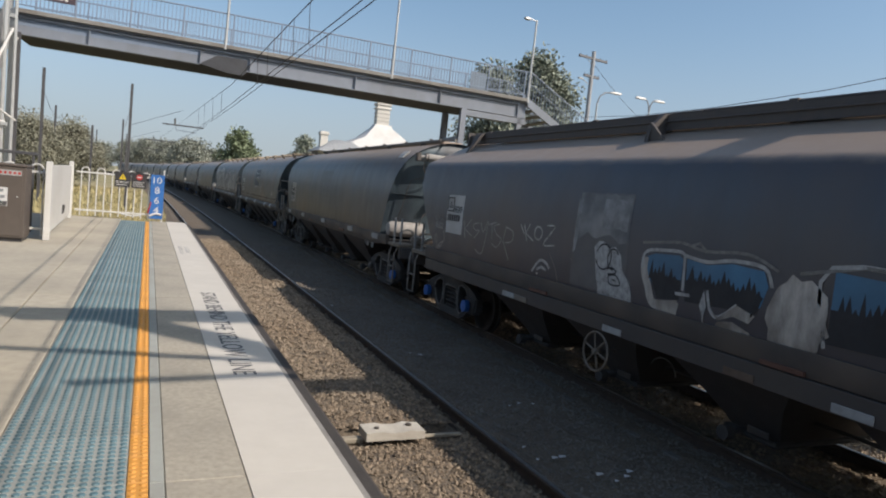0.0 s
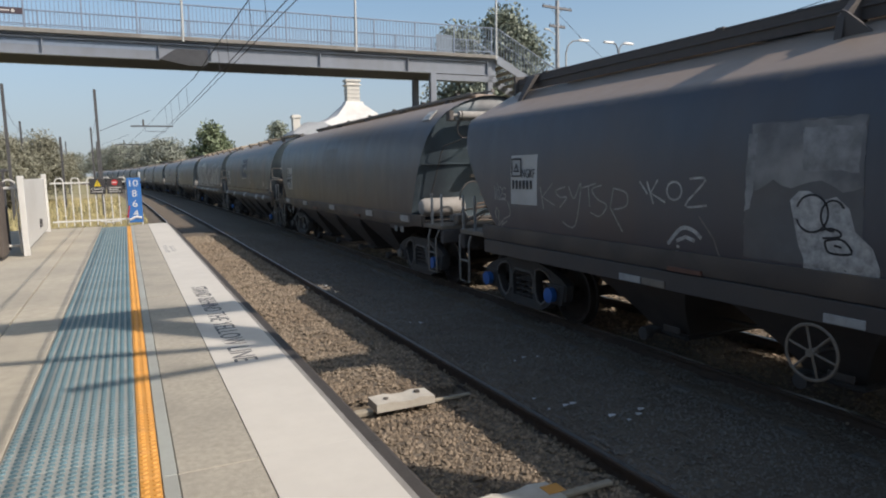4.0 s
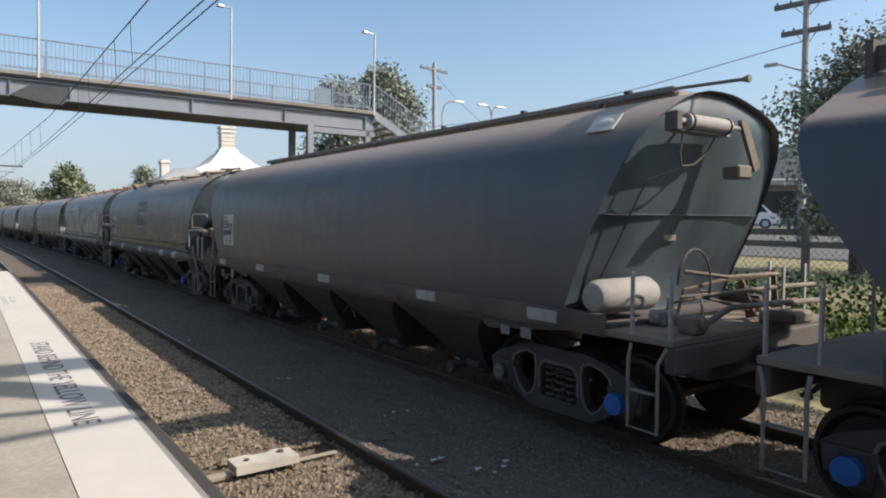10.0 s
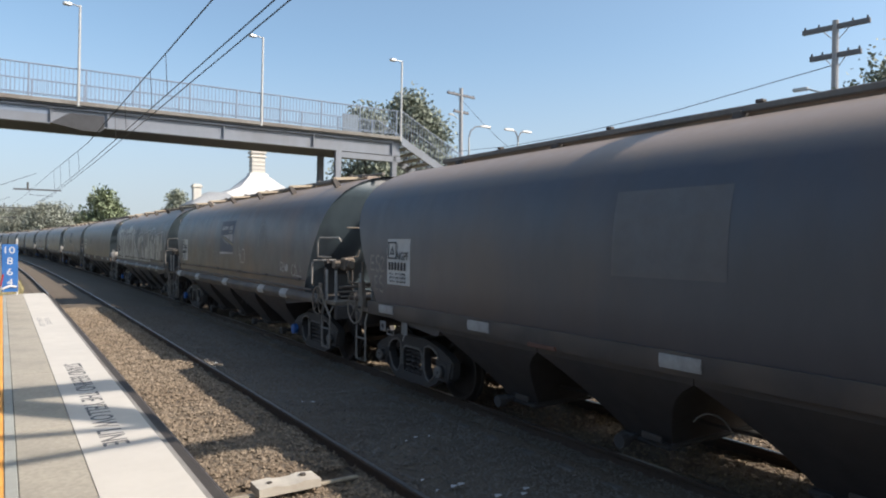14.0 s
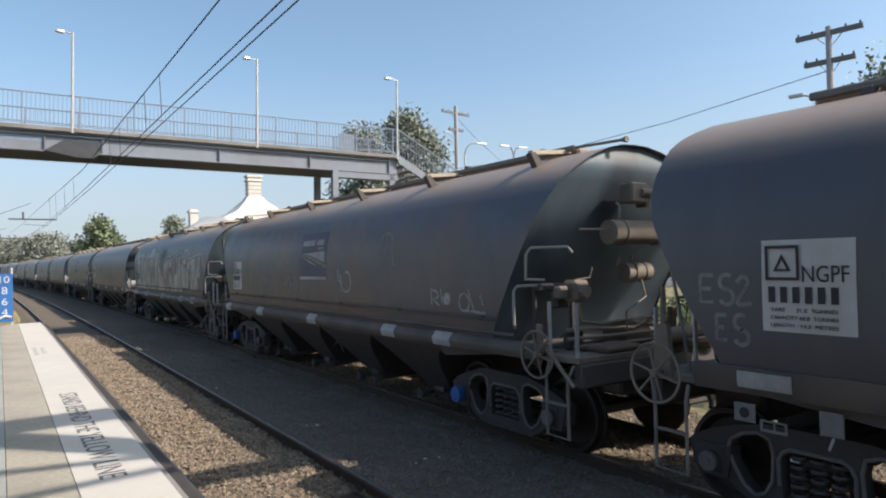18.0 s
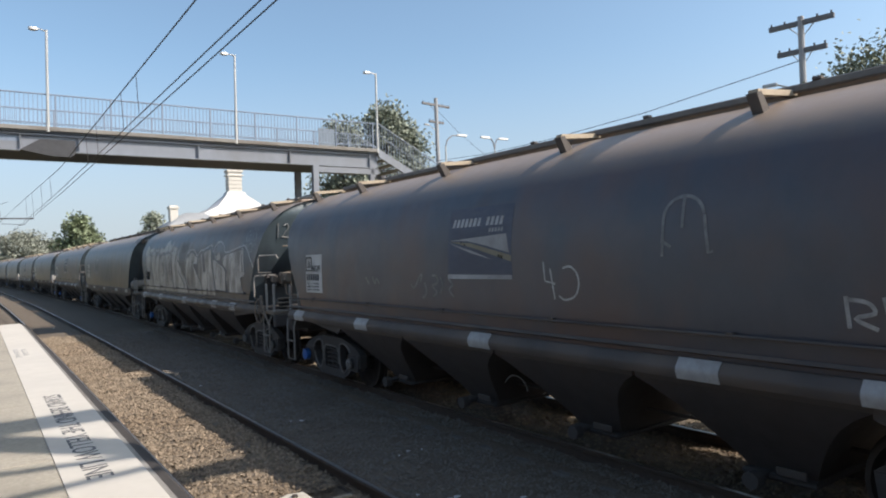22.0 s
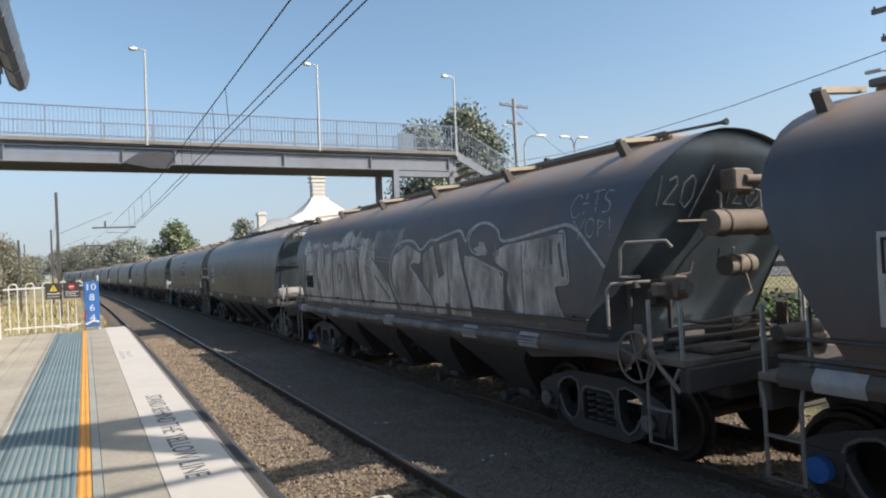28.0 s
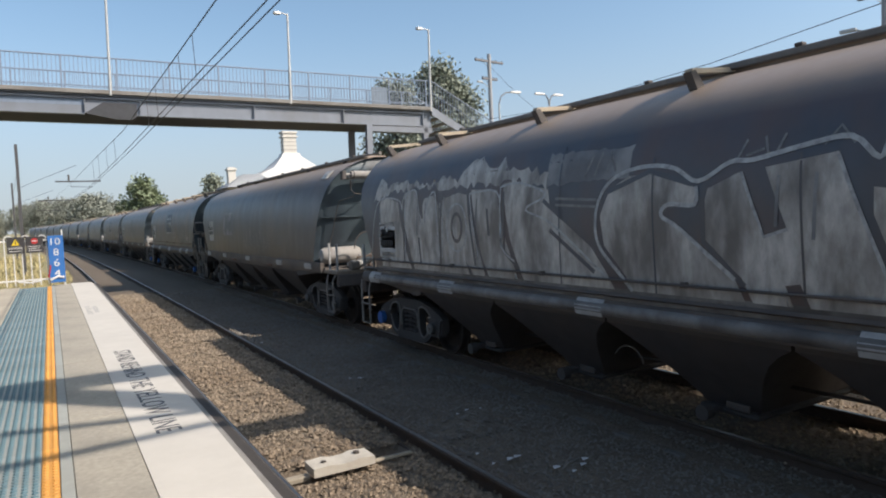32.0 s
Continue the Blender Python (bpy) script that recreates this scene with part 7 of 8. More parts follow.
def make_gate_panel():
    t = thing("white_screen_panel", (-1.62, 12.95, 0, 0, 0, 1.9), "solid white screen panel along the platform with dark scribble", "screen")
    part("sheet", Shape().box(-0.015, 0.06, 0.10, 0.015, 5.55, 1.30, 0.004), WHITE_STEEL, t)
    part("post", Shape().box(-0.05, -0.05, 0.0, 0.05, 0.06, 1.36, 0.008), WHITE_STEEL, t)
    part("post", Shape().box(-0.05, 5.55, 0.0, 0.05, 5.66, 1.40, 0.008), WHITE_STEEL, t)
    s = Shape()
    rng = random.Random(4)
    p = [(0.019, 3.2, 0.30)]
    for k in range(14):
        p.append((0.019, 3.2 + rng.uniform(-0.3, 0.5), 0.25 + rng.uniform(0.0, 0.22)))
    part("scribble", Shape().tube(p, 0.010, 5), SIGN_BLACK, t, "dark scribble near the foot")


make_gate_panel()


def make_car_marker():
    t = thing("car_stop_board", (0.17, P_END - 0.06, 0.10), "tall blue board with white car numbers on the fence", "sign")
    part("board", Shape().box(-0.17, -0.012, -0.02, 0.17, 0.012, 1.16, 0.004), SIGN_BLUE, t)
    part("post", Shape().box(0.13, 0.014, -0.10, 0.17, 0.05, 1.30, 0.006), WHITE_STEEL, t, "white post behind the board")
    turn = pose(0, 0, 0, 90, 0, 0)
    for word, z, w, h in (("10", 0.93, 0.21, 0.17), ("8", 0.66, 0.12, 0.175), ("6", 0.39, 0.12, 0.175), ("4", 0.13, 0.13, 0.175)):
        part("numeral", letters(word, w, h, 0.003, SIGN_WHITE), SIGN_WHITE, t, at=pose(-w / 2, -0.0135, z) @ turn)
    part("tape", Shape().tube([(-0.16, -0.02, 0.05), (0.0, -0.025, 0.13), (0.14, -0.02, 0.10)], 0.03, 6), SIGN_WHITE, t, "white tape wrapped round the foot")
    part("tape", Shape().tube([(-0.20, -0.02, 0.12), (-0.16, -0.03, 0.30), (-0.14, -0.02, 0.42)], 0.018, 6), SIGN_RED, t, "red strip of tape")
    part("tape", Shape().tube([(-0.85, -0.02, 0.06), (-0.6, -0.03, 0.02), (-0.35, -0.02, 0.05)], 0.022, 6), SIGN_WHITE, t, "white tape along the fence foot")


make_car_marker()


def warning_board(x, red, label):
    t = thing("warning_board", (x, P_END - 0.04, 0.86), label, "sign", "boards on the fence")
    part("board", Shape().box(-0.185, -0.012, 0.0, 0.185, 0.012, 0.40, 0.004), SIGN_BLACK, t)
    turn = pose(0, 0, 0, 90, 0, 0)
    if red:
        part("symbol", Shape().cyl((0, -0.016, 0.29), (0, -0.0125, 0.29), 0.075, 20), SIGN_RED, t, "round red symbol")
        part("bar", Shape().box(-0.05, -0.019, 0.278, 0.05, -0.0165, 0.302), SIGN_WHITE, t)
        for i in range(3):
            part("writing_bar", Shape().box(-0.14, -0.0155, 0.15 - 0.05 * i, 0.14 - 0.05 * (i % 2), -0.0125, 0.165 - 0.05 * i), BOARD, t)
    else:
        part("triangle", Shape().prism([(-0.085, 0.20), (0.085, 0.20), (0.0, 0.36)], "y", -0.016, -0.0125), SIGN_YELLOW, t, "yellow warning triangle")
        part("mark", Shape().box(-0.008, -0.019, 0.225, 0.008, -0.0165, 0.31), SIGN_BLACK, t)
        part("warning_word", letters("DANGER!", 0.29, 0.055, 0.002, SIGN_WHITE), SIGN_WHITE, t, at=pose(-0.145, -0.0135, 0.105) @ turn)
        part("writing_bar", Shape().box(-0.14, -0.0155, 0.05, 0.12, -0.0125, 0.065), BOARD, t)


warning_board(-0.68, False, "black board with a yellow triangle and the word danger")
warning_board(-0.28, True, "black board with a round red no-entry symbol")


def make_bin():
    t = thing("rubbish_bin", (-2.25, 12.72, 0), "square grey brown rubbish bin cabinet on the platform", "bin")
    part("cabinet", Shape().box(-0.37, -0.30, 0.06, 0.37, 0.30, 1.22, 0.012), BIN_BROWN, t)
    part("plinth", Shape().box(-0.34, -0.27, 0.0, 0.34, 0.27, 0.058), SIGN_BLACK, t)
    part("lid", Shape().box(-0.385, -0.315, 1.222, 0.385, 0.315, 1.27, 0.012), BIN_BROWN, t)
    part("door", Shape().box(-0.33, -0.312, 0.10, 0.33, -0.302, 1.17, 0.004), BIN_BROWN, t)
    part("lock", Shape().cyl((0.26, -0.322, 0.74), (0.26, -0.313, 0.74), 0.012), GALV, t)
    turn = pose(0, 0, 0, 90, 0, 0)
    lb = part("label", Shape().box(-0.31, -0.318, 1.08, 0.31, -0.3125, 1.165), MARKER, t, "pale strip with small symbols")
    part("red_end", Shape().box(-0.31, -0.3205, 1.083, -0.09, -0.3185, 1.162), SIGN_RED, lb)
    part("label_word", letters("Garbage", 0.19, 0.035, 0.002, SIGN_WHITE), SIGN_WHITE, lb, at=pose(-0.295, -0.321, 1.105) @ turn)
    for i in range(6):
        part("symbol", Shape().cyl((-0.045 + 0.065 * i, -0.3205, 1.122), (-0.045 + 0.065 * i, -0.3185, 1.122), 0.022, 8), SIGN_RED, lb)
    st = part("sticker", Shape().box(-0.125, -0.318, 0.58, 0.125, -0.3125, 0.88), SIGN_WHITE, t, "square white sticker with a black and red foot")
    part("foot", Shape().box(-0.12, -0.3205, 0.585, 0.12, -0.3185, 0.655), SIGN_BLACK, st)
    part("label_word", letters("Garbage", 0.2, 0.032, 0.002, SIGN_WHITE), SIGN_WHITE, st, at=pose(-0.1, -0.321, 0.605) @ turn)
    for x, z in ((-0.07, 0.82), (0.04, 0.83), (-0.05, 0.74), (0.06, 0.73), (0.0, 0.69)):
        part("picture_mark", Shape().box(x - 0.03, -0.3205, z - 0.025, x + 0.03, -0.3185, z + 0.025, 0.001), STRINGER, st)


make_bin()


def make_bench_frame():
    t = thing("bin_shelter_frame", (-2.55, 14.35, 0), "dark steel frame standing behind the bin", "rack")
    for x in (-0.5, 0.5):
        part("post", Shape().box(x - 0.02, -0.02, 0, x + 0.02, 0.02, 1.46, 0.004), MAST, t)
    part("top_bar", Shape().box(-0.56, -0.03, 1.44, 0.56, 0.03, 1.50, 0.008), MAST, t)
    part("top_bar", Shape().box(-0.54, 0.26, 1.44, 0.54, 0.32, 1.50, 0.008), MAST, t)


make_bench_frame()


# ---- stair from the platform to the footbridge ----
RISER = material("pale concrete stair riser", (0.35, 0.329, 0.294), 0.85, other=(0.28, 0.262, 0.231), scale=6, dirt=(0.196, 0.175, 0.154), dirt_amount=0.5, bump=0.2)
SCREEN = material("pale grey corrugated sheet", (0.28, 0.287, 0.294), 0.6, other=(0.231, 0.234, 0.238), scale=4, dirt=(0.189, 0.182, 0.175), dirt_amount=0.4, bump=0.05)


def make_stair():
    t = thing("platform_stair", (-5.2, 0, 0), "grey steel and concrete stair climbing to the footbridge", "stair")
    y0, y1, top = 16.6, 23.9, DECK
    n = 32
    pitch = (y1 - y0) / n
    tread = Shape().box(-1.04, -0.05, -0.055, 1.04, pitch + 0.03, 0.0, 0.01).mesh("tread", RISER)
    riser = Shape().box(-1.04, 0.0, -top / n, 1.04, 0.014, -0.057).mesh("riser", RISER)
    nose = Shape().box(-1.03, -0.054, -0.058, 1.03, -0.051, -0.030).mesh("nosing_strip", STRINGER)
    for i in range(n):
        tr = part("tread", tread, RISER, t, at=(0, y0 + pitch * i, top * (i + 1) / n))
        part("riser", riser, RISER, tr)
        part("nosing_strip", nose, STRINGER, tr)
    rise = top / (y1 - y0)
    for x in (-1.08, 1.08):
        part("stringer", Shape().prism([(y0 - 0.1, -0.02), (y0 - 0.1, 0.25), (y1, top + 0.08), (y1, top - 0.34), (y0 + 0.35, -0.02)], "x", x - 0.025, x + 0.025), STRINGER, t, "grey steel string")
        e = 1 if x > 0 else -1
        # corrugated sheets, one beside the other up the flight
        for k in range(8):
            a, b = y0 + 0.5 + (y1 - y0 - 0.5) * k / 8, y0 + 0.5 + (y1 - y0 - 0.5) * (k + 1) / 8 - 0.012
            rings = []
            for j in range(25):
                y = a + (b - a) * j / 24
                o = x + e * (0.045 + 0.014 * (1 if j % 4 < 2 else -1))
                z = (y - y0) * rise
                rings.append([(o, y, max(z - 0.75, 0.02)), (o + e * 0.006, y, max(z - 0.75, 0.02)), (o + e * 0.006, y, z + 1.0), (o, y, z + 1.0)])
            part("side_sheet", Shape().loft(rings), SCREEN, t, smooth=0)
        part("hand_rail", Shape().tube([(x - e * 0.06, y0 - 0.35, 0.0), (x - e * 0.06, y0 - 0.35, 0.95), (x - e * 0.06, y0, 1.05), (x - e * 0.06, y1, top + 1.05), (x - e * 0.06, y1 + 0.9, top + 1.05)], 0.024), RAILING, t)
        for f in (0.35, 0.6):
            y, z = y0 + (y1 - y0) * f, top * f
            part("post", Shape().box(x - e * 0.06 - 0.02, y - 0.02, z, x - e * 0.06 + 0.02, y + 0.02, z + 1.05), RAILING, t)
    # pale columns, brackets and braces under the flight
    for x, y, w, h in ((1.17, 20.6, 0.09, 3.45), (1.38, 22.5, 0.075, SOF + 0.6), (1.52, 22.62, 0.05, SOF), (0.4, 20.6, 0.09, 2.4), (-0.9, 20.6, 0.09, 2.4), (-0.9, 22.5, 0.075, SOF)):
        part("column", Shape().box(x - w, y - w, -1.1, x + w, y + w, h, 0.008), WHITE_STEEL if w > 0.06 else MAST, t, "pale painted steel column")
    for a, b, r in (((1.17, 20.6, 3.3), (1.42, 22.3, 4.95), 0.035), ((0.95, 20.45, 1.7), (1.17, 20.55, 3.2), 0.045), ((1.17, 20.55, 2.25), (1.62, 20.55, 2.25), 0.045), ((0.85, 20.5, 1.35), (1.60, 20.5, 2.15), 0.04), ((1.0, 20.6, 2.9), (1.75, 21.2, 2.35), 0.03), ((1.30, 22.45, 4.2), (1.52, 22.45, 4.75), 0.03)):
        part("brace", Shape().tube([a, b], r, 6), WHITE_STEEL, t, "pale angle brace")
    for x, y, z in ((1.22, 20.45, 3.35), (1.30, 20.45, 3.15), (1.62, 20.45, 2.2), (1.40, 22.35, 4.9), (1.40, 22.3, 5.3)):
        part("bracket", Shape().box(x - 0.08, y - 0.05, z - 0.05, x + 0.08, y + 0.05, z + 0.05, 0.01), GALV, t, "clamped bracket")
    part("conduit", Shape().tube([(1.20, 20.4, 3.4), (1.26, 20.5, 3.0), (1.28, 20.5, 1.0), (1.28, 20.5, -0.5)], 0.018, 6), GALV, t)


make_stair()


def tall_post(x, y, z, top, label, r=0.055):
    t = thing("stair_lamp_post", (x, y, z), label, "lamp post", "posts at the stair head")
    part("pole", Shape().tube([(0, 0, 0), (0, 0, top * 0.5), (0, 0, top)], r, 10, r * 0.75), GALV, t, "white galvanised pole")
    part("arm", Shape().tube([(0, 0, top - 0.04), (-0.5, 0, top)], 0.02), GALV, t)
    part("lamp_head", Shape().box(-0.95, -0.09, top - 0.03, -0.48, 0.09, top + 0.05, 0.02), GALV, t)


tall_post(-3.72, 22.3, -1.1, 10.3, "white lamp post beside the stair head")
tall_post(-3.93, 22.1, -1.1, 10.1, "white lamp post beside the stair", 0.07)
tall_post(-3.96, 20.42, -1.1, 8.9, "white lamp post halfway up the stair", 0.05)
bp = thing("bracket_post", (-4.0, 17.6, 0), "grey steel bracket post in front of the stair", "post")
part("post", Shape().box(-0.075, -0.075, 0, 0.075, 0.075, 4.55, 0.01), STRINGER, bp)
part("arm", Shape().box(-1.5, -0.05, 4.53, 0.075, 0.05, 4.66, 0.01), STRINGER, bp)
part("gusset", Shape().prism([(-0.075, 4.2), (-0.075, 4.53), (-0.42, 4.53)], "y", -0.03, 0.03), STRINGER, bp)
part("base_plate", Shape().box(-0.16, -0.16, 0, 0.16, 0.16, 0.02), STRINGER, bp)
gp = thing("fence_end_post", (-3.35, 14.4, 0), "thick white post with a flat plate at the fence end", "fence post")
part("post", Shape().box(-0.06, -0.06, 0, 0.06, 0.06, 1.52, 0.012), WHITE_STEEL, gp)
part("plate", Shape().box(-0.20, -0.075, 0.62, -0.062, -0.045, 1.22, 0.006), WHITE_STEEL, gp)
part("plate", Shape().box(0.062, -0.075, 0.45, 0.16, -0.045, 1.30, 0.006), WHITE_STEEL, gp)
part("hinge", Shape().cyl((0.09, -0.09, 1.18), (0.20, -0.09, 1.24), 0.02, 8), WHITE_STEEL, gp)


# ---- station awning over the platform behind the viewer ----
def make_awning():
    t = thing("station_awning", (0, 0, 0), "dark gutter and pale eave of the station awning", "awning")
    ye = 6.15
    g = Shape()
    prof = [(-0.47, 3.10), (-0.44, 3.00), (-0.38, 2.955), (-0.335, 2.98), (-0.31, 3.06), (-0.305, 3.10), (-0.325, 3.10), (-0.335, 3.06), (-0.36, 2.99), (-0.40, 2.98), (-0.43, 3.02), (-0.45, 3.10)]
    part("gutter", g.prism([(a, b) for a, b in prof], "y", -9.0, ye), GUTTER, t, "dark rounded gutter")
    for y in (ye - 0.05, ye - 0.55, ye - 1.05, ye - 1.75, ye - 2.45):
        part("gutter_strap", Shape().prism([(a + (0.006 if a > -0.38 else -0.006), b - 0.006) for a, b in prof[:6]] + [(-0.305, 3.11), (-0.47, 3.11)], "y", y - 0.03, y + 0.03), GUTTER, t)
    part("gutter_end", Shape().prism([(-0.47, 3.10), (-0.44, 3.00), (-0.38, 2.955), (-0.335, 2.98), (-0.31, 3.06), (-0.305, 3.10)], "y", ye, ye + 0.006), GUTTER, t)
    part("roof_sheet", Shape().prism([(-0.40, 3.12), (-0.40, 3.16), (-4.2, 3.75), (-4.2, 3.71)], "y", -9.0, ye - 0.04), GUTTER, t, "dark corrugated roof")
    part("fascia", Shape().prism([(-0.50, 2.99), (-0.50, 3.10), (-4.2, 3.69), (-4.2, 3.55)], "y", ye - 0.09, ye - 0.05), GUTTER, t, "dark end board")
    part("soffit", Shape().prism([(-0.48, 3.06), (-0.48, 3.09), (-4.2, 3.66), (-4.2, 3.63)], "y", -9.0, ye - 0.10), LINING, t, "pale lining under the eave")
    for y in (ye - 0.5, 3.4, 0.4):
        part("rafter", Shape().prism([(-0.5, 2.96), (-0.5, 3.06), (-4.2, 3.63), (-4.2, 3.50)], "y", y - 0.04, y + 0.04), LINING, t)
    for y in (3.4, -1.5, -7.0):
        part("awning_post", Shape().cyl((-3.9, y, 0), (-3.9, y, 3.55), 0.07, 12), GREY_STEEL, t)
    # station wall that closes the platform
    w = thing("station_building", (-5.4, 0, 0), "plain station wall behind the platform", "building")
    part("wall", Shape().box(-4.0, -9.0, 0.0, 0.0, 4.6, 3.7), DECK_EDGE, w)
    part("roof", Shape().prism([(0.8, 3.72), (-2.0, 4.9), (-4.8, 3.72)], "y", -9.3, 4.9), GUTTER, w)


make_awning()


# ---- overhead line ----
def make_wires():
    def wire(name, pts, r, label):
        solo(name, Shape().tube(pts, r, 6), WIRE, label, "overhead wire", "overhead wires")
    ys = [-14, 0, 8, 16, 24, 34, 45, 70, 110, 200]
    wire("messenger_wire", [(2.28 + 0.002 * y - (bend(y) if y > 46 else 0), y, 4.52 + (0.0 if y < 24 else (y - 24) * 0.036 if y < 46 else 0.8)) for y in ys], 0.0105, "dark stranded carrier wire above the near track")
    wire("contact_wire", [(2.32 - (bend(y) if y > 46 else 0), y, 3.83 + (0.0 if y < 24 else (y - 24) * 0.007 if y < 46 else 0.15)) for y in ys], 0.009, "dark contact wire above the near track")
    wire("contact_wire", [(2.44 - (bend(y) if y > 46 else 0), y, 3.82 + (0.0 if y < 24 else (y - 24) * 0.007 if y < 46 else 0.15)) for y in ys], 0.009, "dark contact wire above the near track")
    for y in (11.5, 12.9, 16.0, 17.6, 27, 31, 36, 40.5):
        z = 4.52 + max(0.0, y - 24) * 0.036
        solo("dropper", Shape().tube([(2.3, y, z), (2.34, y + 0.06, 3.83)], 0.006, 5), WIRE, "thin dropper wire between carrier and contact wire", "overhead wire", "overhead wires")


make_wires()


def line_mast(x, y, top, label, arm=0.0, lean=0.0):
    t = thing("overhead_mast", (x, y, -1.15), label, "mast", "overhead line masts")
    h = top + 1.15
    part("pole", Shape().prism([(-0.075, -0.08), (0.075, -0.08), (0.075, -0.062), (0.012, -0.062), (0.012, 0.062), (0.075, 0.062), (0.075, 0.08), (-0.075, 0.08), (-0.075, 0.062), (-0.012, 0.062), (-0.012, -0.062), (-0.075, -0.062)], "z", 0, h), MAST, t)
    if arm:
        z = 5.42
        part("arm", Shape().tube([(0.1, 0, z - 0.3), (arm * 0.7, 0, z + 0.95)], 0.012), MAST, t, "thin stay wire")
        part("register_arm", Shape().tube([(arm * 0.62, 0, z), (arm * 0.62, 0, z - 0.30), (arm * 0.9, 0, z - 0.35)], 0.014), MAST, t)
        part("insulator", Shape().cyl((arm * 0.6, 0, z), (arm * 0.6, 0, z + 0.4), 0.05, 8), DARK_PART, t)
        part("arm_bar", Shape().box(arm * 0.43, -0.04, z - 0.04, arm * 1.0, 0.04, z + 0.04), MAST, t)
    return t


line_mast(-1.28, 45, 6.4, "dark steel overhead line mast with a long arm", 4.2)
line_mast(-5.9, 45, 6.6, "dark steel overhead line mast")
line_mast(-2.6, 72, 5.9, "dark steel overhead line mast far along the line", 4.6)
line_mast(-7.6, 66, 6.0, "dark steel overhead line mast far along the line")
line_mast(-3.2, 105, 6.0, "dark steel overhead line mast far along the line", 4.8)
line_mast(-7.3, 110, 6.3, "dark steel overhead line mast far along the line")
line_mast(-9.2, 62, 4.2, "slim dark pole among the trees")
line_mast(-4.2, 58, 4.3, "slim dark pole among the trees")
for a, b in (((-1.28, 45, 5.0), (-2.6, 72, 5.0)), ((-5.9, 45, 5.4), (-7.6, 66, 5.2))):
    solo("feeder_wire", Shape().tube([a, tuple((p + q) / 2 - (0.3 if i == 2 else 0) for i, (p, q) in enumerate(zip(a, b))), b], 0.014, 5), WIRE, "thin dark wire slung between masts", "overhead wire", "overhead wires")


def make_near_mast():
    """The mast behind the viewer, beyond the train, whose shadow crosses the platform."""
    t = thing("cantilever_mast", (8.75, -3.35, -1.15), "steel overhead line mast with a cross arm beside the far track", "mast")
    h = 12.7
    part("column", Shape().box(-0.16, -0.16, 0, 0.16, 0.16, h, 0.01), GREY_STEEL, t)
    part("cross_arm", Shape().box(-0.85, -0.07, h - 0.28, 6.4, 0.07, h + 0.28, 0.01), GREY_STEEL, t)
    part("cantilever", Shape().tube([(-0.16, 0, 10.66), (-1.85, 0, 11.25)], 0.055), GREY_STEEL, t)
    part("cantilever", Shape().tube([(-0.16, 0, 10.33), (-2.1, 0, 10.12)], 0.05), GREY_STEEL, t)
    part("far_column", Shape().box(6.24, -0.16, 0, 6.56, 0.16, h + 0.2, 0.01), GREY_STEEL, t)
    part("foot", Shape().box(-0.35, -0.35, -0.1, 0.35, 0.35, 0.15, 0.02), SLEEPER, t)


make_near_mast()


# ---- trees ----
BARK = material("grey brown bark", (0.13, 0.10, 0.075), 0.95, other=(0.08, 0.06, 0.045), scale=9, bump=0.6, dist=0.03)
LEAF_DARK = material("grey green leaves", (0.225, 0.25, 0.20), 0.75, other=(0.175, 0.195, 0.155), scale=3, random_tone=0.3, island=True, bump=0)
LEAF_STREET = material("dusty street tree leaves", (0.215, 0.235, 0.175), 0.7, other=(0.16, 0.175, 0.13), scale=3, random_tone=0.4, island=True, bump=0)
LEAF_FAR = material("dull grey green far leaves", (0.235, 0.25, 0.215), 0.8, other=(0.19, 0.205, 0.175), scale=3, random_tone=0.22, island=True, bump=0)
LEAF_OLIVE = material("olive bush leaves", (0.21, 0.205, 0.155), 0.8, other=(0.165, 0.165, 0.12), scale=3, random_tone=0.35, island=True, bump=0)
LEAF_BRIGHT = material("green leaves", (0.165, 0.20, 0.12), 0.7, other=(0.125, 0.155, 0.09), scale=3, random_tone=0.35, island=True, bump=0)


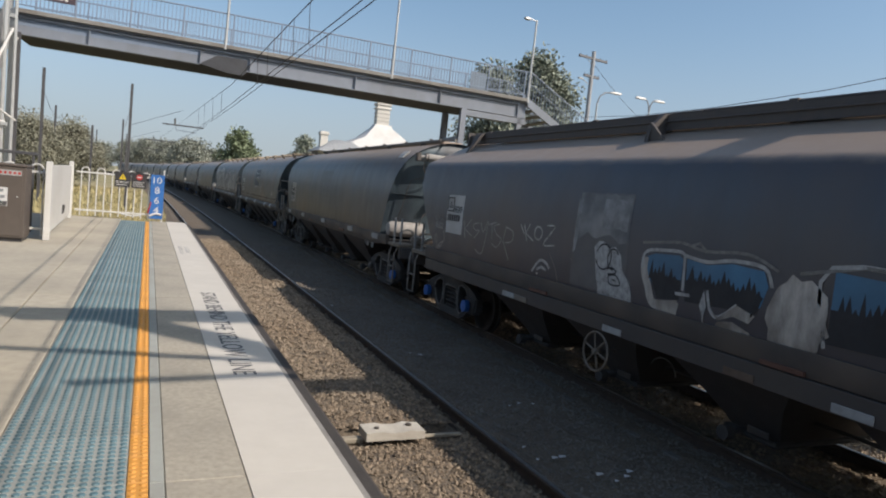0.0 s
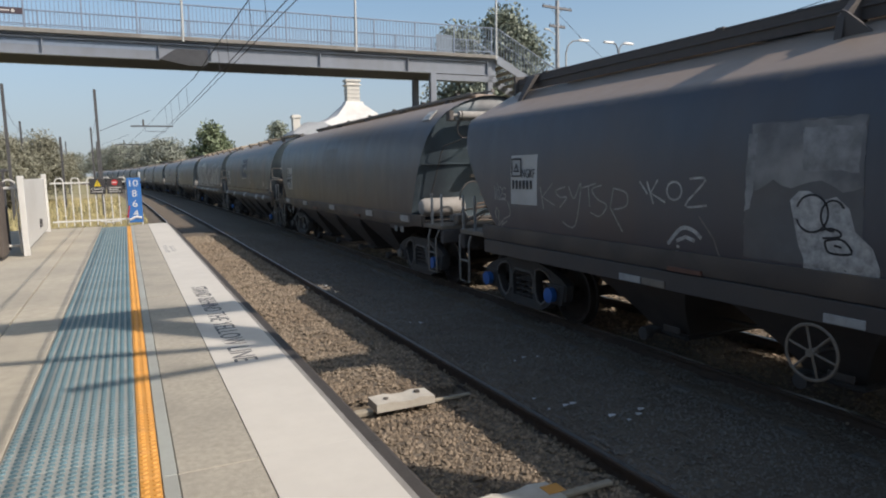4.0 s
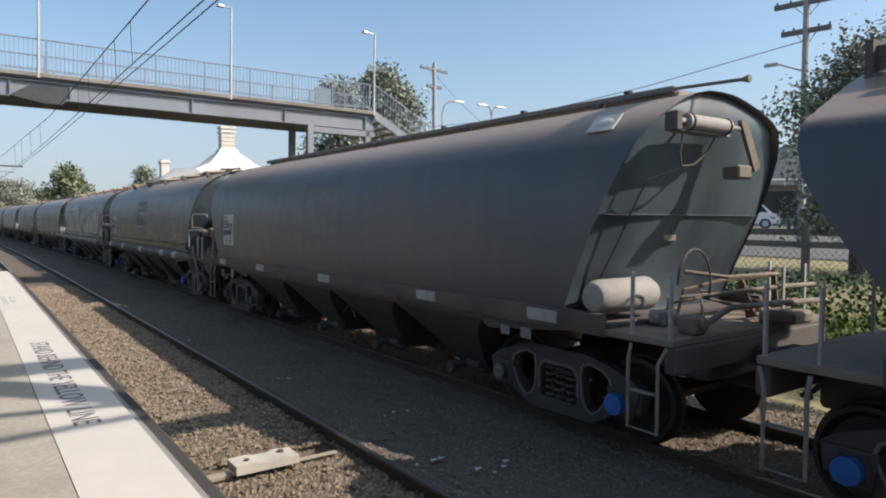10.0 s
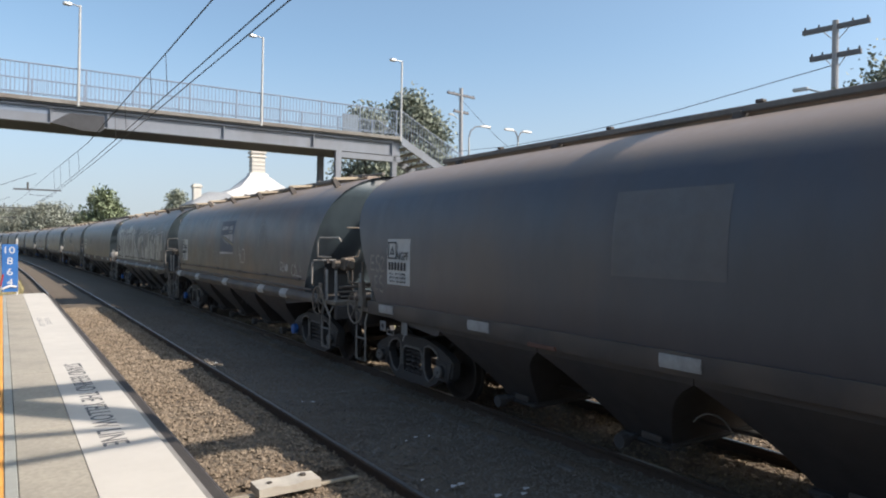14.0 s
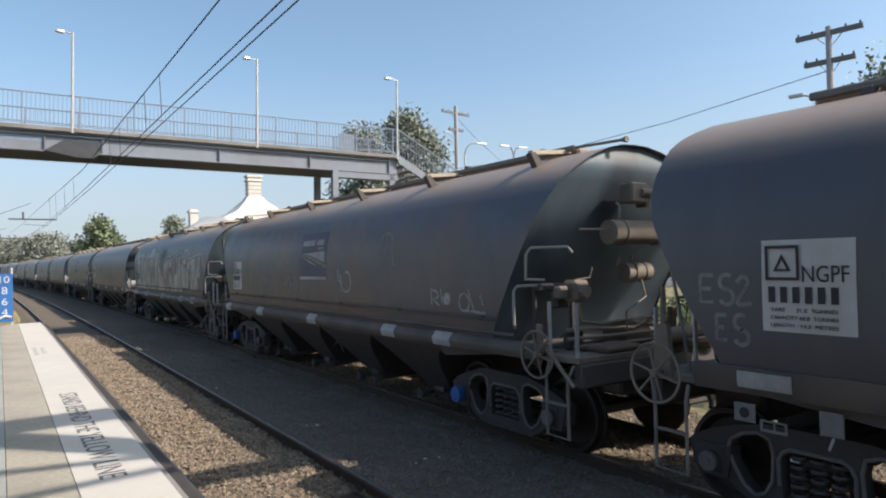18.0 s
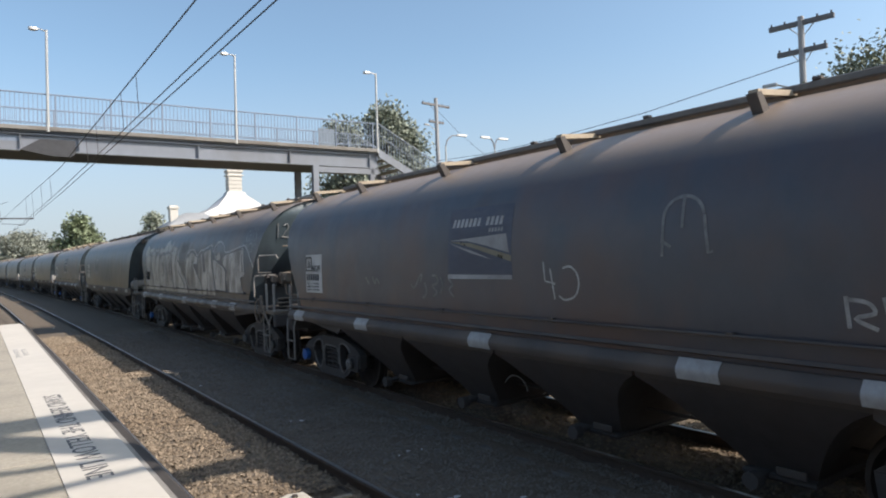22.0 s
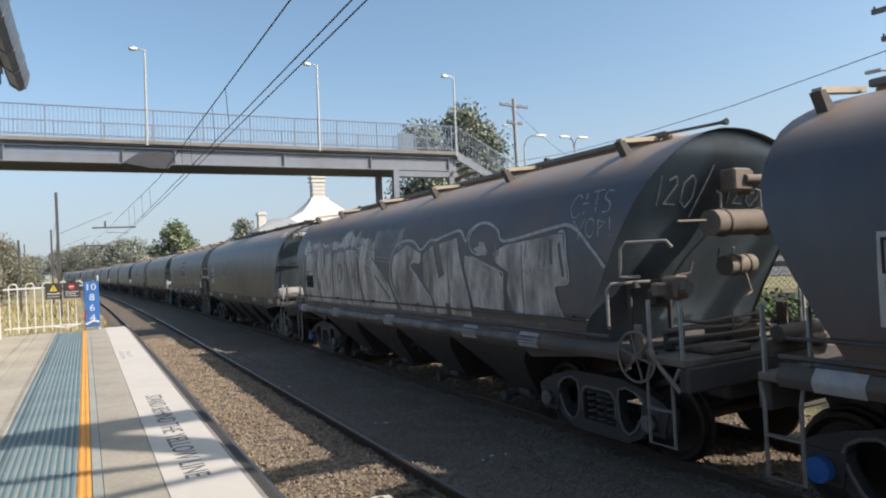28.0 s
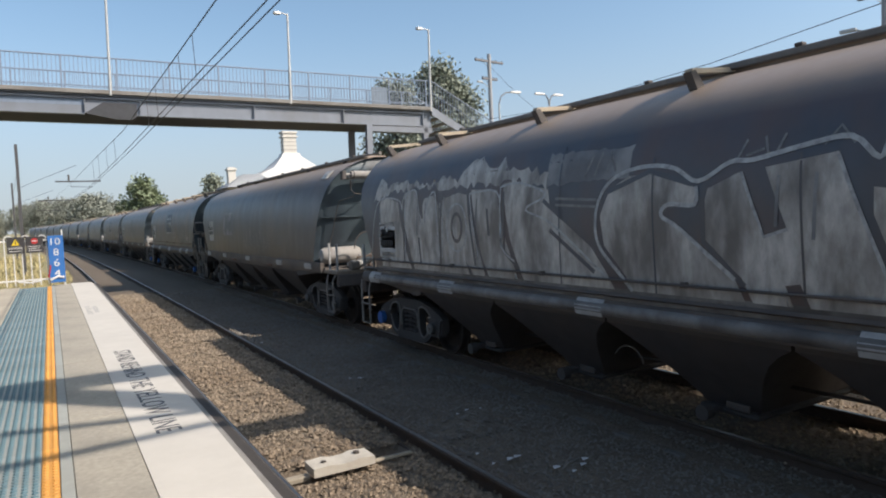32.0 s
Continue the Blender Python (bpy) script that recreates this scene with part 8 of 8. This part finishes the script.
def tree(name, at, height, width, leaf, leaves, size, seed, label, crown_low=0.3, clumps=14, slim=False):
    """A tapered trunk with limbs and a crown of clumped leaves."""
    rng = random.Random(seed)
    t = thing(name, at, label, "tree")
    tr = Shape()
    pts = [(0, 0, -0.3)]
    for i in range(1, 6):
        f = i / 5
        pts.append((rng.uniform(-0.04, 0.04) * height * f, rng.uniform(-0.04, 0.04) * height * f, height * 0.78 * f))
    tr.tube(pts, height * 0.028 + 0.04, 9, height * 0.006)
    cl = []
    for i in range(clumps):
        f = (i + 0.5) / clumps
        z = height * (crown_low + (1 - crown_low) * (0.08 + 0.86 * rng.random()))
        g = (z / height - crown_low) / (1 - crown_low)
        rad = width * 0.5 * (math.sin(math.pi * min(1.0, 0.18 + 0.80 * g)) if not slim else (1.0 - 0.8 * g))
        a = rng.uniform(0, 6.283)
        d = rad * math.sqrt(rng.random()) * 0.85
        c = Vector((math.cos(a) * d, math.sin(a) * d, z))
        cl.append((c, rng.uniform(0.16, 0.30) * width * (0.8 if slim else 1.0)))
        k = rng.randint(1, 4)
        b = Vector(pts[k])
        tr.tube([b, b.lerp(c, 0.55) + Vector((0, 0, 0.04 * height)), c], height * 0.010 + 0.01, 5, 0.008)
    part("trunk", tr, BARK, t, "trunk with forked limbs")
    v, f = [], []
    for k in range(leaves):
        c, r = cl[rng.randrange(len(cl))]
        o = Vector((rng.gauss(0, 0.5), rng.gauss(0, 0.5), rng.gauss(0, 0.38)))
        if o.length > 0.95:
            o *= 0.95 * rng.random() ** 0.4 / o.length
        p = o * r + c
        q = Euler((rng.uniform(-1.2, 1.2), rng.uniform(-1.2, 1.2), rng.uniform(0, 6.28))).to_matrix()
        s = size * rng.uniform(0.6, 1.35)
        n = len(v)
        for a, b in ((-0.5, -0.15), (0.0, -0.32), (0.55, 0.0), (0.0, 0.32), (-0.5, 0.15)):
            v.append(p + q @ Vector((a * s, b * s, 0.06 * s * (a * a))))
        f.append((n, n + 1, n + 2, n + 3, n + 4))
    cr = Shape()
    cr.v, cr.f = [tuple(p) for p in v], f
    part("crown", cr, leaf, t, "crown of many small leaves", smooth=0)
    return t


def gz(x, y):
    return ground_height(x, y)


# dark pointed trees behind the footbridge
tree("tall_tree", (22.9, 38, gz(22.9, 38)), 10.6, 5.4, LEAF_DARK, 13000, 0.21, 3, "tall grey green tree behind the footbridge stair", 0.42, 34)
tree("tall_tree", (25.1, 39, gz(25.1, 39)), 7.6, 3.8, LEAF_DARK, 6000, 0.21, 7, "lower grey green tree beside the stair", 0.3, 18)
tree("tall_tree", (19.5, 38, gz(19.5, 38)), 9.5, 5.0, LEAF_DARK, 10000, 0.21, 5, "low grey green tree behind the footbridge", 0.35, 22)
# leafy tree beyond the train
tree("street_tree", (16.3, 6.4, gz(16.3, 6.4)), 5.1, 4.4, LEAF_STREET, 17000, 0.095, 11, "leafy street tree behind the railway fence", 0.16, 40)
tree("street_tree", (18.5, 2.4, gz(18.5, 2.4)), 5.6, 4.4, LEAF_STREET, 13000, 0.10, 12, "leafy street tree behind the railway fence", 0.2, 34)
# along the line ahead
tree("round_tree", (8.7, 75, gz(8.7, 75) - 0.2), 7.7, 5.4, LEAF_BRIGHT, 9000, 0.30, 21, "round green tree beside the line ahead", 0.12, 30)
tree("round_tree", (10.2, 77, gz(10, 77)), 5.2, 4.0, LEAF_OLIVE, 7000, 0.22, 22, "low olive tree beside the line ahead", 0.1, 18)
tree("round_tree", (18.2, 86, gz(18.2, 86)), 7.1, 5.2, LEAF_DARK, 6500, 0.30, 23, "dark tree beyond the white roofed house", 0.1, 18)
far = tree("line_tree", (9.0, 170, -1.2), 10.4, 11.5, LEAF_FAR, 12000, 0.42, 24, "dull grey green tree far along the railway", 0.06, 26)
far2 = tree("line_tree", (-9.0, 62, -1.0), 5.2, 7.0, LEAF_OLIVE, 26000, 0.16, 25, "dull olive bush tree beside the railway", 0.05, 30)
rng = random.Random(9)
for x, y, lift in ((15, 186, -1.2), (4.6, 214, 0.8), (-0.5, 238, 1.6), (-7, 262, 1.2), (-16, 280, 0.2), (24, 190, -1.5), (33, 178, -2.0), (43, 170, -2.0), (54, 160, -1.5), (-28, 270, -0.5)):
    copy_thing(far, pose(x, y, -1.2 + lift, 0, 0, rng.uniform(0, 360)))
for x, y, lift in ((-7.1, 75, 0.7), (-9.9, 73, 0.4), (-12.5, 60, -0.4), (-12.6, 72, 0.1), (-15.5, 57, -0.6), (-19, 55, -0.2), (-23, 52, 0.1), (-28, 50, -0.3), (-16, 72, 0.6), (-34, 46, 0.0), (-24, 66, 0.5), (-40, 40, -0.4), (-12, 100, 1.2), (-33, 60, 0.3), (-46, 34, -0.5)):
    copy_thing(far2, pose(x, y, -1.1 + lift, 0, 0, rng.uniform(0, 360)))


# ---- grass ----
STRAW = material("dry grass blades", (0.37, 0.315, 0.17), 0.9, other=(0.27, 0.25, 0.115), scale=2, random_tone=0.3, island=True, bump=0)
GREEN_GRASS = material("sunlit grass blades", (0.14, 0.21, 0.0245), 0.8, other=(0.098, 0.14, 0.021), scale=2, random_tone=0.35, island=True, bump=0)


def blades(x0, x1, y0, y1, n, h, mat, seed, name, label, lift=0.0, w=0.02):
    rng = random.Random(seed)
    s = Shape()
    for k in range(n):
        x, y = rng.uniform(x0, x1), rng.uniform(y0, y1)
        z = ground_height(x, y) + lift
        a, hh = rng.uniform(0, 6.28), h * rng.uniform(0.5, 1.25)
        dx, dy = math.cos(a) * w, math.sin(a) * w
        lx, ly = rng.uniform(-0.4, 0.4) * hh, rng.uniform(-0.4, 0.4) * hh
        b = len(s.v)
        s.v.extend([(x - dx, y - dy, z), (x + dx, y + dy, z), (x + lx, y + ly, z + hh)])
        s.f.append((b, b + 1, b + 2))
    solo(name, s, mat, label, "grass", kind="stuff", smooth=0)


blades(-9, 0.9, 19.6, 46, 9000, 0.24, STRAW, 31, "dry_grass", "tall dry grass beyond the platform end", 0, 0.03)
blades(-30, -0.5, 44, 80, 7000, 0.35, STRAW, 32, "dry_grass", "dry grass field beside the railway", 0, 0.07)
blades(10.6, 12.6, -2, 16, 9000, 0.30, GREEN_GRASS, 33, "bank_grass", "green grass on the bank behind the train", 0, 0.012)


# ---- far side: hedge, fence, street, cars, buildings ----
LEAF_HEDGE = material("deep green hedge leaves", (0.05, 0.10, 0.02), 0.7, other=(0.03, 0.062, 0.016), scale=3, random_tone=0.45, island=True, bump=0)


def make_hedge():
    rng = random.Random(41)
    s = Shape()
    for k in range(24000):
        y = rng.uniform(-3, 15)
        x = rng.gauss(10.9, 0.32)
        z = rng.uniform(-1.1, 0.52 + 0.08 * math.sin(y * 1.7)) - abs(x - 10.9) * 0.4
        q = Euler((rng.uniform(-1.3, 1.3), rng.uniform(-1.3, 1.3), rng.uniform(0, 6.28))).to_matrix()
        sz = rng.uniform(0.05, 0.11)
        n = len(s.v)
        s.v.extend(tuple(Vector((x, y, z)) + q @ Vector((a * sz, b * sz, 0))) for a, b in ((-0.5, 0), (0, -0.35), (0.55, 0), (0, 0.35)))
        s.f.append((n, n + 1, n + 2, n + 3))
    solo("hedge", s, LEAF_HEDGE, "dense green hedge along the foot of the bank", "hedge", kind="stuff", smooth=0)


make_hedge()
CHAIN = material("grey chain link wire", (0.35, 0.35, 0.34), 0.5, 0.6, bump=0)
RAIL_WOOD = material("grey brown fence timber", (0.22, 0.19, 0.16), 0.9, other=(0.15, 0.13, 0.11), scale=8, bump=0.3)
FENCE_X = 15.2


def make_rail_fence():
    t = thing("railway_fence", (FENCE_X, 0, ground_height(FENCE_X, 5)), "chain link fence with timber rails along the street", "fence")
    for i in range(14):
        y = -6 + 2.6 * i
        part("fence_post", Shape().box(-0.07, y - 0.07, -0.2, 0.07, y + 0.07, 1.05, 0.012), RAIL_WOOD, t)
    part("top_rail", Shape().box(-0.04, -6, 0.62, 0.04, 28, 0.76, 0.012), RAIL_WOOD, t, "grey timber rail")
    part("top_rail", Shape().box(1.2, -6, 0.86, 1.30, 28, 1.02, 0.012), RAIL_WOOD, t, "second timber rail behind")
    w = Shape()
    for i in range(230):
        y = -6 + 0.15 * i
        for e in (-1, 1):
            b = len(w.v)
            y2 = y + e * 0.9
            w.v.extend([(0.05, y, 0.02), (0.05, y + 0.012, 0.02), (0.05, y2 + 0.012, 0.92), (0.05, y2, 0.92)])
            w.f.append((b, b + 1, b + 2, b + 3))
    tagged(part("mesh", w, CHAIN, t, "chain link mesh", smooth=0), kind="stuff")


make_rail_fence()
road = Shape()
road_v = [(x, y, ground_height(x, 0) + 0.03) for y in (-120, 0, 60, 200) for x in (19.5, 24, 30, 40, 47)]
road.add(road_v, [(j * 5 + i, j * 5 + i + 1, (j + 1) * 5 + i + 1, (j + 1) * 5 + i) for j in range(3) for i in range(4)])
solo("road", road, ASPHALT, "pale worn asphalt street beyond the railway", "road", kind="structure")

CAR_WHITE = material("white car paint", (0.80, 0.80, 0.80), 0.25, bump=0, mix=0.1)
CAR_SILVER = material("pale blue silver car paint", (0.45, 0.50, 0.56), 0.3, 0.4, bump=0, mix=0.1)
CAR_DARK = material("dark car paint", (0.05, 0.055, 0.065), 0.3, bump=0, mix=0.1)
CAR_GLASS = material("dark car glass", (0.03, 0.035, 0.04), 0.12, bump=0)
TYRE = material("black tyre", (0.03, 0.03, 0.03), 0.85, bump=0.1)
LAMP_RED = material("red tail lamp", (0.4, 0.02, 0.02), 0.3, bump=0)


def car(at, paint, label):
    t = thing("parked_car", at, label, "car", "cars parked along the street")
    side = [(-2.15, 0.35), (-2.2, 0.62), (-2.05, 0.86), (-1.25, 0.95), (1.75, 0.98), (2.12, 0.90), (2.18, 0.55), (2.12, 0.32)]
    part("body", Shape().loft([[(a, y, b) for a, b in side] for y in (-0.80,)] + [[(a * 1.0, y, b) for a, b in side] for y in (-0.86, 0.86)] + [[(a * 0.99, 0.88, b) for a, b in side]]), paint, t)
    part("cabin", Shape().loft([[(-1.25, -0.80, 0.94), (1.75, -0.80, 0.97), (1.75, 0.80, 0.97), (-1.25, 0.80, 0.94)], [(-0.45, -0.68, 1.42), (1.25, -0.68, 1.44), (1.25, 0.68, 1.44), (-0.45, 0.68, 1.42)], [(-0.35, -0.60, 1.47), (1.15, -0.60, 1.49), (1.15, 0.60, 1.49), (-0.35, 0.60, 1.47)]]), paint, t)
    for e in (-1, 1):
        part("side_window", Shape().add([(-1.0, e * 0.79, 1.0), (1.5, e * 0.79, 1.02), (1.18, e * 0.70, 1.39), (-0.42, e * 0.70, 1.38)], [(0, 1, 2, 3)]).add([(-1.0, e * 0.80, 1.0), (1.5, e * 0.80, 1.02), (1.18, e * 0.71, 1.39), (-0.42, e * 0.71, 1.38)], [(0, 1, 2, 3)]), CAR_GLASS, t)
        for x in (-1.32, 1.35):
            w = part("wheel", Shape().cyl((x, e * 0.70, 0.32), (x, e * 0.89, 0.32), 0.32, 18), TYRE, t)
            part("rim", Shape().cyl((x, e * 0.885, 0.32), (x, e * 0.90, 0.32), 0.20, 14), CAR_SILVER, w)
        part("headlight", Shape().box(-2.17, e * 0.62 - 0.14, 0.66, -2.08, e * 0.62 + 0.14, 0.80, 0.02), SIGN_WHITE, t)
        part("tail_lamp", Shape().box(2.10, e * 0.68 - 0.12, 0.68, 2.165, e * 0.68 + 0.12, 0.86, 0.02), LAMP_RED, t)
    part("windscreen", Shape().add([(-1.16, -0.72, 1.0), (-1.16, 0.72, 1.0), (-0.50, 0.62, 1.40), (-0.50, -0.62, 1.40)], [(0, 1, 2, 3)]).add([(-1.18, -0.72, 1.0), (-1.18, 0.72, 1.0), (-0.52, 0.62, 1.40), (-0.52, -0.62, 1.40)], [(0, 1, 2, 3)]), CAR_GLASS, t)


def put_car(x, y, rz, paint, label):
    car((x, y, ground_height(x, y) + 0.04, 0, 0, rz), paint, label)


put_car(40.0, 23.0, -62, CAR_WHITE, "white car parked beyond the fence")
put_car(42.5, 17.6, -62, CAR_SILVER, "pale blue silver hatchback parked beyond the fence")
put_car(38.0, 29.5, -62, CAR_WHITE, "white car parked along the street")
put_car(44.0, 11.5, -62, CAR_DARK, "dark car parked along the street")
put_car(39.5, 36.0, -80, CAR_SILVER, "silver car parked along the street")

RENDER_WALL = material("pale rendered wall", (0.385, 0.371, 0.35), 0.85, other=(0.315, 0.301, 0.28), scale=2, bump=0.1)
BRICK = material("brown brick wall", (0.154, 0.091, 0.063), 0.9, other=(0.112, 0.0665, 0.049), scale=14, bump=0.3)
WHITE_ROOF = material("white painted roof sheet", (0.546, 0.539, 0.525), 0.6, other=(0.476, 0.469, 0.455), scale=2, dirt=(0.385, 0.364, 0.336), dirt_amount=0.4, bump=0.1)
CREAM = material("cream painted chimney", (0.52, 0.50, 0.465), 0.8, other=(0.44, 0.42, 0.385), scale=4, bump=0.2)
SHOP_GLASS = material("dark shop glass", (0.05, 0.055, 0.06), 0.15, bump=0)
ROOF_GREY = material("grey sheet roof", (0.30, 0.31, 0.32), 0.6, bump=0.1)


def shop(x, y, rz, w, d, h, label, wall):
    t = thing("shop_building", (x, y, ground_height(x, y), 0, 0, rz), label, "building", "buildings along the street")
    part("wall", Shape().box(-w / 2, 0, -0.5, w / 2, d, h, 0.02), wall, t)
    part("awning", Shape().prism([(-2.6, h * 0.62), (-2.6, h * 0.62 + 0.35), (0.0, h * 0.70 + 0.2), (0.0, h * 0.70)], "x", -w / 2, w / 2), RENDER_WALL, t, "pale street awning")
    part("parapet", Shape().box(-w / 2 - 0.1, -0.12, h, w / 2 + 0.1, 0.3, h + 0.6, 0.02), wall, t)
    part("roof", Shape().prism([(-w / 2, h + 0.01), (w / 2, h + 0.01), (0, h + 1.6)], "y", 0.4, d), ROOF_GREY, t)
    n = max(2, int(w / 3))
    for i in range(n):
        c = -w / 2 + w * (i + 0.5) / n
        win = part("shop_window", Shape().box(c - 1.1, -0.02, 0.5, c + 1.1, 0.05, h * 0.55), SHOP_GLASS, t)
        part("frame", Shape().box(c - 1.18, -0.05, 0.42, c + 1.18, -0.022, 0.5).box(c - 1.18, -0.05, h * 0.55, c + 1.18, -0.022, h * 0.55 + 0.08), SIGN_WHITE, win)


shop(50, 24, -62, 13, 9, 4.6, "low pale shop with a street awning", RENDER_WALL)
shop(56, 8, -75, 14, 9, 5.0, "low brick shop with a street awning", BRICK)
shop(46, 42, -60, 12, 9, 4.4, "low brick shop far along the street", BRICK)


def make_house():
    t = thing("station_house", (27.2, 84, 1.1), "white hip roofed house with tall cream chimneys", "house")
    part("wall", Shape().box(-7, -4, -1.5, 7, 6, 4.6), BRICK, t)
    part("roof", Shape().loft([[(-8.3, -5.2, 4.5), (9.0, -5.2, 4.5), (9.0, 7.2, 4.5), (-8.3, 7.2, 4.5)], [(-2.5, -1.4, 7.0), (3.4, -1.4, 7.0), (3.4, 3.4, 7.0), (-2.5, 3.4, 7.0)], [(-0.9, 0.2, 8.6), (1.6, 0.2, 8.6), (1.6, 1.8, 8.6), (-0.9, 1.8, 8.6)], [(-0.75, 0.3, 9.0), (1.45, 0.3, 9.0), (1.45, 1.7, 9.0), (-0.75, 1.7, 9.0)]]), WHITE_ROOF, t, "white hipped roof sweeping up to the chimney")
    c = part("chimney", Shape().box(-0.55, 0.4, 8.6, 1.15, 1.6, 11.6, 0.03), CREAM, t, "tall cream chimney")
    part("chimney_cap", Shape().box(-0.72, 0.25, 11.0, 1.32, 1.75, 11.2, 0.03).box(-0.72, 0.25, 11.5, 1.32, 1.75, 11.8, 0.04), CREAM, c)
    for z in (9.4, 9.9, 10.4):
        part("course", Shape().box(-0.60, 0.35, z, 1.20, 1.65, z + 0.12, 0.01), RENDER_WALL, c)
    c2 = part("chimney", Shape().box(-8.6, -3.4, 4.0, -7.7, -2.5, 6.9, 0.03), CREAM, t, "short cream chimney")
    part("chimney_cap", Shape().box(-8.72, -3.52, 6.5, -7.58, -2.38, 6.75, 0.03), CREAM, c2)
    part("low_roof", Shape().loft([[(-9.5, -6.5, 4.4), (-3.0, -6.5, 4.4), (-3.0, 0.0, 4.4), (-9.5, 0.0, 4.4)], [(-7.0, -4.2, 6.0), (-5.0, -4.2, 6.0), (-5.0, -2.2, 6.0), (-7.0, -2.2, 6.0)]]), ROOF_GREY, t, "lower grey roof")
    for x in (-5, -1.5, 2, 5.5):
        w = part("window", Shape().box(x - 0.5, -4.05, 1.2, x + 0.5, -3.98, 3.0), SHOP_GLASS, t)
        part("sill", Shape().box(x - 0.6, -4.15, 1.1, x + 0.6, -4.0, 1.19), CREAM, w)


make_house()


# ---- poles and street lamps ----
def power_pole(x, y, top, label, arms, yaw):
    z0 = ground_height(x, y)
    t = thing("power_pole", (x, y, z0, 0, 0, yaw), label, "power pole", "power poles")
    h = top - z0
    part("pole", Shape().tube([(0, 0, -0.3), (0, 0, h * 0.5), (0, 0, h)], 0.0155 * top, 10, 0.0110 * top), TIMBER, t)
    for dz, half in arms:
        a = part("cross_arm", Shape().box(-half, -0.07, h - dz - 0.085, half, 0.07, h - dz + 0.085, 0.01), ARM_TIMBER, t, "dark cross arm")
        for e in (-0.92, -0.5, 0.5, 0.92):
            part("insulator", Shape().cyl((half * e, 0, h - dz + 0.06), (half * e, 0, h - dz + 0.18), 0.032, 8), MAST, a)
        part("strut", Shape().tube([(-half * 0.45, 0.05, h - dz), (0, 0.08, h - dz - 0.5), (half * 0.45, 0.05, h - dz)], 0.02, 5), TIMBER, t)
    part("bracket_light", Shape().tube([(0, 0, h - 2.6), (-0.9, 0, h - 2.2)], 0.03).box(-1.35, -0.08, h - 2.26, -0.85, 0.08, h - 2.14, 0.02), GALV, t, "small street light on the pole")
    return t


power_pole(30.4, 43.2, 13.6, "timber power pole with cross arms behind the stair", ((0.55, 1.5), (1.9, 0.8)), 10)
power_pole(24.0, 11.45, 9.12, "dark timber power pole with two cross arms by the street", ((0.22, 1.05), (1.2, 0.8)), -80)


def street_lamp(x, y, top, reach, label, double=False):
    z0 = ground_height(x, y)
    t = thing("street_lamp", (x, y, z0), label, "street lamp", "street lamps")
    h = top - z0
    part("pole", Shape().tube([(0, 0, -0.2), (0, 0, h * 0.6), (0, 0, h - 0.9)], 0.09, 10, 0.06), GALV, t)
    for e in ((1, -1) if double else (1,)):
        part("arm", Shape().tube([(0, 0, h - 0.95), (e * reach * 0.15, 0, h - 0.4), (e * reach * 0.5, 0, h - 0.08), (e * reach, 0, h)], 0.05, 7), STRINGER, t, "curved arm")
        part("lamp_head", Shape().loft([[(e * (reach + a), b, h + c) for b, c in ((-w, -0.05), (w, -0.05), (w * 0.7, 0.08), (-w * 0.7, 0.08))] for a, w in ((-0.1, 0.06), (0.1, 0.16), (0.6, 0.17), (0.8, 0.08))]), WHITE_STEEL, t, "pale oval lamp head")


street_lamp(28.9, 40, 10.1, 1.2, "curved arm street lamp behind the train")
street_lamp(33.6, 40, 10.1, 0.55, "double arm street lamp behind the train", True)
street_lamp(34.0, 21.0, 5.4, -1.6, "curved arm street lamp near the parked cars")
for a, b in (((24.0, 11.45, 7.6), (30.2, 43.2, 8.6)), ((30.2, 43.2, 12.9), (52, 60, 11.0))):
    m = tuple((p + q) / 2 - (0.55 if i == 2 else 0) for i, (p, q) in enumerate(zip(a, b)))
    solo("power_wire", Shape().tube([a, tuple((p + q) / 2 - (0.15 if i == 2 else 0) for i, (p, q) in enumerate(zip(a, m))), m, tuple((p + q) / 2 - (0.15 if i == 2 else 0) for i, (p, q) in enumerate(zip(m, b))), b], 0.016, 5), WIRE, "dark power wire slung between the poles", "power wire", "power wires")


# ---- litter on the ballast ----
def make_litter():
    rng = random.Random(77)
    for x, y, n in ((3.78, 9.1, 3), (3.73, 5.05, 5), (4.2, 4.5, 4), (4.35, 6.6, 3), (3.3, 12.6, 2)):
        for k in range(n):
            px, py = x + rng.uniform(-0.25, 0.25), y + rng.uniform(-0.12, 0.12)
            w = rng.uniform(0.02, 0.045)
            s = Shape()
            z = ballast_height(px, py) + 0.045
            s.loft([[(px - w, py - w * 0.5, z), (px + w * 0.6, py - w * 0.7, z + 0.012), (px + w, py + w * 0.5, z), (px - w * 0.5, py + w * 0.6, z + 0.01)], [(px - w, py - w * 0.5, z + 0.004), (px + w * 0.6, py - w * 0.7, z + 0.016), (px + w, py + w * 0.5, z + 0.004), (px - w * 0.5, py + w * 0.6, z + 0.014)]])
            solo("paper_scrap", s, SIGN_WHITE, "small white scrap of litter on the ballast", "litter", "scraps of litter", smooth=0)


make_litter()


motions()
